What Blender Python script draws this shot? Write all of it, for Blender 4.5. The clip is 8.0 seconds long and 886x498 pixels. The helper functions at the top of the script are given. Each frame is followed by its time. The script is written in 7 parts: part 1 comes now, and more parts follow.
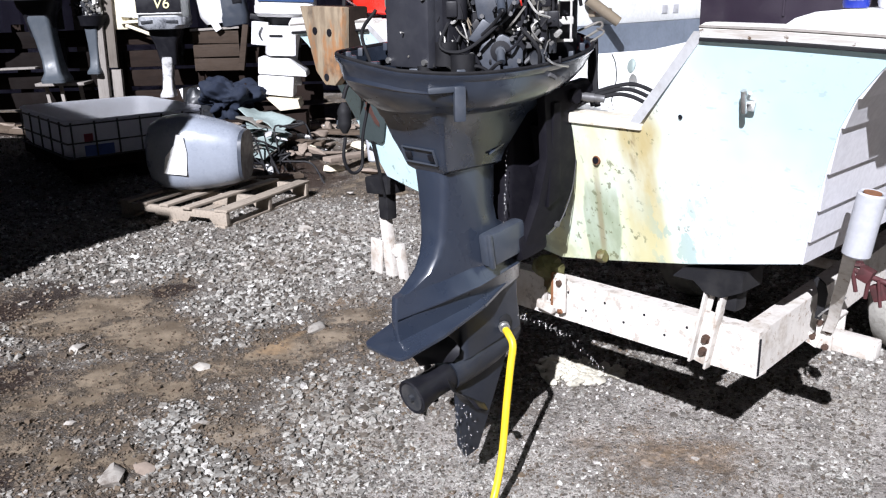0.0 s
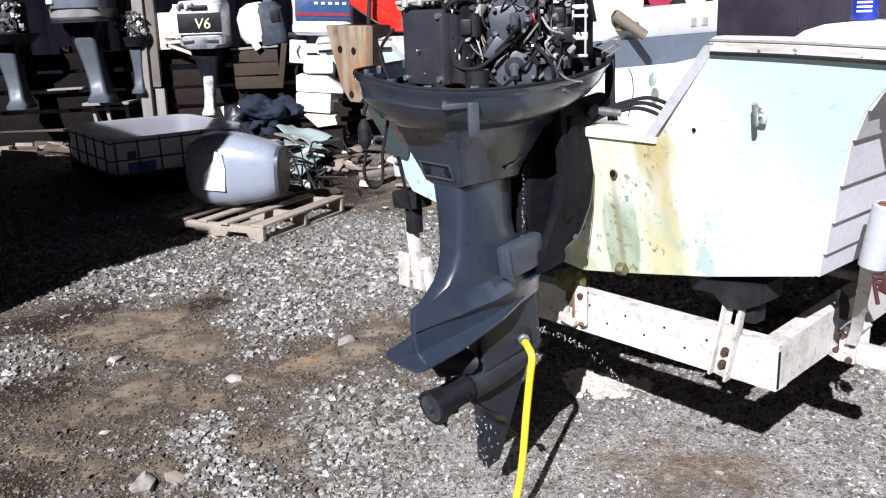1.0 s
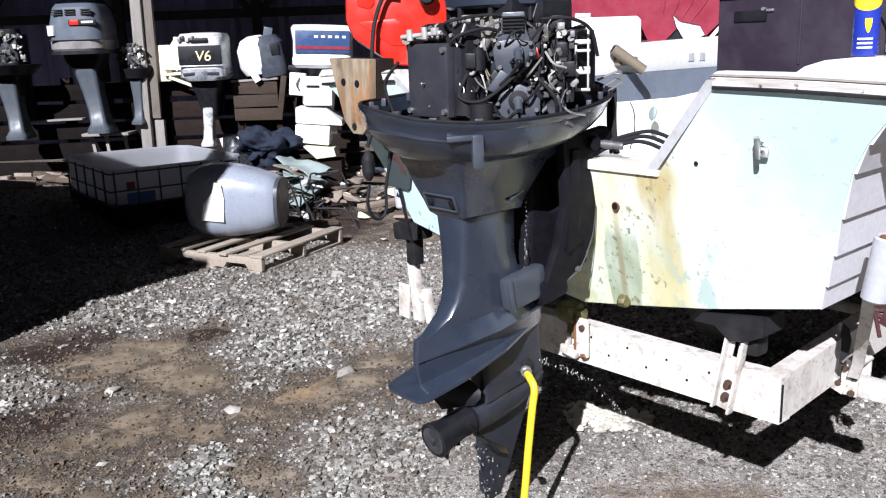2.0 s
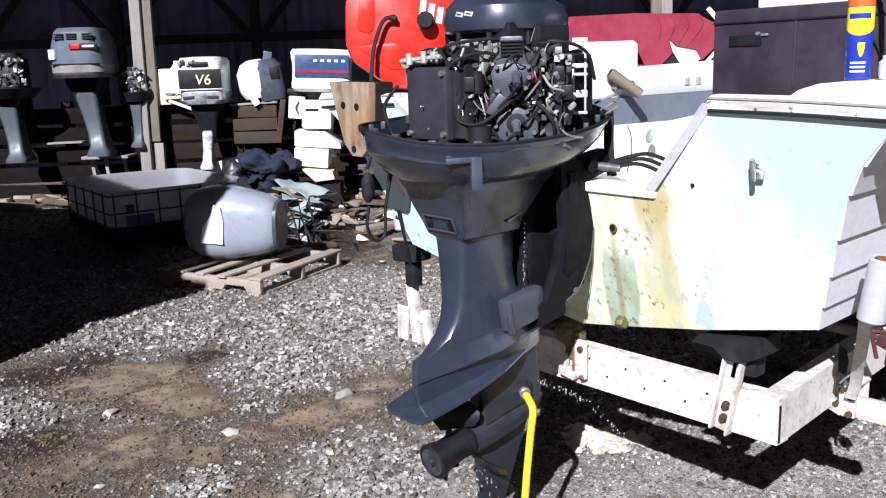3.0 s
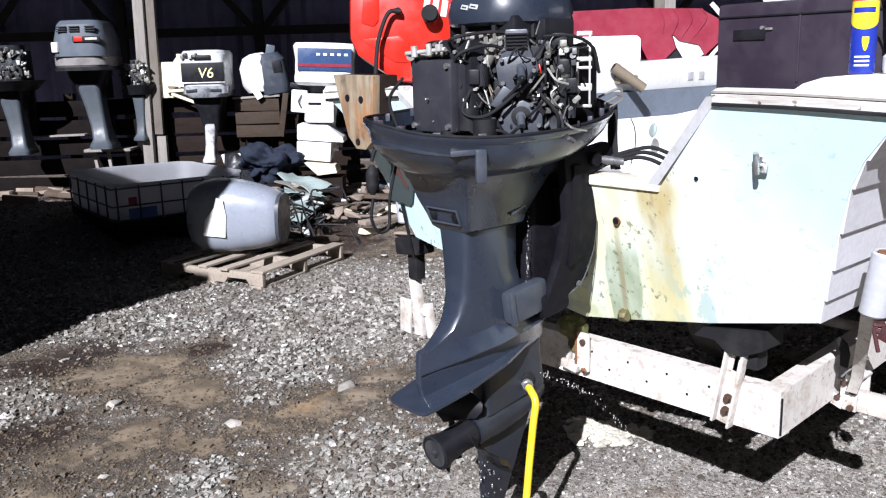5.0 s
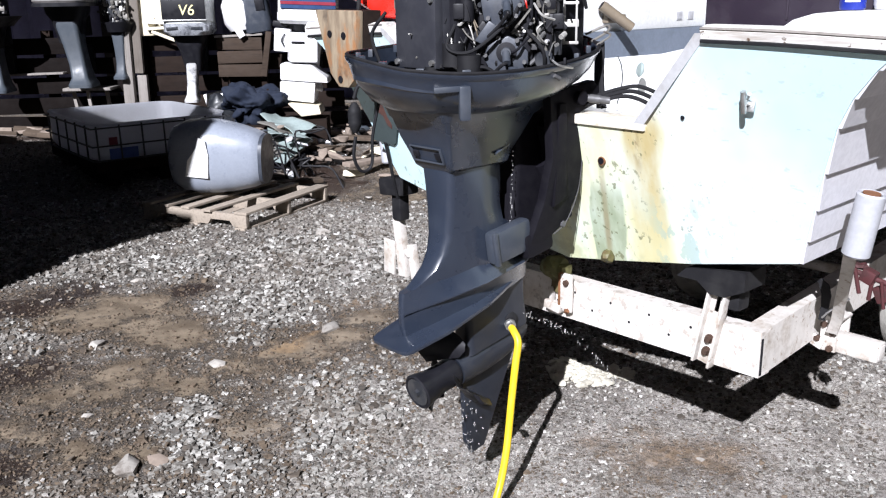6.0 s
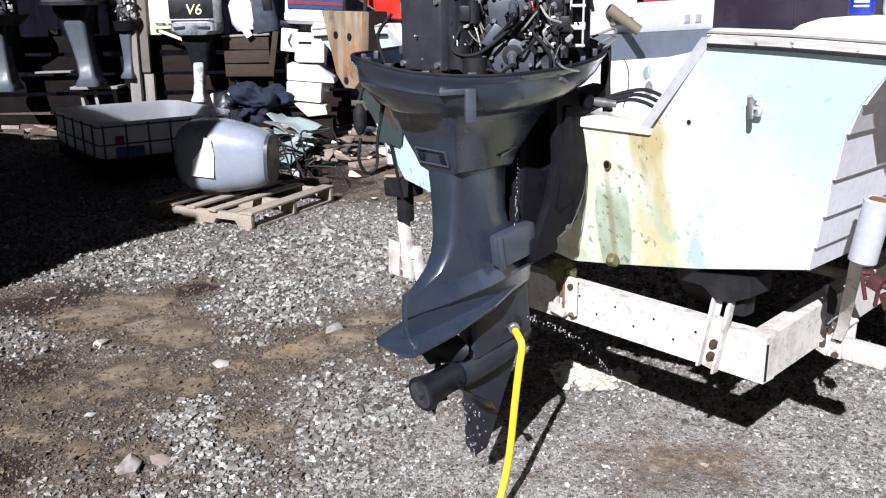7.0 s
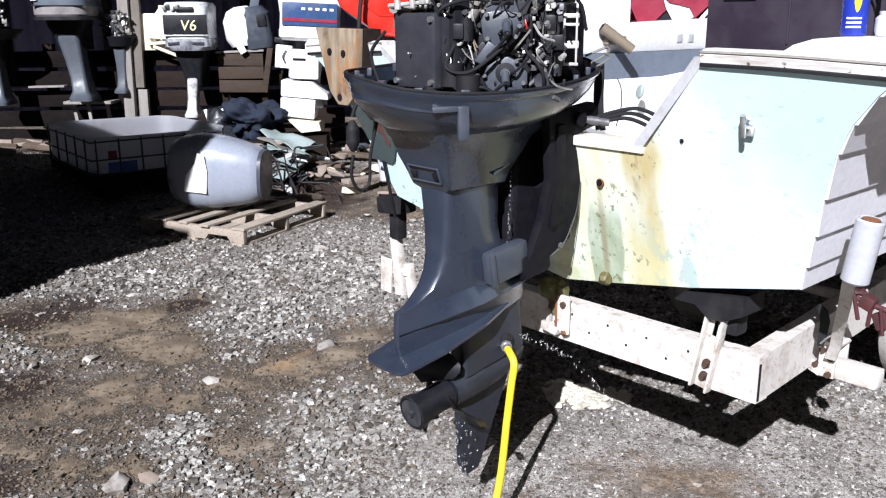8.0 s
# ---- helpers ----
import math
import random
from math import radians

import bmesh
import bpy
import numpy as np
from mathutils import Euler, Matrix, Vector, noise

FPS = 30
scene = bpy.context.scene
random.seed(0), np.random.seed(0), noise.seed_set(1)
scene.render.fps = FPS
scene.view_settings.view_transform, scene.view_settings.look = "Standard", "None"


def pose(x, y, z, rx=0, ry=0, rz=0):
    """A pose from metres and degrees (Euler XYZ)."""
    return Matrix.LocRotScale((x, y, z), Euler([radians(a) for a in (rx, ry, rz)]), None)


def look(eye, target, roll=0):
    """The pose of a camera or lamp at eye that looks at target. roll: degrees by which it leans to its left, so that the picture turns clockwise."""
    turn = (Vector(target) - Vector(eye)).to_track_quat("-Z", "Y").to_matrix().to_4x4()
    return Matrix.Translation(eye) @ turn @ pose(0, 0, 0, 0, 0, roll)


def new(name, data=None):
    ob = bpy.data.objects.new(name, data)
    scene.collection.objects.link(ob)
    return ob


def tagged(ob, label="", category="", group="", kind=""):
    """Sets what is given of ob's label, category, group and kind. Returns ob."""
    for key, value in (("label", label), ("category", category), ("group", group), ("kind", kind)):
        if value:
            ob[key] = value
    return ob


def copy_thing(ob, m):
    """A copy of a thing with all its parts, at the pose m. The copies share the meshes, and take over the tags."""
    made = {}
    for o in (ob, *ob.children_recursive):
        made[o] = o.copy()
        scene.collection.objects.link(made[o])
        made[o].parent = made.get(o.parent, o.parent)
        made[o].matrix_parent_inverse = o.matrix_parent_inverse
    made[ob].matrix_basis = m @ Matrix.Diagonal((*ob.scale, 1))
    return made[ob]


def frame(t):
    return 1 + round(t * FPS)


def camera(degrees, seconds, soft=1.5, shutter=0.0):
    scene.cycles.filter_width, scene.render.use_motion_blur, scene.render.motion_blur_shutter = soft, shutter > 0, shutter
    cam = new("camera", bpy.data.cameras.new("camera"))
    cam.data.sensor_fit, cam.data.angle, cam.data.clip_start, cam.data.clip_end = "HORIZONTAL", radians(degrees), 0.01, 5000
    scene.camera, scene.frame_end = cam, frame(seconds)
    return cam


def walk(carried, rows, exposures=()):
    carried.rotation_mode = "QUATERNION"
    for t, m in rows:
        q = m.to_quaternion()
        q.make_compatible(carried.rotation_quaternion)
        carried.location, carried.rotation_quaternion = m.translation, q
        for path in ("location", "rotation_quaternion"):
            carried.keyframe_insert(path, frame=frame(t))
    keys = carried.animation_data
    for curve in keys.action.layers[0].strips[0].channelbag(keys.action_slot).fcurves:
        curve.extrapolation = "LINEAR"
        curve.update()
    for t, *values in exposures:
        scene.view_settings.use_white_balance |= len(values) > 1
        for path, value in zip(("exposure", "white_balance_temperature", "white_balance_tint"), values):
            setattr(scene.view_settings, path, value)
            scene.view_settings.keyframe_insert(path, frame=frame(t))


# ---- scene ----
EXPOSURE = 0.95
LENS = 54.0
ROWS = [  # seconds, eye x y z, yaw, pitch, roll
    (0.0, -0.046, 0.064, 1.546, -2.33, -16.56, -1.32),
    (0.2, -0.014, 0.055, 1.544, -0.69, -16.39, -1.59),
    (0.5, 0.022, 0.034, 1.553, 0.61, -15.58, -2.91),
    (1.0, 0.024, 0.025, 1.551, 0.59, -15.52, -2.28),
    (1.5, 0.010, 0.031, 1.545, 0.50, -15.55, -1.69),
    (1.8, 0.011, 0.037, 1.554, 0.64, -15.66, -2.29),
    (2.0, 0.002, 0.017, 1.552, 0.20, -13.43, -1.93),
    (2.2, -0.001, 0.007, 1.552, 0.04, -11.85, -2.02),
    (3.5, 0.000, 0.000, 1.550, 0.00, -12.00, -1.80),
    (4.0, 0.002, 0.002, 1.550, 0.01, -12.09, -1.96),
    (5.5, -0.013, -0.016, 1.543, -0.14, -12.53, -1.23),
    (5.7, -0.006, 0.003, 1.541, -0.90, -14.78, -1.39),
    (5.9, -0.008, 0.002, 1.527, -0.88, -15.80, -1.04),
    (6.0, -0.002, 0.006, 1.527, -0.78, -15.93, -1.14),
    (6.5, 0.002, 0.006, 1.527, -0.58, -15.86, -1.32),
    (7.0, 0.002, 0.015, 1.530, -0.40, -15.88, -0.77),
    (7.2, 0.000, 0.013, 1.534, -0.54, -15.91, -1.14),
    (7.3, 0.006, 0.015, 1.542, -0.57, -14.98, -1.50),
    (7.5, 0.000, 0.007, 1.540, -0.87, -14.42, -1.25),
    (8.0, 0.004, 0.024, 1.529, -0.89, -14.77, -0.30),
]


def aim(x, y, z, yaw, pitch, roll):
    a, p = radians(yaw), radians(pitch)
    return look((x, y, z), (x - math.sin(a) * math.cos(p), y + math.cos(a) * math.cos(p), z + math.sin(p)), roll)


cam = camera(LENS, 8.0, 1.2)
walk(cam, [(r[0], aim(*r[1:])) for r in ROWS], [(0.0, EXPOSURE, 5900, 14), (8.0, EXPOSURE, 5900, 14)])

# ---- light: low sun from behind the camera, thin sky ----
SUN_AZ, SUN_EL = math.atan2(-0.32, -0.947), radians(35)
world = bpy.data.worlds.new("sky")
scene.world = world
world.use_nodes = True
wn = world.node_tree.nodes
sky = wn.new("ShaderNodeTexSky")
sky.sky_type, sky.sun_disc, sky.sun_elevation, sky.sun_rotation = "NISHITA", False, SUN_EL, SUN_AZ % (2 * math.pi)
world.node_tree.links.new(sky.outputs[0], wn["Background"].inputs[0])
wn["Background"].inputs[1].default_value = 0.0018
sun = new("sun", bpy.data.lights.new("sun", "SUN"))
sun.data.energy, sun.data.angle, sun.data.color = 5.0, radians(0.5), (1.0, 0.97, 0.94)
sun_from = Vector((math.sin(SUN_AZ) * math.cos(SUN_EL), math.cos(SUN_AZ) * math.cos(SUN_EL), math.sin(SUN_EL)))
sun.matrix_world = look(sun_from * 40, (0, 0, 0))

# ---- materials ----
def rgb(c):
    return (c, c, c, 1) if isinstance(c, float) else (*c, 1)


class Nodes:
    """Short hand for building one node material."""

    def __init__(self, name):
        self.mat = bpy.data.materials.new(name)
        self.mat.use_nodes = True
        self.tree = self.mat.node_tree
        self.out = self.tree.nodes["Principled BSDF"]
        self.co = self.tree.nodes.new("ShaderNodeTexCoord").outputs["Object"]

    def link(self, a, b):
        self.tree.links.new(a, b)

    def value(self, x, sock):
        if isinstance(x, bpy.types.NodeSocket):
            self.link(x, sock)
        elif sock.type == "RGBA":
            sock.default_value = rgb(x)
        else:
            sock.default_value = x

    def noise(self, scale, detail=4.0, rough=0.6, stretch=None, co=None):
        n = self.tree.nodes.new("ShaderNodeTexNoise")
        n.inputs["Scale"].default_value, n.inputs["Detail"].default_value, n.inputs["Roughness"].default_value = scale, detail, rough
        self.link(self.scaled(stretch, co) if stretch else (co or self.co), n.inputs["Vector"])
        return n.outputs["Fac"]

    def scaled(self, stretch, co=None):
        m = self.tree.nodes.new("ShaderNodeMapping")
        m.inputs["Scale"].default_value = stretch
        self.link(co or self.co, m.inputs["Vector"])
        return m.outputs[0]

    def cells(self, scale, out="Color", feature="F1", co=None):
        n = self.tree.nodes.new("ShaderNodeTexVoronoi")
        n.feature = feature
        n.inputs["Scale"].default_value = scale
        self.link(co or self.co, n.inputs["Vector"])
        return n.outputs[out]

    def ramp(self, fac, a, b, lo=0.0, hi=1.0):
        n = self.tree.nodes.new("ShaderNodeMapRange")
        n.interpolation_type = "SMOOTHSTEP"
        n.inputs["From Min"].default_value, n.inputs["From Max"].default_value = a, b
        n.inputs["To Min"].default_value, n.inputs["To Max"].default_value = lo, hi
        self.value(fac, n.inputs["Value"])
        return n.outputs[0]

    def math(self, op, a, b=0.0):
        n = self.tree.nodes.new("ShaderNodeMath")
        n.operation = op
        self.value(a, n.inputs[0])
        self.value(b, n.inputs[1])
        return n.outputs[0]

    def axis(self, k):
        n = self.tree.nodes.new("ShaderNodeSeparateXYZ")
        self.link(self.co, n.inputs[0])
        return n.outputs[k]

    def mix(self, fac, a, b, how="MIX"):
        n = self.tree.nodes.new("ShaderNodeMix")
        n.data_type, n.blend_type = "RGBA", how
        self.value(fac, n.inputs[0])
        self.value(a, n.inputs[6])
        self.value(b, n.inputs[7])
        return n.outputs[2]

    def done(self, colour, rough=0.5, metal=0.0, bump=None, depth=0.002, strength=0.4, coat=0.0):
        self.value(colour, self.out.inputs["Base Color"])
        self.value(rough, self.out.inputs["Roughness"])
        self.value(metal, self.out.inputs["Metallic"])
        if coat:
            self.out.inputs["Coat Weight"].default_value, self.out.inputs["Coat Roughness"].default_value = coat, 0.16
        if bump is not None:
            b = self.tree.nodes.new("ShaderNodeBump")
            b.inputs["Strength"].default_value, b.inputs["Distance"].default_value = strength, depth
            self.link(bump, b.inputs["Height"])
            self.link(b.outputs[0], self.out.inputs["Normal"])
        return self.mat


def worn(name, col, dirt, rough=0.5, metal=0.0, scale=6.0, amount=0.5, grain=60.0, depth=0.001, chips=None, coat=0.0, stretch=None, shine=0.5, chip_at=0.6):
    """A surface with stains at hand size, grain, and optional chips of another colour."""
    n = Nodes(name)
    stain = n.ramp(n.noise(scale, 5, 0.65, stretch), 0.45, 0.72, 0.0, amount)
    fine = n.noise(grain, 3, 0.6, stretch)
    c = n.mix(stain, col, dirt)
    c = n.mix(n.ramp(fine, 0.3, 0.7, 0.0, 0.22), c, n.mix(0.5, c, 0.02))
    if chips:
        c = n.mix(n.ramp(n.noise(scale * 4, 6, 0.7), chip_at, chip_at + 0.04), c, chips)
    r = n.ramp(n.noise(scale * 2, 3), 0.3, 0.7, max(rough - 0.12, 0.04), min(rough + 0.14, 1.0))
    n.out.inputs["Specular IOR Level"].default_value = shine
    return n.done(c, r, metal, fine, depth, 0.35, coat)


def ground_material():
    n = Nodes("gravelly_mud")

    def field(name):
        at = n.tree.nodes.new("ShaderNodeAttribute")
        at.attribute_name = name
        return at.outputs["Fac"]

    rag = n.math("MULTIPLY", n.math("SUBTRACT", n.noise(14, 10, 0.78), 0.5), 2.0)
    mud = n.ramp(n.math("ADD", field("mud"), rag), 0.15, 0.65)
    smooth = n.ramp(n.math("ADD", n.math("SUBTRACT", field("mud"), n.math("MULTIPLY", field("wet"), 0.6)), n.math("ADD", rag, n.math("MULTIPLY", n.math("SUBTRACT", n.noise(5, 5, 0.6), 0.5), 1.2))), 0.34, 1.0)
    wet = n.ramp(n.math("ADD", field("wet"), n.math("MULTIPLY", n.math("SUBTRACT", n.noise(9, 8, 0.72), 0.5), 1.7)), 0.35, 0.75)
    # trodden soil from nearly black to tan, the smooth silt of dried puddles paler and even
    soil = n.mix(n.ramp(n.noise(3.2, 8, 0.7), 0.36, 0.66), (0.066, 0.050, 0.038), (0.20, 0.158, 0.115))
    soil = n.mix(n.ramp(n.noise(9, 9, 0.75), 0.5, 0.68, 0, 0.7), soil, (0.225, 0.182, 0.135))
    soil = n.mix(n.ramp(n.noise(30, 8, 0.75), 0.48, 0.58, 0, 0.85), soil, (0.028, 0.022, 0.018))
    # dark blotches for damp and for painted shadows between stones
    soil = n.mix(n.ramp(n.noise(16, 7, 0.7), 0.53, 0.62, 0, 0.8), soil, (0.022, 0.018, 0.016))
    silt = n.mix(n.ramp(n.noise(6, 6, 0.65), 0.35, 0.65), (0.12, 0.092, 0.062), (0.25, 0.20, 0.142))
    silt = n.mix(n.ramp(n.noise(22, 9, 0.75), 0.54, 0.66, 0, 0.8), silt, (0.06, 0.046, 0.033))
    dirt = n.mix(smooth, soil, silt)
    grit = n.mix(n.ramp(n.noise(60, 8, 0.8), 0.36, 0.62), (0.065, 0.056, 0.048), (0.32, 0.295, 0.265))
    grit = n.mix(n.ramp(n.noise(3.4, 7, 0.7), 0.40, 0.64, 0, 0.8), grit, n.mix(0.6, grit, (0.15, 0.115, 0.082)))
    grit = n.mix(n.ramp(n.noise(0.45, 6, 0.65), 0.42, 0.62, 0, 0.6), grit, n.mix(0.5, grit, (0.11, 0.085, 0.064)))
    # the same damp and painted stone shadows in the grit
    grit = n.mix(n.ramp(n.noise(19, 6, 0.7), 0.52, 0.62, 0, 0.7), grit, (0.03, 0.027, 0.026))
    c = n.mix(mud, grit, dirt)
    pale = n.math("MULTIPLY", field("pale"), n.ramp(n.noise(6, 8, 0.72), 0.32, 0.62, 0.3, 1.0))
    c = n.mix(pale, c, n.mix(n.ramp(n.noise(48, 8, 0.8), 0.34, 0.6), (0.20, 0.17, 0.145), (0.56, 0.525, 0.49)))
    rusty = n.ramp(n.math("ADD", field("rusty"), n.math("MULTIPLY", n.math("SUBTRACT", n.noise(8, 9, 0.75), 0.5), 1.7)), 0.35, 1.0, 0, 0.6)
    c = n.mix(rusty, c, n.mix(n.ramp(n.noise(25, 7, 0.7), 0.4, 0.62), (0.33, 0.215, 0.11), (0.14, 0.085, 0.04)))
    # pebbles pressed into the soil, of two sizes
    bumps = []
    for size, share in ((42, 0.62), (80, 0.55)):
        near, tone = n.cells(size, "Distance"), n.cells(size, "Color")
        split = n.tree.nodes.new("ShaderNodeSeparateColor")
        n.link(tone, split.inputs[0])
        there = n.math("MULTIPLY", n.ramp(near, 0.36, 0.24), n.ramp(split.outputs[0], share, share + 0.02))
        there = n.math("MULTIPLY", there, n.ramp(n.math("MULTIPLY", mud, smooth), 0.2, 0.75, 1.0, 0.04))
        c = n.mix(n.math("MULTIPLY", there, 0.9), c, n.mix(n.ramp(split.outputs[1], 0.0, 1.0), (0.085, 0.072, 0.06), (0.52, 0.485, 0.44)))
        bumps.append(n.math("MULTIPLY", there, n.math("SUBTRACT", 0.6, near)))
    c = n.mix(n.math("MULTIPLY", wet, 0.94), c, n.mix(0.9, c, (0.020, 0.009, 0.006)))
    rough = n.math("SUBTRACT", n.math("SUBTRACT", 0.92, n.math("MULTIPLY", wet, 0.45)), n.math("MULTIPLY", n.math("MULTIPLY", mud, smooth), 0.3))
    flat = n.math("SUBTRACT", 1.1, n.math("MULTIPLY", mud, n.ramp(smooth, 0.0, 1.0, 0.3, 0.95)))
    hgt = n.math("MULTIPLY", n.math("ADD", n.math("MULTIPLY", n.noise(70, 6, 0.75), 0.7), n.math("MULTIPLY", n.noise(13, 9, 0.8), 1.5)), flat)
    hgt = n.math("ADD", hgt, n.math("ADD", n.math("MULTIPLY", bumps[0], 1.6), bumps[1]))
    return n.done(c, rough, 0.0, hgt, 0.014, 1.0)


def stone_material():
    n = Nodes("stone_chips")
    info = n.tree.nodes.new("ShaderNodeNewGeometry").outputs["Random Per Island"]
    c = n.mix(n.ramp(info, 0.0, 0.85), (0.040, 0.037, 0.033), (0.43, 0.425, 0.395))
    c = n.mix(n.ramp(info, 0.93, 0.99), c, (0.78, 0.765, 0.74))
    at = n.tree.nodes.new("ShaderNodeAttribute")
    at.attribute_name = "soiled"
    c = n.mix(n.ramp(n.math("ADD", at.outputs["Fac"], n.math("MULTIPLY", n.math("SUBTRACT", info, 0.5), -0.5)), 0.15, 0.75, 0.0, 0.8), c, n.mix(n.ramp(n.noise(25, 5, 0.7), 0.4, 0.62), (0.062, 0.047, 0.034), (0.17, 0.132, 0.095)))
    soil = n.ramp(n.noise(1.6, 5, 0.7), 0.42, 0.62, 0.15, 0.65)
    c = n.mix(soil, c, n.mix(0.6, c, (0.13, 0.098, 0.070)))
    c = n.mix(n.ramp(n.noise(60, 4), 0.42, 0.66, 0, 0.7), c, (0.10, 0.078, 0.058))
    return n.done(c, 0.85, 0.0, n.noise(150, 4), 0.002, 0.5)


def hull_material():
    """Sun-bleached pale aqua gelcoat with yellow-green runs below the well and mildew flecks."""
    n = Nodes("stained_gelcoat")
    x, z = n.axis(0), n.math("ADD", n.axis(2), 0.7)
    base = n.mix(n.ramp(n.noise(1.6, 4), 0.4, 0.65), (0.56, 0.765, 0.815), (0.74, 0.845, 0.87))
    wob = n.math("MULTIPLY", n.math("SUBTRACT", n.noise(5, 4, 0.6, (1, 1, 0.3)), 0.5), 0.1)
    run = n.math("ADD", x, n.math("MULTIPLY", n.math("SUBTRACT", 1.06, z), 0.12))  # the runs lean with the rake
    xx = n.math("ADD", run, wob)

    def band(c, w, sharp=0.55):
        return n.ramp(n.math("ABSOLUTE", n.math("SUBTRACT", xx, c)), w, w * sharp)

    low = n.ramp(z, 1.32, 1.16)
    streak = n.ramp(n.noise(7, 5, 0.6, (1, 1, 0.22)), 0.3, 0.65, 0.35, 1.0)
    tint = n.math("MULTIPLY", n.math("MULTIPLY", n.math("MULTIPLY", n.ramp(xx, 0.56, 0.40), n.ramp(xx, -0.1, 0.05)), low), streak)
    c = n.mix(n.math("MULTIPLY", tint, 0.95), base, (0.76, 0.77, 0.46))
    c = n.mix(n.math("MULTIPLY", n.math("MULTIPLY", band(0.385, 0.08), low), n.math("MULTIPLY", streak, n.ramp(z, 0.75, 1.1, 0.35, 0.85))), c, (0.50, 0.38, 0.16))
    c = n.mix(n.math("MULTIPLY", n.math("MULTIPLY", band(0.235, 0.066, 0.85), n.ramp(z, 1.02, 0.95)), n.math("MULTIPLY", streak, 0.95)), c, (0.27, 0.34, 0.24))
    thin = n.ramp(n.math("ABSOLUTE", n.math("SUBTRACT", n.math("ADD", run, n.math("MULTIPLY", wob, 0.15)), 0.228)), 0.017, 0.004)
    rust = n.math("MULTIPLY", n.math("MULTIPLY", thin, n.ramp(z, 1.07, 1.05)), n.ramp(n.noise(9, 4, 0.6, (1, 1, 0.3)), 0.3, 0.6, 0.3, 0.85))
    c = n.mix(n.math("MULTIPLY", rust, 0.7), c, (0.25, 0.17, 0.07))
    weep = n.math("MULTIPLY", n.math("MULTIPLY", n.ramp(n.math("ABSOLUTE", n.math("SUBTRACT", xx, 0.37)), 0.02, 0.004), n.ramp(z, 1.02, 1.15)), n.ramp(n.noise(16, 5, 0.7, (1, 1, 0.4)), 0.45, 0.6, 0, 0.8))
    c = n.mix(weep, c, (0.20, 0.13, 0.06))
    edge = n.math("MULTIPLY", n.ramp(z, 0.80, 0.74), n.ramp(n.noise(14, 4), 0.4, 0.6))
    c = n.mix(n.math("MULTIPLY", edge, 0.5), c, (0.40, 0.42, 0.26))
    fleck = n.math("MULTIPLY", n.ramp(n.noise(58, 3, 0.55, (1, 1, 0.7)), 0.60, 0.65), n.ramp(n.noise(5, 4), 0.42, 0.58))
    c = n.mix(n.math("MULTIPLY", fleck, n.ramp(x, 0.72, 0.45, 0.12, 0.75)), c, (0.15, 0.16, 0.08))
    patch = n.math("MULTIPLY", n.ramp(n.noise(13, 4, 0.6, (1, 1, 0.6)), 0.51, 0.54), n.ramp(n.math("ABSOLUTE", n.math("SUBTRACT", x, 0.47)), 0.14, 0.03))
    c = n.mix(n.math("MULTIPLY", patch, n.math("MULTIPLY", n.ramp(z, 1.02, 0.92), 0.62)), c, (0.36, 0.50, 0.46))
    scuff = n.math("MULTIPLY", n.ramp(n.noise(55, 2, 0.5, (0.5, 1, 1)), 0.68, 0.71), n.ramp(x, 0.45, 0.6))
    c = n.mix(n.math("MULTIPLY", scuff, 0.35), c, (0.30, 0.32, 0.30))
    return n.done(c, 0.45, 0.0, n.noise(30, 4), 0.001, 0.25)


GROUND = ground_material()
STONE = stone_material()
GELCOAT = hull_material()
WHITE_GEL = worn("white_gelcoat", (0.78, 0.79, 0.78), (0.50, 0.48, 0.42), 0.4, scale=4, amount=0.35, depth=0.0006)
SIDE_WHITE = worn("chalky_white_topsides", (0.82, 0.82, 0.86), (0.60, 0.60, 0.64), 0.5, scale=5, amount=0.3)
BOTTOM = worn("hull_bottom_paint", (0.20, 0.19, 0.21), (0.10, 0.08, 0.08), 0.8, scale=5)
NAVY = worn("dark_blue_grey_paint", (0.021, 0.028, 0.045), (0.037, 0.047, 0.067), 0.34, 0.0, scale=5, amount=0.45, grain=90, depth=0.0004, coat=0.7, chips=(0.30, 0.33, 0.38), chip_at=0.715)
NAVY_DULL = worn("faded_blue_grey_paint", (0.040, 0.048, 0.064), (0.075, 0.08, 0.09), 0.42, scale=8, amount=0.5, coat=0.2)
# darker NAVY for the lower unit: wet paint, with the plate's shade mixed in
WET_SHADED_NAVY = worn("wet_shaded_dark_paint", (0.013, 0.016, 0.024), (0.026, 0.027, 0.032), 0.45, scale=9, amount=0.6)
BRACKET = worn("black_bracket_paint", (0.0065, 0.006, 0.009), (0.009, 0.0085, 0.012), 0.6, scale=9, amount=0.5, shine=0.14)
BLACK = worn("black_plastic", (0.008, 0.008, 0.011), (0.020, 0.020, 0.025), 0.5, scale=9, amount=0.45, shine=0.25)
CASTING = worn("grey_engine_casting", (0.030, 0.033, 0.040), (0.10, 0.095, 0.09), 0.4, 0.25, scale=14, amount=0.6)
RUBBER = worn("black_rubber", (0.010, 0.010, 0.012), (0.03, 0.029, 0.029), 0.65, scale=10, shine=0.25)
STEEL = worn("dull_steel", (0.55, 0.55, 0.54), (0.25, 0.22, 0.18), 0.38, 0.85, scale=20, amount=0.5)
ALLOY = worn("dirty_alloy", (0.62, 0.61, 0.58), (0.22, 0.20, 0.17), 0.5, 0.55, scale=18, amount=0.55)
RUST = worn("rusty_steel", (0.20, 0.085, 0.035), (0.09, 0.045, 0.03), 0.85, 0.1, scale=22, amount=0.7, depth=0.002)
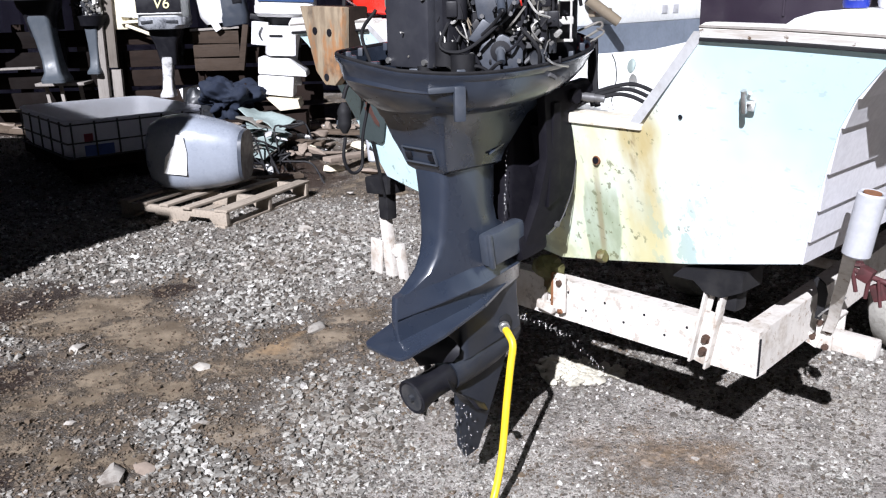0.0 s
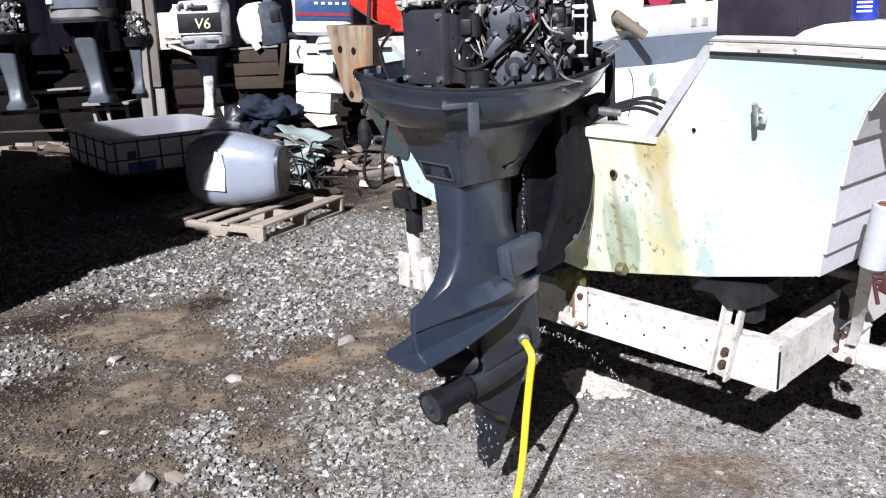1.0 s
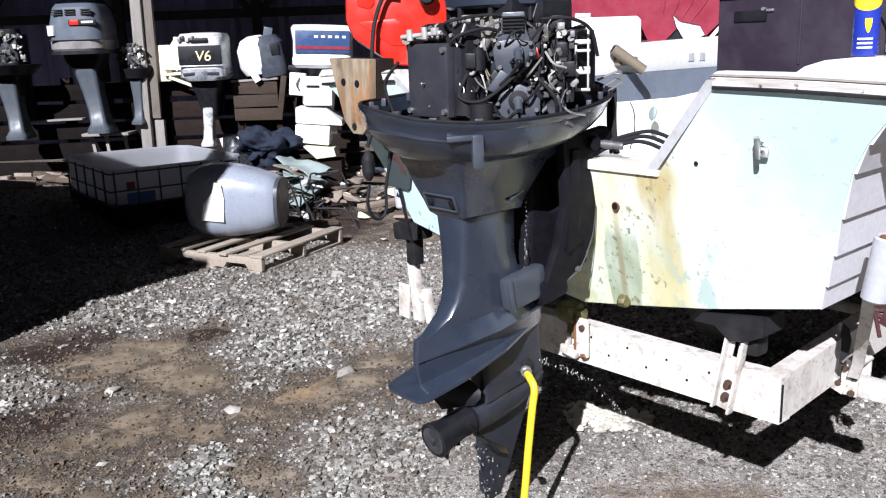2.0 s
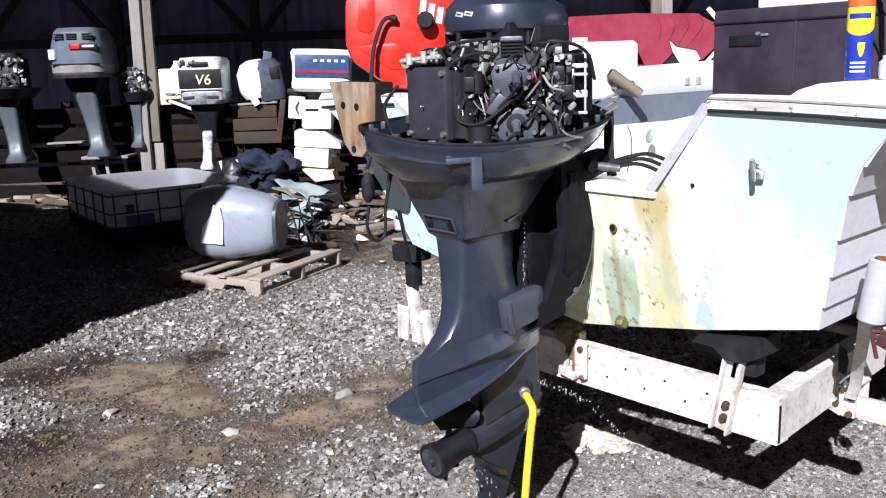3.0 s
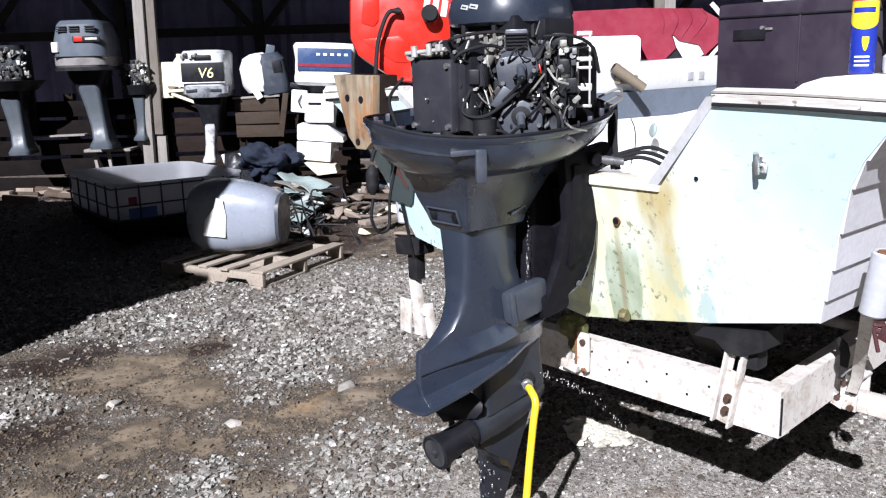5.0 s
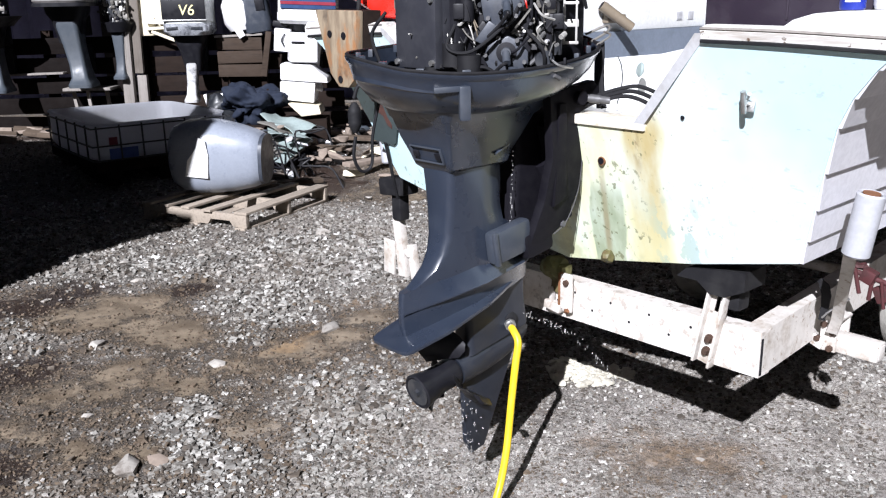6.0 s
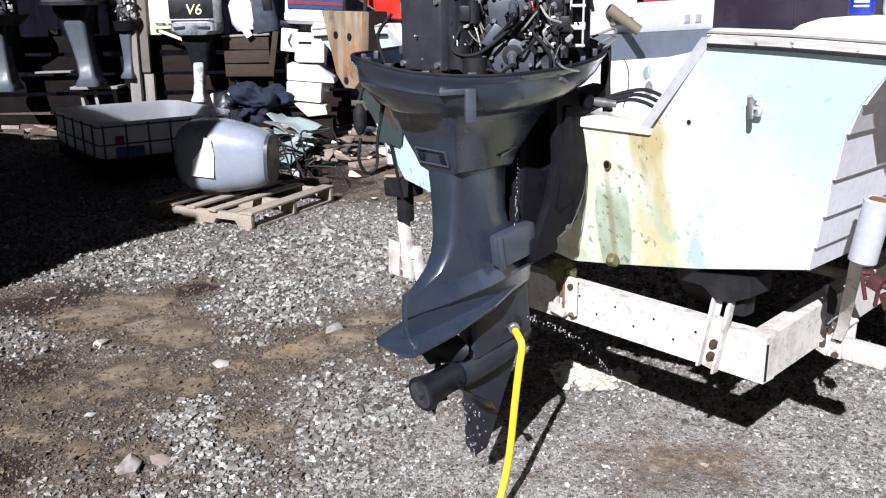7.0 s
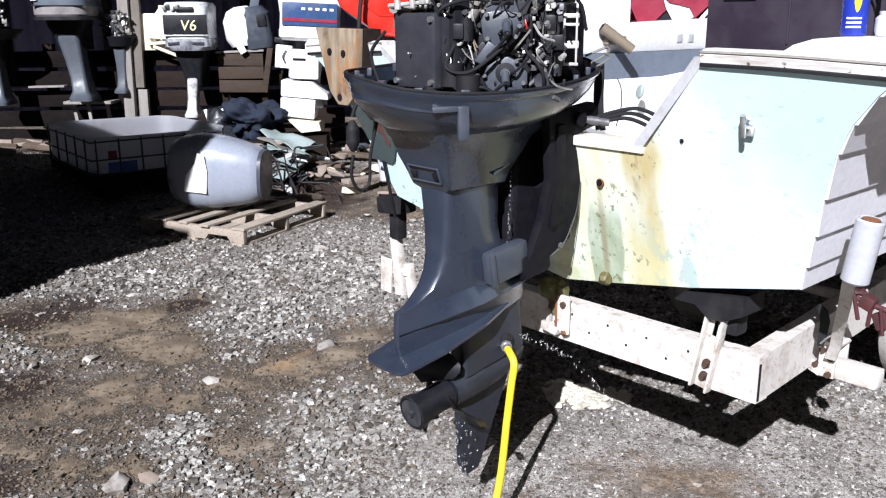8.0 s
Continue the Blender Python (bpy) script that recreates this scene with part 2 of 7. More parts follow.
GALV = worn("whitewashed_trailer_steel", (0.60, 0.57, 0.53), (0.33, 0.27, 0.21), 0.6, 0.0, scale=12, amount=0.85, chips=(0.33, 0.27, 0.22), depth=0.0012)
PEELING = worn("peeling_white_paint", (0.66, 0.63, 0.59), (0.46, 0.38, 0.30), 0.6, scale=7, amount=0.7, chips=(0.40, 0.36, 0.32), depth=0.0012, chip_at=0.56)
YELLOW = worn("yellow_hose", (0.80, 0.56, 0.015), (0.50, 0.33, 0.02), 0.4, scale=12, amount=0.3)
RED = worn("red_tank_plastic", (0.62, 0.02, 0.009), (0.42, 0.016, 0.008), 0.35, scale=4, amount=0.3, depth=0.0005)
MAROON = worn("maroon_canvas", (0.23, 0.013, 0.034), (0.16, 0.011, 0.026), 0.8, scale=6, amount=0.5, grain=150)
PLUM = worn("dark_plum_panel", (0.022, 0.015, 0.027), (0.04, 0.03, 0.044), 0.6, scale=7, amount=0.5)
TIMBER = worn("grey_pallet_timber", (0.33, 0.28, 0.225), (0.15, 0.125, 0.10), 0.85, scale=9, amount=0.6, grain=40, depth=0.002, stretch=(6, 1, 6))
POST = worn("weathered_post_timber", (0.24, 0.22, 0.20), (0.13, 0.115, 0.10), 0.85, scale=6, amount=0.6, grain=30, depth=0.002, stretch=(8, 8, 0.6))
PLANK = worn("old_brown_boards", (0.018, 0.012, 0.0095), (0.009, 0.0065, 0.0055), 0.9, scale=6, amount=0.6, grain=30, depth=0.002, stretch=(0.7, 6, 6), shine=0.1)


def pad_material():
    n = Nodes("rust_stained_timber")
    grain = n.noise(12, 6, 0.65, (2.2, 2.2, 0.5))
    c = n.mix(n.ramp(grain, 0.3, 0.7), (0.31, 0.25, 0.17), (0.16, 0.12, 0.08))
    c = n.mix(n.ramp(n.noise(11, 5, 0.65, (1.2, 1.2, 0.5)), 0.47, 0.62, 0, 0.7), c, (0.28, 0.115, 0.03))
    c = n.mix(n.ramp(n.noise(10, 6, 0.7, (1.2, 1.2, 0.8)), 0.52, 0.70, 0, 0.8), c, (0.05, 0.038, 0.03))
    return n.done(c, 0.85, 0.0, grain, 0.002, 0.5)


PAD = pad_material()
SHED = worn("dark_shed_sheeting", (0.15, 0.155, 0.28), (0.10, 0.10, 0.17), 0.7, scale=3, amount=0.5)
SHED_TIMBER = worn("dark_shed_timber", (0.03, 0.028, 0.03), (0.015, 0.014, 0.015), 0.9, scale=5, shine=0.1)
CLAD = worn("grey_cladding", (0.16, 0.16, 0.17), (0.10, 0.10, 0.10), 0.8, scale=2)
TUB = worn("translucent_tank_plastic", (0.50, 0.51, 0.53), (0.30, 0.285, 0.27), 0.45, scale=3, amount=0.5)
tub_tree = TUB.node_tree
thin = tub_tree.nodes.new("ShaderNodeBsdfTranslucent")
thin.inputs["Color"].default_value = (0.74, 0.75, 0.80, 1)
blend = tub_tree.nodes.new("ShaderNodeMixShader")
blend.inputs[0].default_value = 0.6
tub_tree.links.new(tub_tree.nodes["Principled BSDF"].outputs[0], blend.inputs[1])
tub_tree.links.new(thin.outputs[0], blend.inputs[2])
tub_tree.links.new(blend.outputs[0], tub_tree.nodes["Material Output"].inputs[0])
COWL_GREY = worn("grey_cowl_paint", (0.25, 0.275, 0.325), (0.19, 0.21, 0.25), 0.35, scale=4, amount=0.35, depth=0.0004)
COWL_BLUE = worn("faded_grey_blue_cowl", (0.088, 0.105, 0.132), (0.05, 0.06, 0.076), 0.4, scale=4, amount=0.4)
PANEL_BLUE = worn("deep_blue_panel", (0.035, 0.07, 0.17), (0.05, 0.06, 0.10), 0.3, scale=5, amount=0.5)
SILVER = worn("silver_paint", (0.58, 0.58, 0.60), (0.34, 0.31, 0.29), 0.4, 0.3, scale=9, amount=0.55)
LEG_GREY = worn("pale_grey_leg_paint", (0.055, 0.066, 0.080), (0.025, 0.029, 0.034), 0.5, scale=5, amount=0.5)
WHITE = worn("white_paint", (0.80, 0.80, 0.80), (0.55, 0.54, 0.52), 0.4, scale=6, amount=0.3)
CREAM = worn("yellowed_white_plastic", (0.74, 0.68, 0.52), (0.50, 0.43, 0.30), 0.5, scale=5)
PAPER = worn("paper_label", (0.80, 0.80, 0.78), (0.6, 0.58, 0.55), 0.8, scale=8, amount=0.3)
BLUE = worn("blue_can_paint", (0.02, 0.04, 0.36), (0.01, 0.02, 0.2), 0.3, scale=10)
CAN_YELLOW = worn("yellow_can_paint", (0.85, 0.68, 0.03), (0.7, 0.5, 0.02), 0.3, scale=10, amount=0.2)
CAN_RED = worn("red_can_paint", (0.75, 0.12, 0.03), (0.6, 0.1, 0.02), 0.3, scale=10, amount=0.2)
PALE_YELLOW = worn("faded_yellow_lettering", (0.85, 0.78, 0.40), (0.6, 0.55, 0.3), 0.5, scale=10, amount=0.2)
TARP_BLACK = worn("black_tarpaulin", (0.012, 0.014, 0.018), (0.04, 0.043, 0.05), 0.5, scale=6, amount=0.5)
SHEET_GREEN = worn("pale_green_sheet", (0.27, 0.33, 0.32), (0.11, 0.13, 0.125), 0.6, scale=4, amount=0.5)
FOAM = worn("white_lime_clods", (0.58, 0.55, 0.46), (0.30, 0.27, 0.21), 0.95, scale=20, depth=0.004)
PALE_ROCK = worn("pale_rock", (0.38, 0.355, 0.32), (0.13, 0.105, 0.085), 0.9, scale=20, amount=0.85, depth=0.004)
BARK = worn("driftwood_debris", (0.26, 0.21, 0.17), (0.12, 0.09, 0.07), 0.9, scale=10, depth=0.003)
BOLT = worn("dull_bolt_heads", (0.12, 0.12, 0.125), (0.05, 0.047, 0.045), 0.5, 0.3, scale=20)
CAP = worn("stained_cap", (0.74, 0.73, 0.70), (0.34, 0.27, 0.21), 0.55, scale=9, amount=0.7, depth=0.001, stretch=(0.5, 3, 5), chips=(0.13, 0.085, 0.055), chip_at=0.61)
HEAD = worn("blue_grey_engine_paint", (0.055, 0.062, 0.078), (0.025, 0.026, 0.03), 0.42, 0.1, scale=16, amount=0.6)
WORN_BAND = worn("scuffed_silver_band", (0.24, 0.225, 0.22), (0.10, 0.085, 0.08), 0.45, 0.2, scale=9, amount=0.8)
FLAKY = worn("flaking_silver_paint", (0.50, 0.50, 0.50), (0.035, 0.035, 0.04), 0.45, 0.2, scale=12, amount=1.0, depth=0.002)
V6_SILVER = worn("chalky_silver_paint", (0.60, 0.62, 0.62), (0.16, 0.18, 0.20), 0.4, 0.2, scale=11, amount=0.75)
CRATE_WOOD = worn("brown_crate_boards", (0.05, 0.036, 0.027), (0.024, 0.018, 0.014), 0.85, scale=8, amount=0.6, grain=30, depth=0.002, stretch=(0.7, 6, 6), shine=0.15)
TARP_BLUE = worn("dark_blue_tarpaulin", (0.014, 0.019, 0.034), (0.035, 0.042, 0.058), 0.85, scale=9, amount=0.5, shine=0.2)
OLD_TIMBER = worn("old_brown_offcuts", (0.10, 0.075, 0.055), (0.045, 0.034, 0.027), 0.85, scale=8, amount=0.6, depth=0.003, shine=0.2)
# darker copy of PLANK, with the shade on the rack's left boards in its colour
SHADED_PLANK = worn("shaded_boards", (0.0075, 0.0055, 0.005), (0.004, 0.003, 0.003), 0.9, scale=6, amount=0.6, grain=30, depth=0.002, stretch=(0.7, 6, 6), shine=0.08)
POST_BROWN = worn("brown_post_timber", (0.15, 0.13, 0.11), (0.075, 0.062, 0.05), 0.85, scale=6, amount=0.6, grain=30, depth=0.002, stretch=(8, 8, 0.6))
V6_BAND = worn("scratched_chrome_band", (0.52, 0.54, 0.58), (0.035, 0.04, 0.055), 0.3, 0.45, scale=13, amount=0.95)
CAGE = worn("dull_cage_steel", (0.04, 0.042, 0.048), (0.09, 0.085, 0.08), 0.5, 0.4, scale=12)
SOIL = worn("brown_soil_crumbs", (0.13, 0.097, 0.066), (0.06, 0.045, 0.033), 0.9, scale=14, amount=0.8)
LIP = worn("stained_timber_lip", (0.70, 0.66, 0.56), (0.34, 0.25, 0.15), 0.6, scale=16, amount=0.75, depth=0.0015)
GREY_ALLOY = worn("corroded_alloy", (0.22, 0.21, 0.19), (0.08, 0.07, 0.06), 0.5, 0.3, scale=25, amount=0.7)
POST_PLASTIC = worn("grey_white_plastic", (0.42, 0.43, 0.46), (0.30, 0.30, 0.31), 0.5, scale=6, amount=0.4)
LINER = worn("blue_grey_liner", (0.17, 0.20, 0.25), (0.11, 0.13, 0.16), 0.6, scale=4)
TAN = worn("tan_plastic", (0.19, 0.155, 0.11), (0.09, 0.07, 0.05), 0.55, scale=9)
GREEN_SLIME = worn("slimy_green_timber", (0.13, 0.125, 0.045), (0.09, 0.04, 0.02), 0.7, scale=16, amount=0.8, depth=0.003)

# ---- mesh helpers ----
def merge(*parts):
    bm = bmesh.new()
    for b in parts:
        me = bpy.data.meshes.new("tmp")
        b.to_mesh(me)
        b.free()
        bm.from_mesh(me)
        bpy.data.meshes.remove(me)
    return bm


def turned(bm, m):
    bm.transform(m)
    return bm


def box(c, s, bev=0.0, rot=None, seg=2):
    """A box at c of size s; rot in degrees about its centre."""
    bm = bmesh.new()
    bmesh.ops.create_cube(bm, size=1.0)
    bm.transform(Matrix.Diagonal((*s, 1)))
    if bev:
        bmesh.ops.bevel(bm, geom=bm.edges[:], offset=min(bev, min(s) * 0.45), segments=seg, affect="EDGES", profile=0.6)
    bm.transform(pose(*c, *(rot or (0, 0, 0))))
    return bm


def rod(p0, p1, r0, r1=None, n=14):
    a, b = Vector(p0), Vector(p1)
    bm = bmesh.new()
    bmesh.ops.create_cone(bm, cap_ends=True, segments=n, radius1=r0, radius2=r0 if r1 is None else r1, depth=(b - a).length)
    bm.transform(Matrix.Translation((a + b) / 2) @ (b - a).to_track_quat("Z", "Y").to_matrix().to_4x4())
    return bm


def loft(rings, cap=True, closed=True):
    """A skin over rings of equally many points."""
    bm = bmesh.new()
    vs = [[bm.verts.new(p) for p in ring] for ring in rings]
    n = len(vs[0])
    for a, b in zip(vs, vs[1:]):
        for i in range(n if closed else n - 1):
            j = (i + 1) % n
            bm.faces.new((a[i], a[j], b[j], b[i]))
    if cap:
        bm.faces.new(vs[0][::-1])
        bm.faces.new(vs[-1])
    bmesh.ops.recalc_face_normals(bm, faces=bm.faces)
    return bm


def oval(cx, cy, rx, ry, z, n=36, e=2.6):
    """A superellipse ring; z may be a function of the point's y."""
    pts = []
    for i in range(n):
        a = 2 * math.pi * i / n
        c, s = math.cos(a), math.sin(a)
        x, y = cx + rx * math.copysign(abs(c) ** (2 / e), c), cy + ry * math.copysign(abs(s) ** (2 / e), s)
        pts.append(Vector((x, y, z(y) if callable(z) else z)))
    return pts


def lathe(profile, n=24):
    return loft([[Vector((r * math.cos(2 * math.pi * i / n), r * math.sin(2 * math.pi * i / n), z)) for i in range(n)] for r, z in profile])


def prism(poly, axis, a, b, bev=0.0):
    """A polygon drawn across an axis, from a to b along it."""
    def at(u, v, w):
        return {"x": (w, u, v), "y": (u, w, v), "z": (u, v, w)}[axis]

    bm = loft([[Vector(at(u, v, a)) for u, v in poly], [Vector(at(u, v, b)) for u, v in poly]])
    if bev:
        bmesh.ops.bevel(bm, geom=bm.edges[:], offset=bev, segments=2, affect="EDGES", profile=0.6)
    return bm


def glide(points, steps=6):
    """A smooth line through the points."""
    p = [Vector(q) for q in points]
    p = [2 * p[0] - p[1], *p, 2 * p[-1] - p[-2]]
    line = []
    for a, b, c, d in zip(p, p[1:], p[2:], p[3:]):
        for k in range(steps):
            t = k / steps
            line.append(0.5 * (2 * b + (c - a) * t + (2 * a - 5 * b + 4 * c - d) * t * t + (3 * b - a - 3 * c + d) * t ** 3))
    return [*line, p[-2]]


def tube(points, r, n=8, steps=6):
    line = glide(points, steps) if steps else [Vector(q) for q in points]
    rings, side = [], Vector((0.31, 0.52, 0.79))
    for i, q in enumerate(line):
        way = (line[min(i + 1, len(line) - 1)] - line[max(i - 1, 0)]).normalized()
        side = (side - way * side.dot(way)).normalized()
        up = way.cross(side)
        rings.append([q + r * (math.cos(2 * math.pi * k / n) * side + math.sin(2 * math.pi * k / n) * up) for k in range(n)])
    return loft(rings)


def lump(c, s, seed, rough=0.25, sub=2):
    """An uneven stone."""
    bm = bmesh.new()
    bmesh.ops.create_icosphere(bm, subdivisions=sub, radius=1.0)
    off = Vector((seed * 7.3, seed * 3.1, seed * 5.7))
    for v in bm.verts:
        v.co *= 1 + rough * 2.2 * noise.noise(v.co * 1.3 + off) + rough * noise.noise(v.co * 3.1 + off)
    bm.transform(Matrix.Translation(c) @ Euler((0, 0, seed * 1.7)).to_matrix().to_4x4() @ Matrix.Diagonal((*s, 1)))
    return bm


def shard(s, seed, count=34):
    """An angular broken stone: the hull of random points on an ellipsoid."""
    r = random.Random(seed)
    bm = bmesh.new()
    for _ in range(count):
        v = Vector((r.gauss(0, 1), r.gauss(0, 1), r.gauss(0, 1))).normalized() * r.uniform(0.66, 1.1)
        bm.verts.new((v.x * s[0], v.y * s[1], v.z * s[2]))
    out = bmesh.ops.convex_hull(bm, input=bm.verts)
    bmesh.ops.delete(bm, geom=list({g for g in out["geom_interior"] + out["geom_unused"] if isinstance(g, bmesh.types.BMVert)}), context="VERTS")
    return bm


def mesh_of(name, bm, material, sharp=35):
    for f in bm.faces:
        f.smooth = True
    for e in bm.edges:
        if len(e.link_faces) == 2 and e.calc_face_angle(0) > radians(sharp):
            e.smooth = False
    me = bpy.data.meshes.new(name)
    bm.to_mesh(me)
    bm.free()
    me.materials.append(material)
    return me


def thing(name, m, label, category, group=""):
    """An empty that carries the parts of one thing; m: its place."""
    ob = new(name)
    ob.empty_display_size = 0.05
    ob.matrix_world = m
    return tagged(ob, label, category, group)


def part(name, bm, material, parent, label="", shift=None):
    """One mesh under a thing or a part, drawn in the coordinates of its top thing's frame less shift."""
    if shift is not None:
        bm.transform(Matrix.Translation(-Vector(shift)))
    ob = new(name, mesh_of(name, bm, material))
    ob.parent = parent
    return tagged(ob, label)


def solo(name, bm, material, label, category, m=None, group="", kind=""):
    """A thing that is one mesh."""
    ob = new(name, mesh_of(name, bm, material))
    if m is not None:
        ob.matrix_world = m
    return tagged(ob, label, category, group, kind)


def setting(name, bm, material, label, category):
    return solo(name, bm, material, label, category, kind="structure")


# Frame of the near boat: x to starboard, y to the bow, z up, under the middle of the transom
BOAT = pose(0.446, 2.777, 0, 0, 0, -50)
SLOPE = 0.37


def transom_y(z):
    return -SLOPE * (z - 0.732)

# ---- ground and shed ----
def lift(y):
    """The yard rises a little towards the shed."""
    t = min(max((y - 6.8) / 2.2, 0), 1)
    return 0.22 * t * t * (3 - 2 * t)


# patches of the yard: x, y, half width, half depth
MUD = [(-1.94, 4.19, 0.22, 0.2), (-1.63, 4.38, 0.3, 0.26), (-1.29, 4.81, 0.2, 0.25), (-1.29, 4.02, 0.22, 0.17), (-0.64, 3.7, 0.21, 0.22), (-0.45, 3.85, 0.16, 0.1), (-0.72, 2.95, 0.1, 0.15), (-0.52, 2.85, 0.08, 0.1), (-1.04, 2.85, 0.09, 0.09), (-1.41, 3.35, 0.28, 0.13),
       (-1.01, 3.33, 0.15, 0.12), (-1.61, 3.02, 0.14, 0.1), (-1.32, 2.83, 0.12, 0.08), (0.8, 2.64, 0.28, 0.2), (-0.31, 4.15, 0.17, 0.13), (-2.28, 4.56, 0.14, 0.13), (-1.34, 3.58, 0.14, 0.11), (-0.5, 7.45, 0.5, 0.6), (-0.95, 7.7, 0.5, 0.7), (-0.2, 7.1, 0.4, 0.45), (-4.0, 10.8, 3.0, 1.6), (1.2, 10.8, 3.0, 1.6)]
TRODDEN = [(-1.2, 3.6, 0.75, 0.75), (-1.7, 4.3, 0.6, 0.5), (-1.0, 2.75, 0.8, 0.45), (-0.4, 3.9, 0.45, 0.45), (-0.45, 3.2, 0.4, 0.4), (-1.7, 3.2, 0.7, 0.6)]
WET = [(-1.82, 3.5, 0.34, 0.3), (-2.2, 4.4, 0.34, 0.17), (-2.02, 4.73, 0.2, 0.2), (-1.38, 4.66, 0.16, 0.1), (-1.6, 2.68, 0.3, 0.16), (-1.05, 7.9, 0.45, 0.65), (-1.0, 7.25, 0.35, 0.25), (-4.4, 9.2, 0.6, 0.2)]
RUSTY = [(-0.68, 3.77, 0.18, 0.17), (-0.49, 3.96, 0.16, 0.07), (-0.47, 3.3, 0.09, 0.16), (-0.38, 4.37, 0.2, 0.08), (-0.17, 2.85, 0.1, 0.13), (0.8, 2.66, 0.34, 0.24), (-0.79, 2.54, 0.07, 0.05)]
COARSE = [(-2.0, 3.98, 0.17, 0.3), (-0.92, 4.4, 0.2, 0.4), (-1.97, 5.18, 0.71, 0.3), (-0.77, 5.66, 0.57, 0.72), (-0.82, 2.78, 0.15, 0.2), (-0.95, 3.1, 0.12, 0.12), (-0.35, 3.0, 0.25, 0.4), (-0.39, 5.1, 0.26, 0.55), (-1.19, 5.12, 0.28, 0.26)]
FINE = [(1.0, 2.7, 0.9, 0.6), (0.4, 2.6, 0.5, 0.4)]
PALE = [(0.94, 2.74, 0.65, 0.45), (1.7, 2.7, 0.6, 0.5), (0.24, 2.65, 0.35, 0.28), (1.47, 3.06, 0.4, 0.4), (-0.29, 3.15, 0.22, 0.35), (-0.3, 2.75, 0.3, 0.3), (-0.5, 5.4, 0.6, 0.8)]


def patch(spots, x, y):
    u = x + 0.16 * noise.noise((x * 2.2, y * 2.2, 21)) + 0.09 * noise.noise((x * 6.5, y * 6.5, 22))
    v = y + 0.16 * noise.noise((x * 2.2, y * 2.2, 31)) + 0.09 * noise.noise((x * 6.5, y * 6.5, 32))
    return min(1.0, sum(math.exp(-((u - a) / r) ** 2 - ((v - b) / s) ** 2) for a, b, r, s in spots))


def mud(x, y):
    """How bare of stones the ground is: 0 gravel, 1 trodden mud."""
    return 0.74 * patch(MUD, x, y) + 0.5 * patch(TRODDEN, x, y) - 0.5 * patch(COARSE, x, y) + 0.25 * noise.noise((x * 2.6, y * 2.6, 11)) + 0.34 * noise.noise((x * 6.3, y * 6.3, 4)) + 0.26 * noise.noise((x * 15, y * 15, 8)) - 0.05


def ground_height(x, y):
    return 0.022 * noise.noise((x * 0.8, y * 0.8, 3)) + 0.012 * noise.noise((x * 2.7, y * 2.7, 7)) + 0.009 * noise.noise((x * 7, y * 7, 1)) + 0.006 * noise.noise((x * 17, y * 17, 5))


def ground():
    bm = bmesh.new()
    xs = sorted({round(v, 3) for v in [-400, -120, -50, -20, -12, *np.arange(-8, -3, 0.1), *np.arange(-3, 3, 0.035), *np.arange(3, 8.01, 0.1), 12, 20, 50, 120, 400]})
    ys = sorted({round(v, 3) for v in [-400, -120, -40, -10, -3, 0, *np.arange(1, 2, 0.1), *np.arange(2, 6, 0.035), *np.arange(6, 14.01, 0.1), 20, 40, 120, 400]})
    vs = []
    for y in ys:
        row = []
        for x in xs:
            near = 1.0 if -7.9 < x < 7.9 and 1.1 < y < 13.9 else 0.0
            h = near * ground_height(x, y)
            row.append(bm.verts.new((x, y, h + lift(y))))
        vs.append(row)
    for a, b in zip(vs, vs[1:]):
        for i in range(len(xs) - 1):
            bm.faces.new((a[i], a[i + 1], b[i + 1], b[i]))
    me = mesh_of("ground", bm, GROUND)
    for name, spots in (("mud", None), ("wet", WET), ("rusty", RUSTY), ("pale", PALE)):
        field = me.attributes.new(name, "FLOAT", "POINT")
        for v, d in zip(me.vertices, field.data):
            d.value = patch(spots, v.co.x, v.co.y) if spots else mud(v.co.x, v.co.y)
    return tagged(new("ground", me), "muddy yard of packed dirt and broken gravel", "ground", kind="structure")


ground()


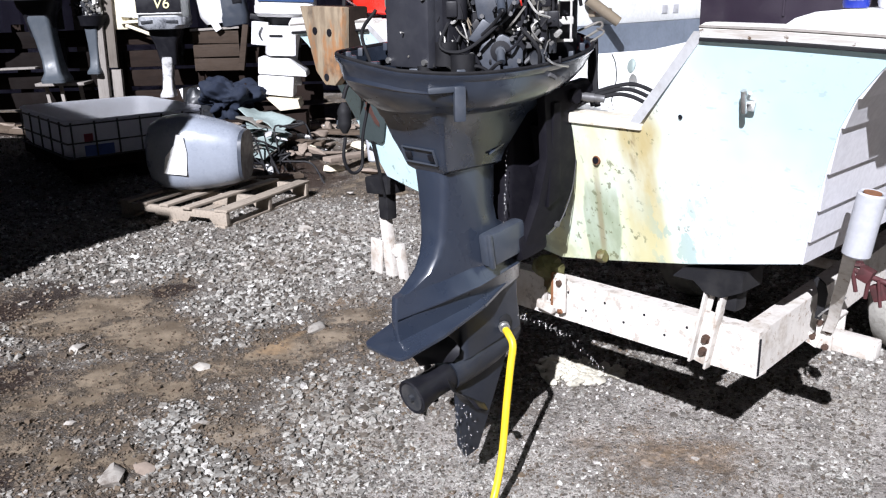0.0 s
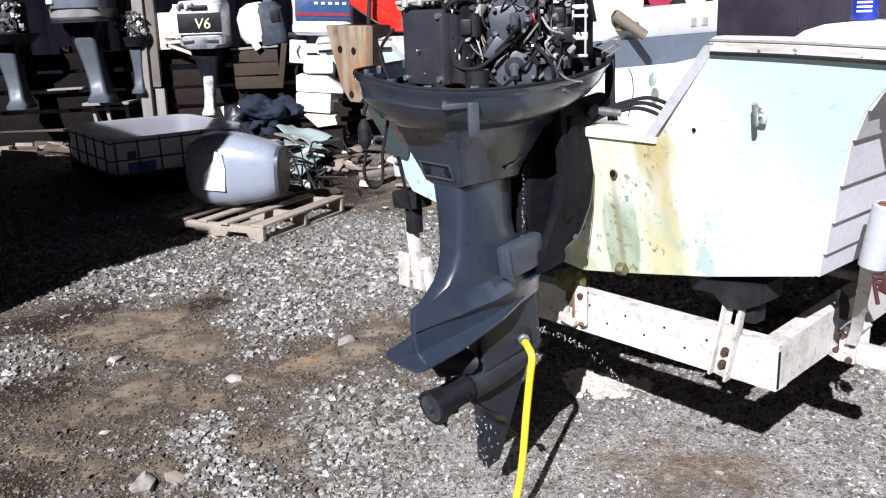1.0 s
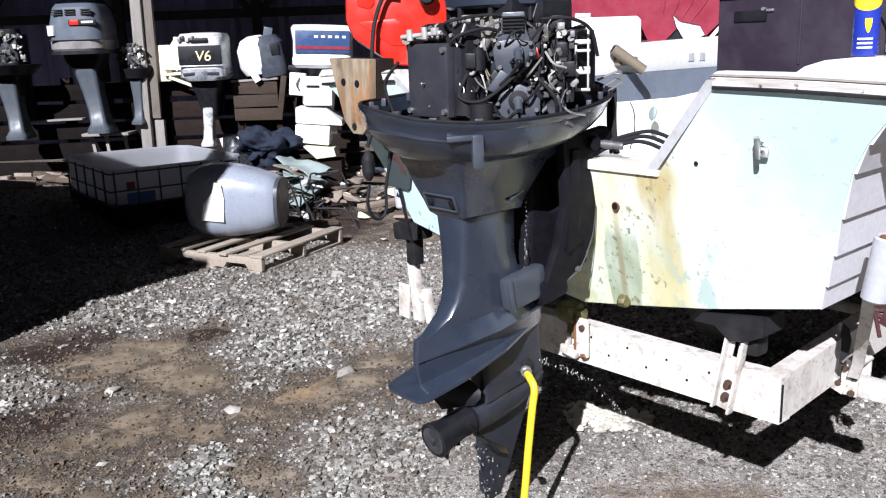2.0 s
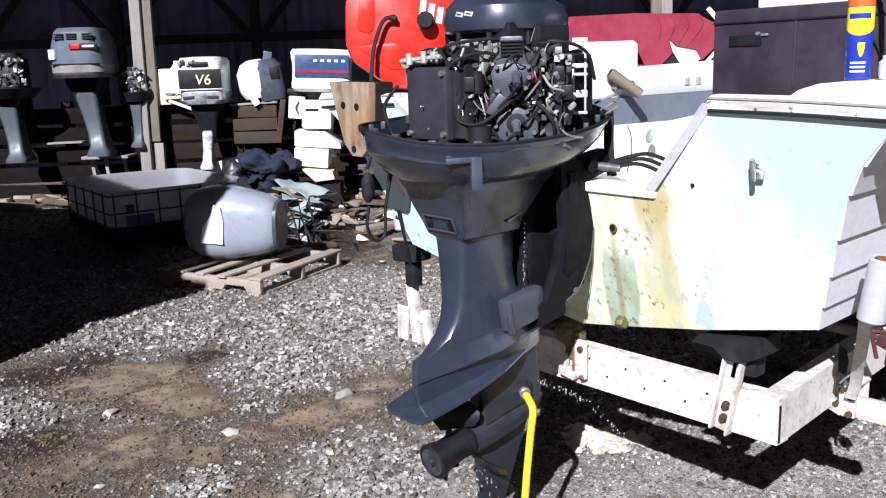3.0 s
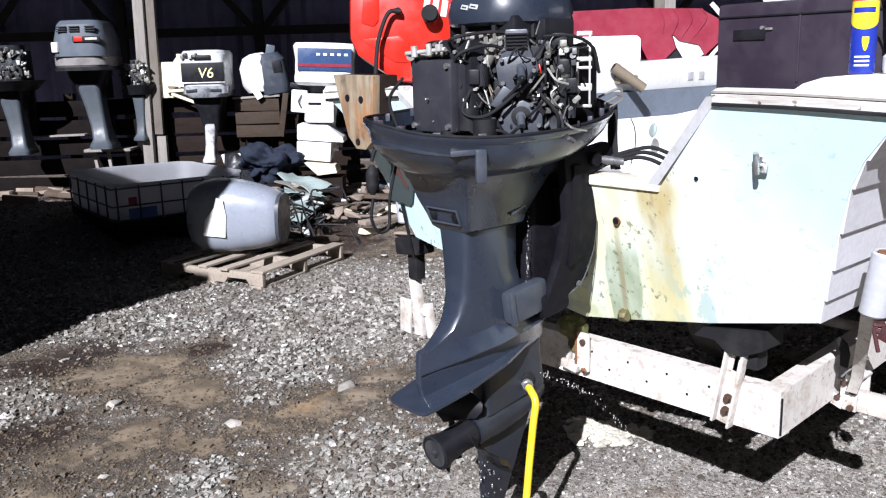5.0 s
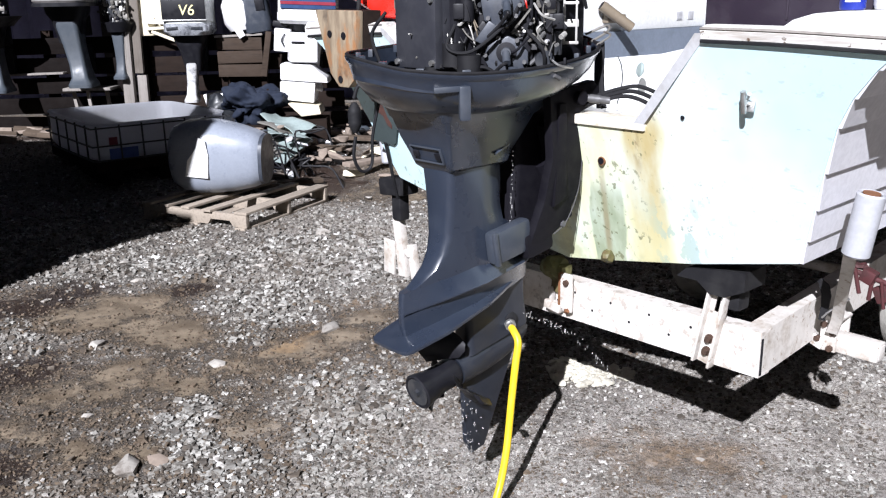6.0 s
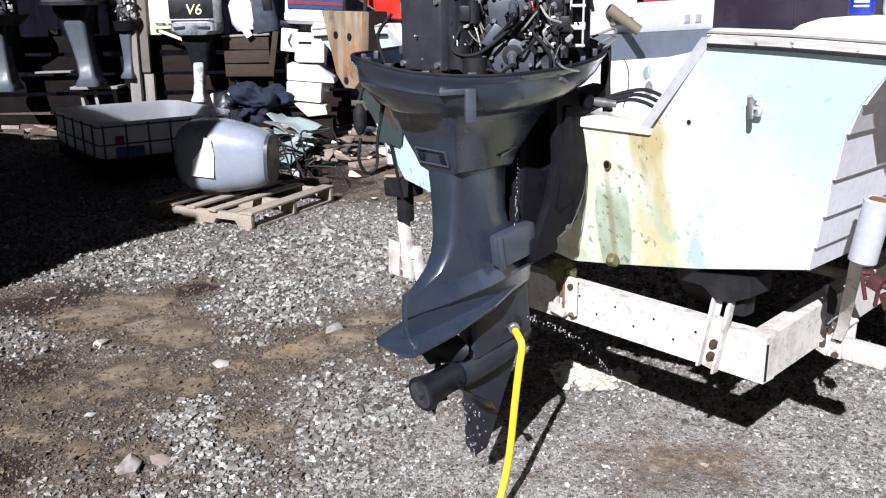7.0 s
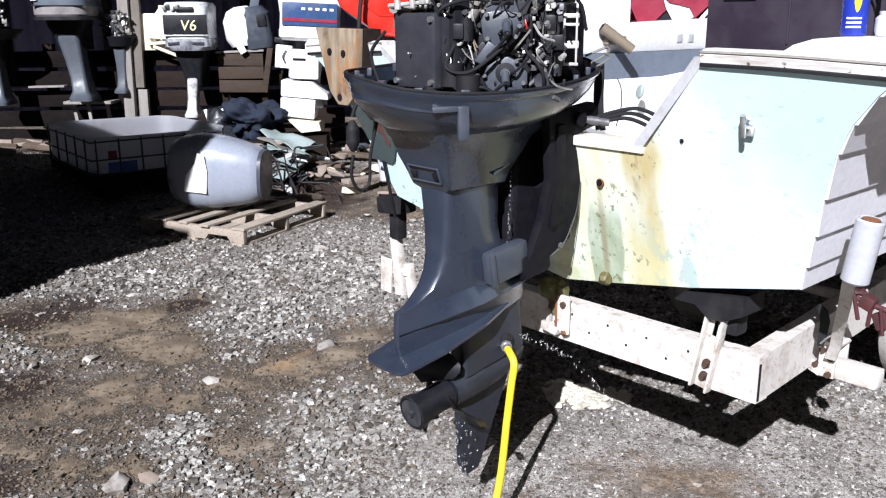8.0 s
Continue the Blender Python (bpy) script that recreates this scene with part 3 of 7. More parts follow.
def shed():
    # corrugated back wall, front posts and roof
    bm = bmesh.new()
    n = 260
    ring = []
    for i in range(n + 1):
        x = -10 + 20 * i / n
        ring.append((x, 12.6 + 0.025 * math.sin(x * 2 * math.pi / 0.2)))
    rows_ = [[Vector((x, y, z)) for x, y in ring] + [Vector((x, 12.75, z)) for x, y in reversed(ring)] for z in (0, 3.9)]
    setting("wall_north", loft(rows_), SHED, "dark corrugated back wall of an open shed", "wall")
    setting("roof", box((0, 10.4, 3.75), (20, 5.2, 0.12), rot=(4, 0, 0)), SHED, "dark flat roof of an open-fronted shed", "roof")
    beams = []
    for x in np.arange(-8.2, 8.3, 1.9):
        beams += [box((x, 12.45, 1.9), (0.12, 0.12, 3.7)), box((x + 0.5, 12.43, 2.55), (0.09, 0.06, 1.5), rot=(0, 40, 0)), box((x - 0.5, 12.43, 2.55), (0.09, 0.06, 1.5), rot=(0, -40, 0))]
    beams += [box((0, 12.44, 2.02), (19.6, 0.08, 0.12)), box((0, 12.44, 3.2), (19.6, 0.1, 0.18))]
    setting("trim", merge(*beams), SHED_TIMBER, "dark timber studs, rails and braces on the shed wall", "timber frame")
    setting("wall_west", box((-10.2, 10.6, 1.9), (0.2, 4.2, 3.9)), SHED, "dark end wall of the shed", "wall")
    setting("wall_east", box((10.2, 10.6, 1.9), (0.2, 4.2, 3.9)), SHED, "dark end wall of the shed", "wall")
    # unseen roof added beside the yard, its plan cut to shade the left of it
    plan = [(-2.79, 2.99), (-3.34, 4.76), (-9.5, 5.0), (-12.5, -3.8), (-7.15, -3.83), (-3.22, 1.76), (-3.46, 1.9)]
    setting("roof_shade_caster", prism(plan, "z", 3.2, 3.32), CLAD, "unseen flat grey roof added to shade the left of the yard", "roof")
    legs = [(-3.6, 2.6), (-3.6, 4.3), (-9.2, 4.55), (-12.0, -3.6), (-7.4, -3.6)]
    setting("trim_shade_caster", merge(*[box((x, y, 1.6), (0.12, 0.12, 3.2), 0.006) for x, y in legs]), SHED_TIMBER, "dark corner posts under the added shade roof", "timber frame")
    # walls added under it to keep sky light out of the shade
    for k, (a, b) in enumerate(zip(plan, plan[1:] + plan[:1])):
        a, b = Vector(a), Vector(b)
        if k == 3 or (b - a).length < 0.6:
            continue
        way, mid = (b - a).normalized(), (a + b) / 2
        mid += Vector((-way.y, way.x)) * 0.25
        setting("wall_shade_caster", box((mid.x, mid.y, 1.6), ((b - a).length - 0.5, 0.12, 3.19), rot=(0, 0, math.degrees(math.atan2(way.y, way.x)))), CLAD, "unseen grey wall added to darken the shade on the left of the yard", "wall")


shed()

# ---- the outboard motor on the near boat ----
TILT, PIV = radians(11), Vector((0, -0.45, 0.62))


def tipped(bm):
    """From the gearcase's own frame (level plate at z 0.07) to the boat's."""
    return turned(bm, Matrix.Translation(PIV) @ Matrix.Rotation(TILT, 4, "X"))


def rect(w, y0, y1, z, r=0.3, n=6, z1=None):
    """A rounded rectangle ring: half width w, from y0 (rear) to y1, with z rising to z1 at the front."""
    pts, hl, cy = [], (y1 - y0) / 2, (y0 + y1) / 2
    rad = min(w, hl) * r
    for sx, sy, a0 in ((1, 1, 0), (-1, 1, 90), (-1, -1, 180), (1, -1, 270)):
        for k in range(n):
            a = radians(a0 + 90 * k / (n - 1))
            x, y = sx * (w - rad) + rad * math.cos(a), cy + sy * (hl - rad) + rad * math.sin(a)
            zz = z if z1 is None else z + (z1 - z) * (y - y0) / (y1 - y0)
            pts.append(Vector((x, y, zz)))
    return pts


def taper(wr, wf, y0, y1, z, z1=None):
    """A ring with a flat narrow rear of half width wr, swelling to wf and rounded in front."""
    s = y1 - y0
    c = min(0.02, wr * 0.55)
    half = [(wr - c, 0.0), (wr - c * 0.5, c * 0.16 / s), (wr - c * 0.14, c * 0.52 / s), (wr, c * 1.1 / s), (wr + (wf - wr) * 0.55, 0.25), (wf, 0.5), (wf, 0.8), (wf * 0.7, 0.95), (wf * 0.3, 1.0)]
    ring = half + [(-x, t) for x, t in reversed(half)]
    return [Vector((x, y0 + s * t, z if z1 is None else z + (z1 - z) * t)) for x, t in ring]


def drawn_in(bm, sx):
    """Narrow the clamp brackets towards their feet."""
    for v in bm.verts:
        v.co.x -= sx * 0.2 * max(0.0, 1.1 - v.co.z)
    return bm


def outboard():
    base = (0, -0.45, 0.14)
    o = thing("outboard_motor", BOAT @ Matrix.Translation(base), "large dark blue-grey outboard motor without cowl on the boat's transom", "outboard motor")

    def p(name, bm, mat, parent=None, label=""):
        return part(name, bm, mat, parent or o, label, base)

    # lower cowl pan, open at the top
    def rim(y):
        d = y + 0.6
        return 1.345 + (0.5 * d * d if d < 0 else 0.15 * d * d)

    def low(y):
        d = y + 0.55
        return 1.235 + (0.6 * d * d if d < 0 else 0.36 * d * d)

    def mid(f):
        return lambda y: low(y) * (1 - f) + rim(y) * f

    def canted(x, z):  # the pan sits canted, higher on the port side; z: 0 at its foot, 1 at its rim
        return 0.13 * max(0.0, 0.12 - x) * z

    def o_(rx, ry, f, cy=-0.395):
        ring = oval(0, cy, rx, ry, mid(f), 56, 2.25)
        return [q + Vector((0, 0, canted(q.x, min(1.0, max(0.0, f))))) for q in ring]

    rings = [o_(0.11, 0.22, -0.02, -0.42), o_(0.155, 0.27, 0.01, -0.415), o_(0.184, 0.295, 0.05, -0.40), o_(0.208, 0.322, 0.13, -0.392), o_(0.230, 0.352, 0.27, -0.39), o_(0.246, 0.377, 0.46, -0.393), o_(0.255, 0.390, 0.68), o_(0.259, 0.397, 0.86), o_(0.265, 0.404, 0.91), o_(0.268, 0.407, 1.0), o_(0.262, 0.401, 1.03),
             o_(0.254, 0.393, 1.02), o_(0.248, 0.387, 0.55), o_(0.2, 0.34, 0.3)]
    pan = p("lower_cowl", loft(rings), NAVY, label="open dark blue-grey lower cowl pan")
    lip = [q + Vector((0, 0, 0.002)) for q in o_(0.262, 0.401, 1.03)]
    p("rim_seal", tube(lip + lip[:1], 0.0055, 6, 0), RUBBER, pan, "black rubber rim seal")
    # pull handle on the starboard quarter
    p("latch_handle", merge(box((0.190, -0.672, 1.314), (0.016, 0.085, 0.016), 0.005, (2, 0, -30)), box((0.210, -0.641, 1.278), (0.022, 0.03, 0.088), 0.007, (0, 0, -30))), NAVY_DULL, pan, "grey latch handle")
    for a in np.arange(0.1, 6.2, 0.37):
        x, y = 0.243 * math.cos(a), -0.395 + 0.382 * math.sin(a)
        p("seal_clip", box((x, y, rim(y) + canted(x, 1.0) + 0.003), (0.014, 0.022, 0.022), 0.003, (0, 0, math.degrees(a))), NAVY_DULL, pan)
    p("pan_hook", merge(tube([(0.10, -0.03, rim(-0.03) + 0.004), (0.12, 0.03, rim(0) + 0.03), (0.09, 0.06, rim(0) + 0.045), (0.05, 0.01, rim(0) + 0.02)], 0.004), tube([(0.16, -0.07, rim(-0.03)), (0.17, -0.02, rim(0) + 0.02), (0.13, 0.0, rim(0) + 0.03)], 0.003)), GREY_ALLOY, pan, "bent alloy wire hook")
    p("tow_eye", box((-0.12, -0.70, 1.305), (0.018, 0.025, 0.09), 0.006, (35, 0, -20)), NAVY, pan)
    # apron under the pan
    rings = [rect(0.062, -0.562, -0.36, 1.068, 0.16), rect(0.080, -0.574, -0.352, 1.08, 0.12), rect(0.084, -0.580, -0.35, 1.095, 0.1), rect(0.088, -0.586, -0.345, 1.112, 0.1), rect(0.106, -0.606, -0.318, 1.16, 0.1), rect(0.121, -0.624, -0.285, 1.212, 0.12), rect(0.127, -0.634, -0.265, 1.22, 0.18), rect(0.15, -0.66, -0.2, 1.27, 0.3)]
    p("apron", loft(rings), NAVY, label="dark blue-grey exhaust housing apron")
    p("rear_plate", merge(*[box((0, -0.594 - 0.36 * z, 1.118 + z), (0.128, 0.007, 0.004), 0.001) for z in (0.021, -0.021)], *[box((x, -0.594, 1.118), (0.004, 0.007, 0.048), 0.001, (20, 0, 0)) for x in (0.063, -0.063)]), NAVY_DULL, label="raised frame with two slots")
    for x in (-0.046, 0.046):
        p("slot", box((x, -0.593, 1.117), (0.02, 0.008, 0.018), 0.002, (20, 0, 0)), BLACK)
    p("side_rib", box((0.0925, -0.385, 1.122), (0.006, 0.08, 0.006), 0.002, (20, 0, 0)), NAVY)
    # midsection
    rings = [taper(*r) for r in ((0.066, 0.07, -0.567, -0.345, 1.09), (0.06, 0.068, -0.563, -0.345, 1.02), (0.055, 0.066, -0.562, -0.345, 0.95), (0.049, 0.064, -0.565, -0.33, 0.88, 0.90), (0.044, 0.063, -0.579, -0.27, 0.83, 0.87),
                                   (0.036, 0.061, -0.607, -0.22, 0.79, 0.84), (0.025, 0.059, -0.65, -0.18, 0.757, 0.81), (0.015, 0.056, -0.695, -0.16, 0.73, 0.79))]
    p("midsection", loft(rings), NAVY, label="dark blue-grey drive leg")
    # gearcase upper housing, on its tipped axis
    rings = [taper(*r) for r in ((0.013, 0.05, -0.226, 0.27, 0.163), (0.012, 0.064, -0.235, 0.285, 0.135), (0.012, 0.08, -0.241, 0.292, 0.11), (0.012, 0.083, -0.242, 0.295, 0.106), (0.012, 0.08, -0.243, 0.292, 0.101), (0.011, 0.058, -0.244, 0.27, 0.095), (0.011, 0.052, -0.247, 0.26, 0.066), (0.010, 0.05, -0.246, 0.25, 0.032))]
    case = p("gearcase", tipped(loft(rings)), NAVY, label="dark blue-grey gearcase with spray rail")
    plate = [(0.0, -0.305), (0.065, -0.303), (0.08, -0.294), (0.087, -0.275), (0.099, -0.15), (0.086, 0.03), (0.05, 0.16), (0.02, 0.24)]
    plate = plate + [(-x, y) for x, y in reversed(plate[1:])]
    p("ventilation_plate", tipped(turned(prism(plate, "z", 0.062, 0.074, 0.003), Matrix.Translation((0, 0, -0.03)) @ Matrix.Rotation(radians(2), 4, "X"))), NAVY, case, "flat plate above the propeller")
    # strut, bullet and skeg
    rings = [rect(0.036, -0.02, 0.235, 0.065, 0.6), rect(0.034, -0.03, 0.22, -0.03, 0.6), rect(0.046, -0.06, 0.21, -0.12, 0.6)]
    p("strut", tipped(loft(rings)), WET_SHADED_NAVY, case)
    prof = [(0.004, 0.235), (0.02, 0.215), (0.04, 0.16), (0.051, 0.08), (0.054, 0.0), (0.052, -0.07), (0.049, -0.09)]
    bullet = turned(lathe([(r, -y) for r, y in prof]), Matrix.Rotation(radians(90), 4, "X"))
    p("bullet", tipped(turned(bullet, Matrix.Translation((0, 0, -0.16)))), WET_SHADED_NAVY, case)
    p("skeg", tipped(prism([(0.16, -0.2), (-0.07, -0.2), (-0.10, -0.42), (-0.085, -0.47), (-0.03, -0.47)], "x", -0.009, 0.009, 0.004)), WET_SHADED_NAVY, case)
    # propeller
    hub = turned(lathe([(0.043, 0.092), (0.046, 0.1), (0.043, 0.14), (0.046, 0.19), (0.054, 0.226), (0.055, 0.236), (0.050, 0.240), (0.042, 0.234), (0.02, 0.231), (0.004, 0.231)]), Matrix.Rotation(radians(90), 4, "X"))
    prop = p("propeller", tipped(turned(hub, Matrix.Translation((0, 0, -0.16)))), BLACK, label="black three-bladed propeller with round exhaust hub")
    p("hub_face", tipped(turned(turned(lathe([(0.043, 0.236), (0.043, 0.238), (0.012, 0.2365), (0.004, 0.2365)]), Matrix.Rotation(radians(90), 4, "X")), Matrix.Translation((0, 0, -0.16)))), CASTING, prop)
    nut = rod((0, -0.235, -0.16), (0, -0.246, -0.16), 0.012, 0.01, 6)
    p("nut", tipped(nut), CASTING, prop)
    for k in range(3):
        rows_ = []
        for i in range(7):
            r = 0.05 + 0.125 * i / 6
            w = 0.032 + 0.05 * math.sin(math.pi * (0.18 + 0.78 * i / 6))
            tw = radians(58 - 26 * i / 6)
            line = []
            for th in (0.003, -0.003):
                cols = np.linspace(-1, 1, 7) if th > 0 else np.linspace(1, -1, 7)
                for u in cols:
                    along = u * w
                    edge = math.sqrt(max(0.0, 1 - abs(u) ** 3)) * 0.8 + 0.2
                    yy, xx = along * math.cos(tw) * 0.8, along * math.sin(tw)
                    line.append(Vector((xx + 0.02 * math.sin(i), -0.118 + yy + th * edge * 1.4, r * (1.0 if abs(u) < 0.9 else 0.95))))
            rows_.append(line)
        blade = turned(loft(rows_), Matrix.Translation((0, 0, -0.16)) @ Matrix.Rotation(radians(120 * k - 12), 4, "Y"))
        p("blade", tipped(blade), BLACK, prop)
    # side box and trim anode
    p("side_cover", merge(box((0.083, -0.355, 0.84), (0.045, 0.155, 0.10), 0.014, (9, 0, 0)), box((0.104, -0.426, 0.83), (0.016, 0.014, 0.105), 0.005, (9, 0, 0))), NAVY_DULL, label="square cover plate on the drive leg")
    # swivel and clamp brackets
    sw = loft([rect(0.05, -0.30, -0.16, 1.25, 0.4), rect(0.06, -0.30, -0.12, 1.1, 0.4), rect(0.055, -0.31, -0.14, 0.9, 0.4), rect(0.05, -0.31, -0.16, 0.8, 0.4)])
    p("swivel_bracket", sw, BRACKET, label="black swivel bracket")
    for sx in (-1, 1):
        poly = [(-0.28, 1.27), (-0.09, 1.295), (-0.06, 1.27), (-0.075, 1.225), (-0.15, 1.205), (-0.150, 1.14), (-0.124, 1.06), (-0.117, 0.965), (-0.148, 0.87), (-0.255, 0.80), (-0.30, 0.785), (-0.29, 0.85), (-0.265, 0.95), (-0.26, 1.08)]
        p("clamp_bracket", drawn_in(prism(poly, "x", sx * 0.155 - 0.016, sx * 0.155 + 0.016, 0.006), sx), BRACKET, label="black clamp bracket over the transom")
        p("bracket_edge", tube([(sx * 0.164, -0.127, 1.06), (sx * 0.145, -0.12, 0.965), (sx * 0.128, -0.15, 0.872), (sx * 0.121, -0.20, 0.838)], 0.0016), BOLT)
        p("bracket_bolt", rod((sx * 0.10, -0.165, 0.865), (sx * 0.131, -0.165, 0.865), 0.010, n=6), BOLT)
        p("bracket_rib", drawn_in(prism([(-0.25, 1.24), (-0.22, 1.24), (-0.18, 0.96), (-0.23, 0.93)], "x", sx * 0.17, sx * 0.182, 0.003), sx), BRACKET)
    p("tilt_tube", rod((-0.19, -0.16, 1.25), (0.19, -0.16, 1.25), 0.021), BRACKET)
    p("clamp_spacer", rod((-0.11, -0.20, 0.86), (0.11, -0.20, 0.86), 0.018), BRACKET)
    p("clamp_web", box((0, -0.16, 1.02), (0.24, 0.04, 0.3), 0.01, (12, 0, 0)), BRACKET)
    p("trim_ram", merge(rod((0.06, -0.09, 0.86), (0.06, -0.2, 1.05), 0.022), rod((-0.06, -0.09, 0.86), (-0.06, -0.2, 1.05), 0.022)), BRACKET)
    # bottom mount cover
    p("mount_cover", box((0.07, -0.25, 0.82), (0.09, 0.12, 0.08), 0.02, (10, 0, 0)), BRACKET)
    powerhead(o, base, p)


COVER = worn("dark_grey_cover_plastic", (0.026, 0.027, 0.034), (0.038, 0.039, 0.046), 0.5, scale=6, amount=0.4)


def powerhead(o, base, p):
    block = merge(box((0, -0.42, 1.44), (0.2, 0.3, 0.32), 0.02), box((0.0, -0.3, 1.46), (0.26, 0.2, 0.24), 0.02), box((0, -0.42, 1.29), (0.32, 0.5, 0.06), 0.02))
    p("engine_block", block, BLACK, label="grimy dark engine block")
    # electrics cover at the rear
    cover = p("electrics_cover", merge(box((-0.008, -0.60, 1.45), (0.17, 0.04, 0.195), 0.012), box((-0.005, -0.575, 1.445), (0.165, 0.05, 0.185), 0.008)), COVER, label="flat dark grey electrics cover")
    for x, z in ((0.064, 1.53), (0.064, 1.37), (-0.08, 1.37)):
        p("cover_screw", rod((x, -0.615, z), (x, -0.628, z), 0.008, n=8), STEEL, cover)
    # cylinder heads face out and aft
    for sx in (1, -1):
        m = Matrix.Translation((sx * 0.152, -0.452, 1.445)) @ Matrix.Rotation(radians(sx * 42), 4, "Z") @ Matrix.Scale(1.12, 4)
        upper = [(-0.048, 0.072), (-0.039, 0.091), (-0.009, 0.096), (0.048, 0.09), (0.056, 0.062), (0.04, 0.035), (0.017, 0.013), (-0.008, 0.008), (-0.041, 0.027)]
        lower = [(-0.043, -0.058), (-0.032, -0.031), (-0.007, -0.014), (0.016, -0.008), (0.043, -0.021), (0.063, -0.045), (0.063, -0.077), (0.043, -0.095), (0.015, -0.103), (-0.021, -0.097)]
        hd = p("cylinder_head", turned(merge(prism(upper, "y", -0.03, 0.02, 0.005), prism(lower, "y", -0.03, 0.02, 0.005)), m), HEAD, label="dark blue-grey cylinder head covers")
        p("head_body", turned(merge(box((0, 0.06, 0), (0.15, 0.1, 0.25), 0.015), box((-0.05, 0.005, -0.004), (0.03, 0.04, 0.06), 0.008, (0, 35, 0))), m), BLACK, hd)
        p("cast_arm", turned(prism([(-0.028, 0.028), (0.0, 0.01), (-0.045, -0.026), (-0.062, -0.018)], "y", -0.045, 0.0, 0.005), m), HEAD, hd)
        p("head_ring", turned(turned(lathe([(0.011, -0.006), (0.021, -0.006), (0.024, 0.0), (0.011, 0.002)], 20), pose(0.012, -0.033, -0.046, 90, 0, 0)), m), BLACK, hd)
        for x, z in upper[1::2] + lower[::2] + [(0.05, 0.062), (-0.035, 0.03)]:
            p("head_bolt", turned(rod((x * 0.86, -0.028, z * 0.88 + 0.006 * (z > 0)), (x * 0.86, -0.043, z * 0.88 + 0.006 * (z > 0)), 0.0055, n=6), m), BOLT, hd)
        for x, z, lead in ((0.013, 0.066, [(0.017, 0.042), (-0.003, 0.016), (-0.037, -0.012), (-0.071, -0.013), (-0.1, 0.014)]), (0.012, -0.046, [(0.004, -0.072), (-0.022, -0.096), (-0.05, -0.112)])):
            p("spark_plug_cap", turned(merge(rod((x, -0.03, z), (x, -0.052, z), 0.013, 0.0115), rod((x, -0.05, z), (x + 0.003, -0.074, z - 0.022), 0.0095)), m), NAVY_DULL, hd, "grey rubber plug cap")
            p("plug_lead", turned(tube([(x + 0.003, -0.074, z - 0.022)] + [(u, -0.078 + 0.02 * k, v) for k, (u, v) in enumerate(lead)], 0.0042), m), RUBBER, hd)
    # flywheel cover
    fl = loft([oval(0.012, -0.335, 0.15, 0.155, 1.634, 40, 2.5), oval(0.012, -0.335, 0.160, 0.166, 1.642, 40, 2.5), oval(0.012, -0.335, 0.166, 0.172, 1.672, 40, 2.4), oval(0.01, -0.335, 0.158, 0.165, 1.705, 40, 2.3), oval(0, -0.34, 0.115, 0.125, 1.738, 40, 2.2), oval(0, -0.34, 0.04, 0.04, 1.75, 40, 2)])
    cap = p("flywheel_cover", fl, NAVY, label="smooth dark blue-grey flywheel cover with worn silver marking")
    for k, a in enumerate((-92, -80)):
        r = radians(a)
        mk = p("marking", box((0.014 + 0.163 * math.cos(r), -0.335 + 0.169 * math.sin(r), 1.684), (0.028, 0.006, 0.013), 0.001, (-18, 10, a + 90)), SILVER, cap)
        p("marking_inset", box((0.014 + 0.1645 * math.cos(r), -0.335 + 0.1705 * math.sin(r), 1.684), (0.018, 0.006, 0.004), 0.001, (-18, 10, a + 90)), NAVY, mk)
    for i in range(4):
        a = radians(-20 - 40 * i)
        p("cover_bolt", rod((0.012 + 0.15 * math.cos(a), -0.335 + 0.155 * math.sin(a), 1.60), (0.012 + 0.15 * math.cos(a), -0.335 + 0.155 * math.sin(a), 1.64), 0.01, n=6), BLACK, cap)
    # finned coil pack over the heads
    at = Matrix.Translation((0.152, -0.448, 1.578)) @ Matrix.Rotation(radians(40), 4, "Z") @ Matrix.Scale(1.25, 4)
    shape = [(-0.024, 0.034), (0.024, 0.034), (0.026, 0.0), (0.037, -0.028), (0.03, -0.042), (-0.03, -0.042), (-0.037, -0.028), (-0.026, 0.0)]
    coil = p("ignition_coil", turned(prism(shape, "y", -0.022, 0.03, 0.004), at), HEAD, label="finned blue-grey ignition coil")
    for i in range(5):
        p("fin", turned(box((0, -0.026, -0.004 + 0.007 * i), (0.046, 0.008, 0.003)), at), BLACK, coil)
    # dark upper works under the flywheel cover
    p("upper_block", merge(box((0.02, -0.34, 1.60), (0.27, 0.24, 0.12), 0.015), box((0.14, -0.32, 1.56), (0.10, 0.12, 0.18), 0.012), box((0.20, -0.335, 1.49), (0.04, 0.07, 0.24), 0.01, (0, 0, 40))), BLACK, label="dark engine upper works")
    for i in range(6):
        u = 0.012 + 0.016 * i
        p("intake_fin", box((u, -0.575 + u + 0.02, 1.566), (0.006, 0.035, 0.09), 0.002, (0, 0, 40)), CASTING)
    elbow = p("water_elbow", tube([(0.095, -0.475, 1.575), (0.10, -0.495, 1.56), (0.102, -0.512, 1.54), (0.1, -0.522, 1.528)], 0.016, 12), GREY_ALLOY, label="corroded alloy water elbow")
    p("elbow_bore", rod((0.1006, -0.518, 1.533), (0.0995, -0.5245, 1.5255), 0.0115, n=12), BLACK, elbow)
    for k in range(4):
        p("thin_wire", tube([(0.225 + 0.006 * k, -0.385, 1.47), (0.235, -0.395 - 0.004 * k, 1.45), (0.222 + 0.005 * k, -0.39, 1.425), (0.24, -0.37, 1.41)], 0.0016, 5, 5), ALLOY)
    spark = random.Random(31)
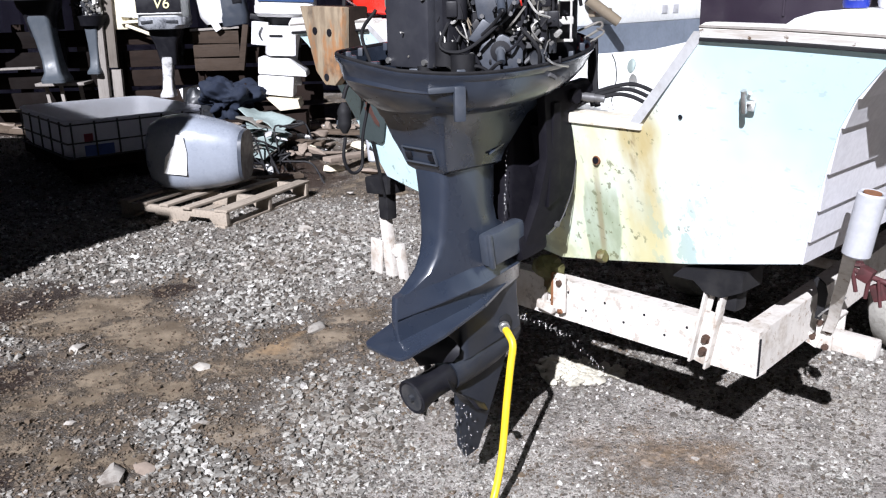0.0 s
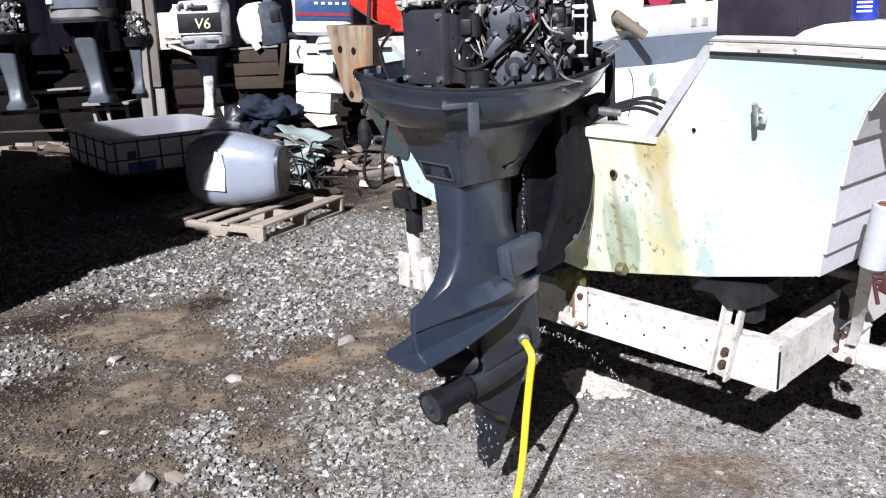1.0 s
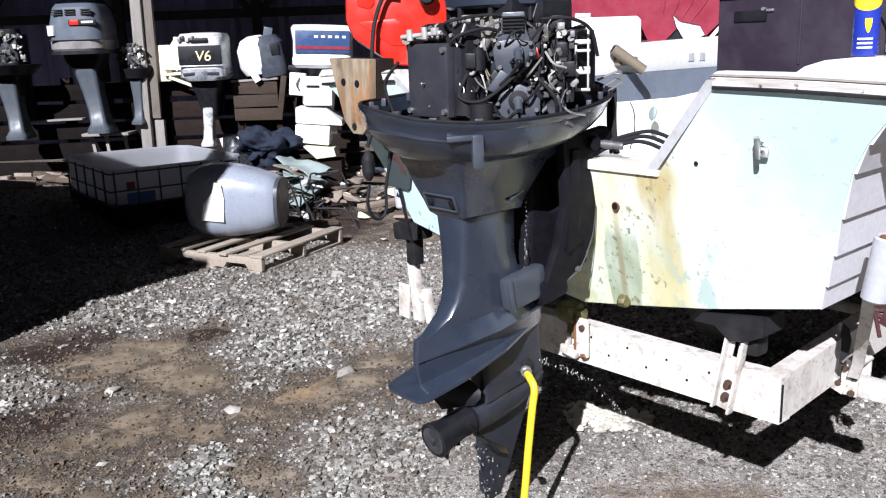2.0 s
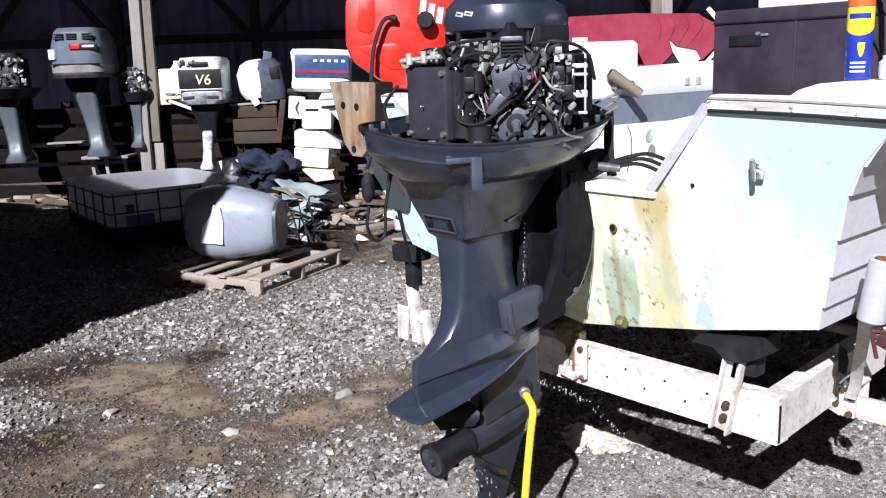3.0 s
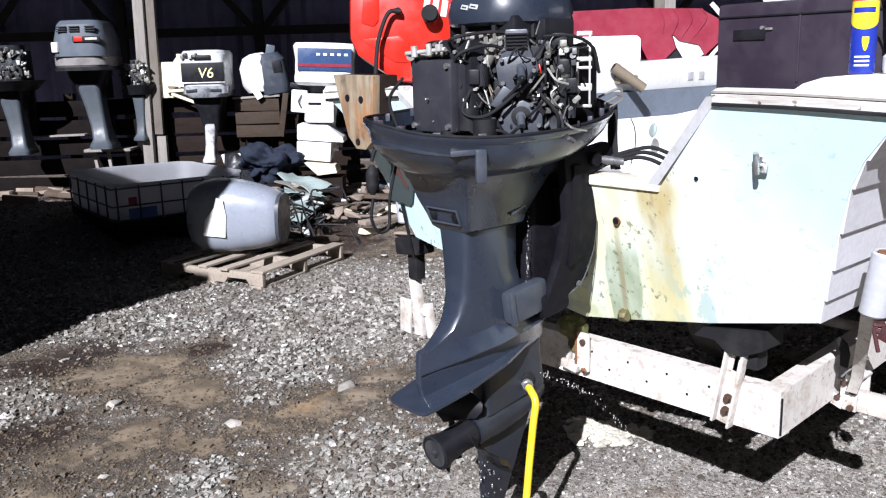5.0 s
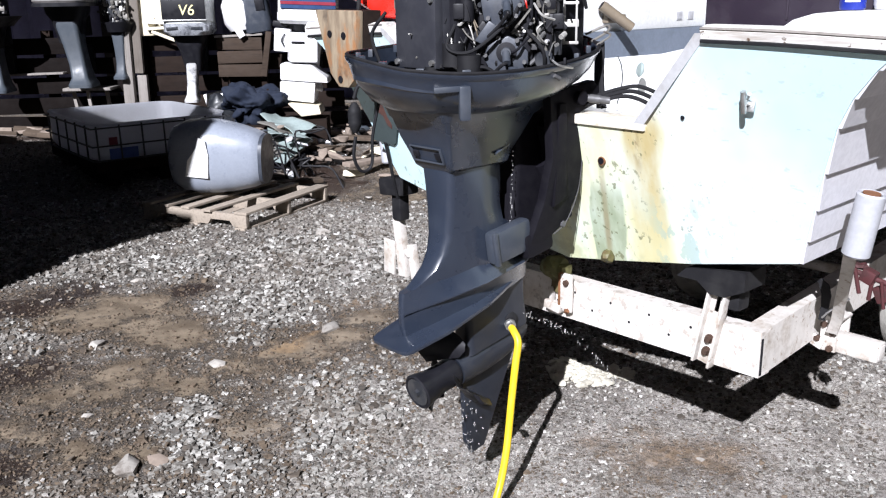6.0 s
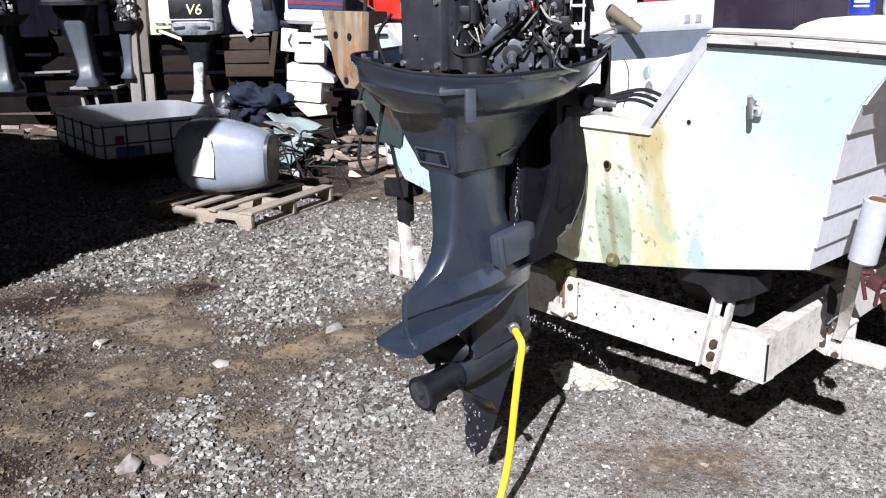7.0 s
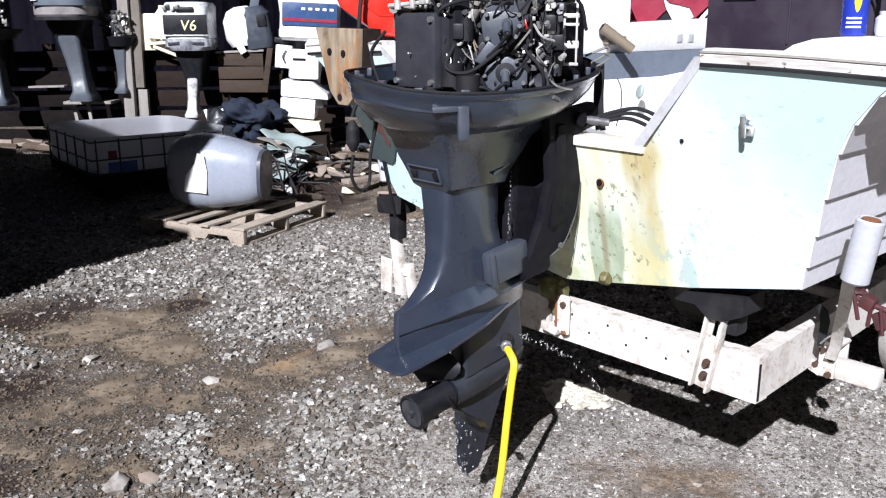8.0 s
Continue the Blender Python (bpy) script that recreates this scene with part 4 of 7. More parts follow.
    for i in range(60):
        u = spark.uniform(-0.02, 0.26)
        c = Vector((u, -0.60 + u + spark.uniform(-0.01, 0.02), spark.uniform(1.34, 1.60)))
        p("small_fitting", rod(c, c + Vector((0.004, -0.012, spark.uniform(-0.006, 0.006))), spark.uniform(0.002, 0.005), n=8), spark.choice((ALLOY, STEEL, SILVER, GREY_ALLOY, GREY_ALLOY, BOLT)))
    # port side pipe stack
    p("fuel_rail", merge(rod((-0.09, -0.61, 1.56), (0.01, -0.545, 1.565), 0.009), rod((-0.105, -0.605, 1.558), (-0.085, -0.625, 1.558), 0.012), box((-0.10, -0.58, 1.53), (0.04, 0.04, 0.05), 0.006)), GREY_ALLOY)
    fins = [box((0.03 + 0.022 * i, -0.50 + 0.022 * i, 1.575), (0.012, 0.05, 0.075), 0.004, (0, 0, 40)) for i in range(5)]
    p("regulator", merge(*fins, box((0.06, -0.44, 1.58), (0.14, 0.04, 0.06), 0.004, (0, 0, 40))), CASTING, label="finned grey regulator")
    # relays, pumps and brackets
    for c in ((0.098, -0.555, 1.5), (0.24, -0.36, 1.52), (0.25, -0.34, 1.47)):
        p("relay", box(c, (0.03, 0.03, 0.04), 0.005, (0, 0, 38)), BLACK)
    p("starter_solenoid", merge(rod((0.09, -0.57, 1.36), (0.09, -0.57, 1.42), 0.03), rod((0.14, -0.56, 1.33), (0.14, -0.56, 1.39), 0.032), rod((0.05, -0.61, 1.33), (0.05, -0.61, 1.36), 0.02)), RUBBER)
    p("oil_pump", merge(rod((0.17, -0.33, 1.36), (0.24, -0.38, 1.37), 0.026), rod((0.2, -0.30, 1.38), (0.2, -0.30, 1.44), 0.022)), CASTING)
    # ladder-like alloy bracket on the starboard side
    fr = [box((0.207, -0.268, 1.508), (0.006, 0.010, 0.205), 0.002, (0, 0, 40)), box((0.231, -0.245, 1.508), (0.006, 0.010, 0.205), 0.002, (0, 0, 40))]
    fr += [box((0.220, -0.255, z), (0.042, 0.008, h), 0.002, (0, 0, 43)) for z, h in ((1.410, 0.008), (1.462, 0.02), (1.515, 0.008), (1.538, 0.012), (1.575, 0.01), (1.607, 0.012))]
    p("side_bracket", merge(*fr), ALLOY, label="pale alloy bracket frame")
    p("throttle_linkage", merge(rod((0.2, -0.32, 1.56), (0.24, -0.27, 1.58), 0.008), rod((0.19, -0.36, 1.55), (0.2, -0.34, 1.40), 0.005)), CASTING)
    p("intake_box", box((0.03, -0.2, 1.46), (0.3, 0.12, 0.24), 0.03), BLACK)
    # pale castings between the electrics cover and the heads
    p("cover_bracket", merge(box((0.066, -0.572, 1.47), (0.012, 0.006, 0.15), 0.002, (0, 0, 40)), box((0.072, -0.566, 1.40), (0.02, 0.008, 0.03), 0.003, (0, 0, 40))), ALLOY, label="dirty alloy bracket strip")
    p("crankcase_top", box((0.085, -0.50, 1.58), (0.11, 0.03, 0.075), 0.006, (0, 0, 45)), GREY_ALLOY, label="corroded crankcase casting")
    for i in range(5):
        x = 0.05 + 0.017 * i
        p("casting_rib", merge(rod((x, -0.615 + x, 1.55), (x, -0.618 + x, 1.612), 0.0042, 0.0055, 8), box((x, -0.612 + x, 1.585), (0.006, 0.012, 0.04), 0.002, (0, 0, 45))), GREY_ALLOY)
    p("linkage_bar", merge(rod((-0.095, -0.632, 1.566), (0.035, -0.60, 1.574), 0.006, n=10), rod((-0.06, -0.63, 1.556), (-0.06, -0.632, 1.585), 0.009, n=10), rod((-0.01, -0.62, 1.56), (-0.01, -0.622, 1.59), 0.008, n=10), box((0.02, -0.61, 1.578), (0.02, 0.014, 0.02), 0.003)), ALLOY, label="dull alloy linkage bar")
    p("vapour_separator", merge(rod((0.105, -0.535, 1.475), (0.105, -0.535, 1.525), 0.02, n=16), rod((0.105, -0.535, 1.525), (0.105, -0.535, 1.533), 0.014, n=16)), BLACK, label="black canister")
    p("drain_pipe", tube([(0.075, -0.585, 1.40), (0.10, -0.58, 1.365), (0.125, -0.55, 1.345), (0.15, -0.52, 1.335), (0.18, -0.49, 1.345)], 0.006), ALLOY, label="pale fuel pipe")
    p("warm_wire", tube([(0.215, -0.43, 1.528), (0.219, -0.43, 1.515), (0.217, -0.425, 1.505)], 0.0022, 6), RED, label="red wire end")
    tangle = random.Random(17)
    for i in range(14):
        x, z = tangle.uniform(0.06, 0.13), tangle.uniform(1.38, 1.56)
        pts = [Vector((x, -0.645 + x, z))]
        for k in range(3):
            pts.append(pts[-1] + Vector((tangle.uniform(-0.012, 0.02), tangle.uniform(-0.006, 0.012), tangle.uniform(-0.05, 0.01))))
        p("thin_wire", tube(pts, tangle.choice((0.0014, 0.0018, 0.0024)), 5, 4), tangle.choice((ALLOY, TAN, STEEL, GREY_ALLOY, RUBBER)))
    # hoses and loose wires
    rng = random.Random(5)
    spots = [((0.02, -0.56, 1.57), (0.06, -0.6, 1.6), (0.12, -0.5, 1.615), (0.16, -0.42, 1.6)), ((0.09, -0.56, 1.47), (0.1, -0.6, 1.41), (0.15, -0.56, 1.4), (0.2, -0.48, 1.47), (0.21, -0.44, 1.52)),
             ((0.06, -0.6, 1.52), (0.09, -0.6, 1.56), (0.13, -0.53, 1.58), (0.15, -0.46, 1.56)), ((0.2, -0.4, 1.6), (0.24, -0.33, 1.6), (0.26, -0.27, 1.57), (0.26, -0.24, 1.5)),
             ((-0.13, -0.62, 1.5), (-0.17, -0.64, 1.44), (-0.15, -0.63, 1.36)), ((0.21, -0.42, 1.45), (0.25, -0.4, 1.4), (0.24, -0.38, 1.34)), ((0.12, -0.58, 1.34), (0.17, -0.54, 1.36), (0.2, -0.5, 1.33)),
             ((0.22, -0.36, 1.56), (0.25, -0.34, 1.5), (0.22, -0.36, 1.44), (0.23, -0.38, 1.37))]
    for pts in spots:
        p("hose", tube(pts, 0.0048), RUBBER)
    for i in range(48):
        a = Vector((rng.uniform(0.02, 0.24), 0, rng.uniform(1.33, 1.6)))
        a.y = -0.60 + a.x + rng.uniform(-0.03, 0.02)
        b = a + Vector((rng.uniform(-0.05, 0.06), rng.uniform(-0.02, 0.05), rng.uniform(-0.09, 0.07)))
        mid = (a + b) / 2 + Vector((0.02, -0.03, rng.uniform(-0.02, 0.02)))
        p("wire", tube([a, mid, b], rng.choice((0.0015, 0.002, 0.003, 0.004)), 5, 4), rng.choice((RUBBER, RUBBER, BLACK, STEEL, ALLOY, GREY_ALLOY)))
    for i in range(110):
        x = rng.uniform(0.075, 0.27)
        c = Vector((x, -0.585 + x * 0.95 + rng.uniform(-0.015, 0.03), rng.uniform(1.32, 1.6)))
        if rng.random() < 0.5:
            bm = rod(c, c + Vector((rng.uniform(-0.02, 0.03), -0.02, rng.uniform(-0.02, 0.02))), rng.uniform(0.003, 0.009), n=8)
        else:
            bm = box(c, [rng.uniform(0.006, 0.022) for _ in range(3)], 0.002, (rng.uniform(-20, 20), 0, 40))
        p("fitting", bm, rng.choice((ALLOY, STEEL, GREY_ALLOY, BLACK, CASTING, BOLT, GREY_ALLOY)))


outboard()


def flush_hose():
    pts = [(0.062, -0.326, 0.556), (0.092, -0.342, 0.552), (0.118, -0.35, 0.525), (0.123, -0.366, 0.46), (0.13, -0.39, 0.35), (0.148, -0.43, 0.2), (0.16, -0.475, 0.09), (0.18, -0.54, 0.03), (0.21, -0.68, 0.016), (0.3, -1.2, 0.015), (0.5, -2.3, 0.015), (1.5, -3.4, 0.015)]
    h = thing("garden_hose", BOAT @ Matrix.Translation((0.13, -0.4, 0)), "bright yellow garden hose clamped to the gearcase", "hose")
    sh = (0.13, -0.4, 0)
    part("hose", tube(pts, 0.0115, 12, 8), YELLOW, h, shift=sh)
    part("coupling", merge(rod((0.042, -0.312, 0.559), (0.074, -0.333, 0.555), 0.0135), rod((0.05, -0.317, 0.558), (0.059, -0.323, 0.557), 0.018, n=8)), STEEL, h, "brass and steel hose coupling", sh)
    part("rubber_cup", rod((0.028, -0.302, 0.561), (0.046, -0.315, 0.559), 0.032, 0.022), RUBBER, h, "black rubber flushing cup", sh)


flush_hose()

# ---- the near boat ----
HALF = [(0.0, 0.695), (0.184, 0.726), (0.493, 0.785), (0.82, 0.862)]
EDGE = [(0.845, 0.93), (0.875, 1.02), (0.905, 1.12), (0.945, 1.235), (0.985, 1.305), (1.04, 1.37), (1.09, 1.415)]
WELL = [(0.64, 1.433), (0.41, 1.18)]


ALUMINIUM = worn("dull_aluminium_trim", (0.66, 0.67, 0.69), (0.36, 0.33, 0.30), 0.5, 0.1, scale=14, amount=0.5)


def boat():
    base = (0, 1.5, 0.7)
    b = thing("motorboat", BOAT @ Matrix.Translation(base), "old pale aqua fibreglass motorboat with rust-stained transom on a trailer", "boat")

    def p(name, bm, mat, parent=None, label=""):
        return part(name, bm, mat, parent or b, label, base)

    right = HALF + EDGE + [(1.09, 1.44)] + WELL
    outline = right + [(-x, z) for x, z in reversed(right) if x > 0]
    front = [Vector((x, transom_y(z), z)) for x, z in outline]
    back = [Vector((x, transom_y(z) + 0.05, z)) for x, z in outline]
    p("transom", loft([front, back]), GELCOAT, label="pale aqua transom with yellow-green stains and rust run")
    # lapped side planks and bottom, running to the bow
    def station(pts, y):
        f = max(0.02, 1 - (max(0.0, y - 1.6) / 3.2) ** 2.2)
        return [Vector((x * (0.05 + 0.95 * f), y + (transom_y(z) if y < 0.1 else 0), z + 0.05 * y * 0.5 + (0.25 * (1 - f) if z < 1.0 else 0.05 * (1 - f)))) for x, z in pts]

    ys = [0.004, 0.5, 1.0, 1.5, 2.0, 2.5, 3.0, 3.5, 4.0, 4.4, 4.7]
    for sx in (1, -1):
        lap = []
        for (x0, z0), (x1, z1) in zip([HALF[-1]] + EDGE, EDGE):
            lap += [(sx * (x0 + 0.010), z0), (sx * (x1 + 0.002), z1)]
        rows_ = [station(lap, y) for y in ys]
        rows_ = [r + [q - Vector((sx * 0.03, 0, 0)) for q in reversed(r)] for r in rows_]
        p("hull_side", loft(rows_), SIDE_WHITE, label="chalky white lapped hull side")
        rows_ = [station([(sx * x, z) for x, z in HALF], y) for y in ys]
        rows_ = [r + [q + Vector((0, 0, 0.03)) for q in reversed(r)] for r in rows_]
        p("hull_bottom", loft(rows_), BOTTOM, label="dark hull bottom")
        # rub rail and cap along the transom corner
        cap = [(sx * 0.63, transom_y(1.44) + 0.002, 1.447), (sx * 0.85, transom_y(1.44) + 0.002, 1.442), (sx * 1.10, transom_y(1.43) + 0.002, 1.43)]
        line = glide(cap, 5)
        sec = [(0.0, -0.02), (-0.006, 0.0), (-0.002, 0.008), (0.02, 0.014), (0.06, 0.014), (0.06, -0.018)]
        p("transom_cap", loft([[q + Vector((0, u, w)) for u, w in sec] for q in line]), CAP, label="chalky white transom cap")
        p("rub_strip", loft([[q + Vector((0, u - 0.014, w - 0.018)) for u, w in ((0.015, -0.011), (0.010, -0.009), (0.010, -0.004), (0.016, 0.0), (0.03, 0.0), (0.03, -0.011))] for q in line]), RUBBER, label="perished dark rubbing strip")
        p("cap_bead", loft([[q + Vector((0, u - 0.012, w + 0.004)) for u, w in ((0.008, -0.004), (0.003, 0.0), (0.008, 0.005), (0.016, 0.004), (0.016, -0.004))] for q in line]), POST, label="weathered trim bead")
        gun = [Vector((sx * 1.095 * (0.05 + 0.95 * max(0.02, 1 - (max(0.0, y - 1.6) / 3.2) ** 2.2)), y - 0.26 * (y < 0.1), 1.43 + 0.03 * y)) for y in ys]
        p("gunwale", loft([[q + Vector((sx * u, 0, w)) for u, w in ((-0.2, 0.0), (-0.2, 0.02), (0.0, 0.03), (0.025, 0.01), (0.02, -0.035), (-0.02, -0.03))] for q in gun]), WHITE_GEL, label="white gunwale")
        # edge of the motor well: sloping side trim
        side = [Vector((sx * 0.645, transom_y(1.43) - 0.006, 1.437)), Vector((sx * 0.405, transom_y(1.18) - 0.006, 1.187))]
        p("well_trim", loft([[q + Vector((sx * u, w, 0.004)) for u, w in ((-0.03, 0), (0.005, 0), (0.005, 0.07), (-0.03, 0.07))] for q in side]), ALUMINIUM, label="dull aluminium edging of the well")
        quad = [Vector((sx * 0.63, -0.20, 1.42)), Vector((sx * 0.41, -0.12, 1.18)), Vector((sx * 0.41, 0.5, 1.2)), Vector((sx * 0.63, 0.5, 1.44))]
        p("well_side", loft([quad, [q + Vector((sx * 0.03, 0, -0.02)) for q in quad]]), WHITE_GEL, label="white side of the motor well")
    lip = merge(box((0, transom_y(1.18) + 0.035, 1.19), (0.83, 0.085, 0.03), 0.006, (0, 0, 0)))
    p("well_lip", lip, LIP, label="cream timber lip across the motor well")
    p("well_floor", box((0, 0.2, 1.13), (0.84, 0.62, 0.03)), WHITE_GEL)
    p("well_front", prism([(-0.63, 1.1), (0.63, 1.1), (0.63, 1.43), (0.3, 1.40), (0.0, 1.335), (-0.26, 1.31), (-0.63, 1.31)], "y", 0.48, 0.51), WHITE_GEL)
    p("cockpit_floor", box((0, 1.9, 0.86), (1.3, 2.7, 0.03)), WHITE_GEL)
    p("side_deck", merge(box((-0.98, 1.7, 1.435), (0.22, 2.6, 0.13), 0.012)), WHITE_GEL, label="white port side deck")
    for sx in (-1, 1):
        p("cockpit_side", box((sx * 0.862, 1.7, 1.11), (0.03, 2.5, 0.52)), LINER, label="blue-grey cockpit side")
    rh = p("rod_holder", rod((-0.845, 1.19, 1.492), (-0.75, 1.30, 1.388), 0.026, 0.024, 18), TAN, label="tan plastic rod holder")
    p("rod_holder_bore", rod((-0.847, 1.188, 1.494), (-0.83, 1.207, 1.476), 0.02, 0.02, 18), BLACK, rh)
    p("rod_holder_foot", box((-0.86, 1.30, 1.43), (0.05, 0.14, 0.04), 0.01), TAN, rh)
    for y in (1.85, 1.95):
        p("fitting_plate", box((-0.868, y, 1.43), (0.006, 0.05, 0.04), 0.002), SILVER)
    p("bilge_float", turned(lathe([(0.003, -0.009), (0.021, -0.006), (0.026, 0.0), (0.021, 0.006), (0.003, 0.009)], 24), pose(-0.028, 0.40, 1.285, 80, 0, -30)), SHEET_GREEN, label="round pale green float")
    p("aft_deck", merge(box((0.86, 0.5, 1.413), (0.46, 1.4, 0.025), 0.006), box((-0.86, 0.1, 1.44), (0.46, 0.6, 0.025), 0.006)), WHITE_GEL, label="white aft deck")
    # raised moulding on the starboard quarter
    hump = [(0.795, 1.42), (0.815, 1.452), (0.845, 1.472), (0.89, 1.485), (0.95, 1.490), (1.13, 1.492), (1.15, 1.48), (1.15, 1.42)]
    p("deck_moulding", prism(hump, "y", -0.24, 0.02, 0.006), WHITE_GEL, label="raised white deck moulding")
    # fittings on the transom
    hz = 1.068
    p("drain_tube", rod((0.238, transom_y(hz) - 0.006, hz), (0.238, transom_y(hz) + 0.02, hz), 0.013), RUST, label="corroded drain fitting")
    p("drain_hole", rod((0.238, transom_y(hz) - 0.008, hz), (0.238, transom_y(hz) + 0.01, hz), 0.010), BLACK)
    p("drain_plug", merge(lump((0.187, transom_y(0.745) - 0.014, 0.745), (0.028, 0.02, 0.024), 3, 0.2), rod((0.187, transom_y(0.745) - 0.03, 0.742), (0.187, transom_y(0.745), 0.745), 0.014)), GREEN_SLIME, label="corroded green drain plug")
    zc = 1.277
    yc = transom_y(zc)
    cl = p("cleat", merge(rod((0.738, yc, zc), (0.738, yc - 0.03, zc + 0.004), 0.006), box((0.738, yc - 0.03, zc + 0.002), (0.012, 0.010, 0.05), 0.004, (12, 0, 0)), rod((0.738, yc - 0.012, zc + 0.012), (0.752, yc - 0.03, zc + 0.026), 0.004), rod((0.738, yc - 0.03, zc + 0.02), (0.738, yc - 0.036, zc + 0.032), 0.007)), STEEL, label="small metal tie-down eye")
    p("cleat_base", box((0.738, yc - 0.002, zc - 0.002), (0.03, 0.008, 0.036), 0.003, (-20, 0, 0)), STEEL, cl)
    # black tube that draws the shadow line of a hose or cable
    p("shadow_line", tube([(-0.822, -0.114, 1.007), (-0.847, -0.069, 0.887), (-0.873, -0.024, 0.765)], 0.007), RUBBER, label="thin black tube painted in for a shadow line down the transom")
    zd = 1.225
    p("plugged_hole", rod((0.541, transom_y(zd) - 0.002, zd), (0.541, transom_y(zd) + 0.01, zd), 0.006), BLACK)


boat()


def dark_locker():
    base = (0.7, 0.28, 1.426)
    k = thing("storage_locker", BOAT @ Matrix.Translation(base), "dark plum storage locker with recessed pull standing on the aft deck", "locker")
    part("body", box((0.72, 0.32, 1.5535), (0.72, 0.3, 0.254), 0.012), PLUM, k, shift=base)
    part("lid_seam", box((0.72, 0.168, 1.643), (0.715, 0.006, 0.004)), BLACK, k, shift=base)
    part("pull", box((0.465, 0.1675, 1.592), (0.10, 0.006, 0.03), 0.003), BLACK, k, "black recessed pull", base)
    part("latch", merge(box((0.525, 0.167, 1.606), (0.022, 0.006, 0.007), 0.002), rod((0.505, 0.162, 1.61), (0.505, 0.17, 1.61), 0.005)), STEEL, k, "small metal latch", base)
    part("panel_edge", box((0.615, 0.168, 1.55), (0.006, 0.006, 0.18), 0.002), PLUM, k, shift=base)
    part("cord", tube([(0.77, 0.163, 1.69), (0.775, 0.16, 1.66), (0.81, 0.16, 1.60), (0.84, 0.162, 1.56), (0.87, 0.16, 1.47)], 0.003), RUBBER, k, shift=base)


dark_locker()


def spray_can():
    base = Vector((0.955, -0.195, 1.492))
    c = thing("spray_can", BOAT @ Matrix.Translation(base), "blue and yellow aerosol can standing on the boat's quarter", "spray can")
    def slim(bm):
        return turned(bm, Matrix.Diagonal((0.79, 0.79, 1, 1)))

    part("body", slim(lathe([(0.031, 0.0), (0.034, 0.006), (0.034, 0.185), (0.028, 0.197), (0.026, 0.2)], 28)), BLUE, c)
    part("cap", slim(lathe([(0.027, 0.2), (0.027, 0.235), (0.022, 0.242)], 24)), CAN_RED, c, "red cap")

    def wrap(z0, z1, a0, a1, r=0.0346, curve=0.0):
        n = 14
        lo, hi = [], []
        for i in range(n + 1):
            t = i / n
            a = radians(a0 + (a1 - a0) * t)
            dip = curve * (1 - (2 * t - 1) ** 2)
            lo.append(Vector((r * math.cos(a), r * math.sin(a), z0 - dip)))
            hi.append(Vector((r * math.cos(a), r * math.sin(a), z1 + (curve if curve else 0) * 0)))
        return slim(loft([lo, hi], cap=False, closed=False))

    part("label_field", wrap(0.115, 0.152, -160, 28, curve=0.022), CAN_YELLOW, c, "yellow label shield")
    part("label_top", wrap(0.153, 0.184, -160, 28), CAN_RED, c, "red label band")
    part("label_mark", wrap(0.128, 0.139, -118, -20, 0.035), BLUE, c)
    part("label_spot", wrap(0.068, 0.078, -72, -42, 0.0347, 0.02), CAN_YELLOW, c)
    for z in (0.016, 0.025, 0.034):
        part("label_bar", wrap(z, z + 0.004, -100, -35, 0.0348), PAPER, c)


spray_can()


def deck_bits():
    # glassy knob and pale crates seen above the locker
    solo("glass_jar", lathe([(0.018, 0), (0.022, 0.01), (0.022, 0.035), (0.015, 0.042), (0.016, 0.05)], 18), worn("clear_grey_plastic", (0.6, 0.6, 0.62), (0.4, 0.4, 0.42), 0.15), "small clear plastic jar beside the aerosol can", "jar", BOAT @ pose(1.02, -0.19, 1.492))
    m = thing("white_crate", BOAT @ Matrix.Translation((0.62, 0.36, 1.681)), "white plastic crate on the dark locker", "crate")
    part("body", box((0, 0, 0.06), (0.36, 0.18, 0.12), 0.01), WHITE, m)
    part("rim", box((0, 0, 0.118), (0.38, 0.2, 0.014), 0.004), WHITE, m)
    solo("cable", tube([(0.78, 0.17, 1.695), (0.86, 0.12, 1.715), (0.96, -0.02, 1.70), (1.05, -0.16, 1.62), (1.12, -0.22, 1.5)], 0.006), RUBBER, "black cable draped from the locker to the quarter", "cable", BOAT)
    for k in range(3):
        e = 0.03 * k
        solo("steering_cable", tube([(0.17, -0.13 + e, 1.225 + 0.012 * k), (0.215, -0.10 + e, 1.24 + 0.013 * k), (0.26, -0.07 + e, 1.252 + 0.012 * k), (0.30, -0.055 + e, 1.247 + 0.010 * k), (0.345, -0.04 + e, 1.228 + 0.008 * k), (0.385, -0.02 + e, 1.21), (0.40, 0.06 + e, 1.17)], 0.0062), RUBBER, "black control cable looping into the motor well", "cable", BOAT, group="control cables")
    solo("steering_rod", merge(rod((0.15, -0.15, 1.25), (0.24, -0.10, 1.24), 0.011), rod((0.19, -0.13, 1.246), (0.215, -0.115, 1.243), 0.013)), BOLT, "short dull steering rod beside the clamp bracket", "rod", BOAT)
    for e in (0.0, 0.016):
        solo("fuel_line", tube([(0.13 + e, -0.03, 1.40), (0.14 + e, -0.04, 1.36), (0.148 + e, -0.05, 1.31), (0.16 + e, -0.06, 1.26), (0.17 + e, -0.06, 1.21)], 0.009), RUBBER, "black fuel line dropping into the motor well", "hose", BOAT, group="fuel lines")
    solo("loose_wire", tube([(0.20, -0.02, 1.36), (0.215, -0.02, 1.33), (0.218, -0.02, 1.28), (0.21, -0.03, 1.22)], 0.0018), CASTING, "thin grey wire hanging in the motor well", "wire", BOAT)


deck_bits()


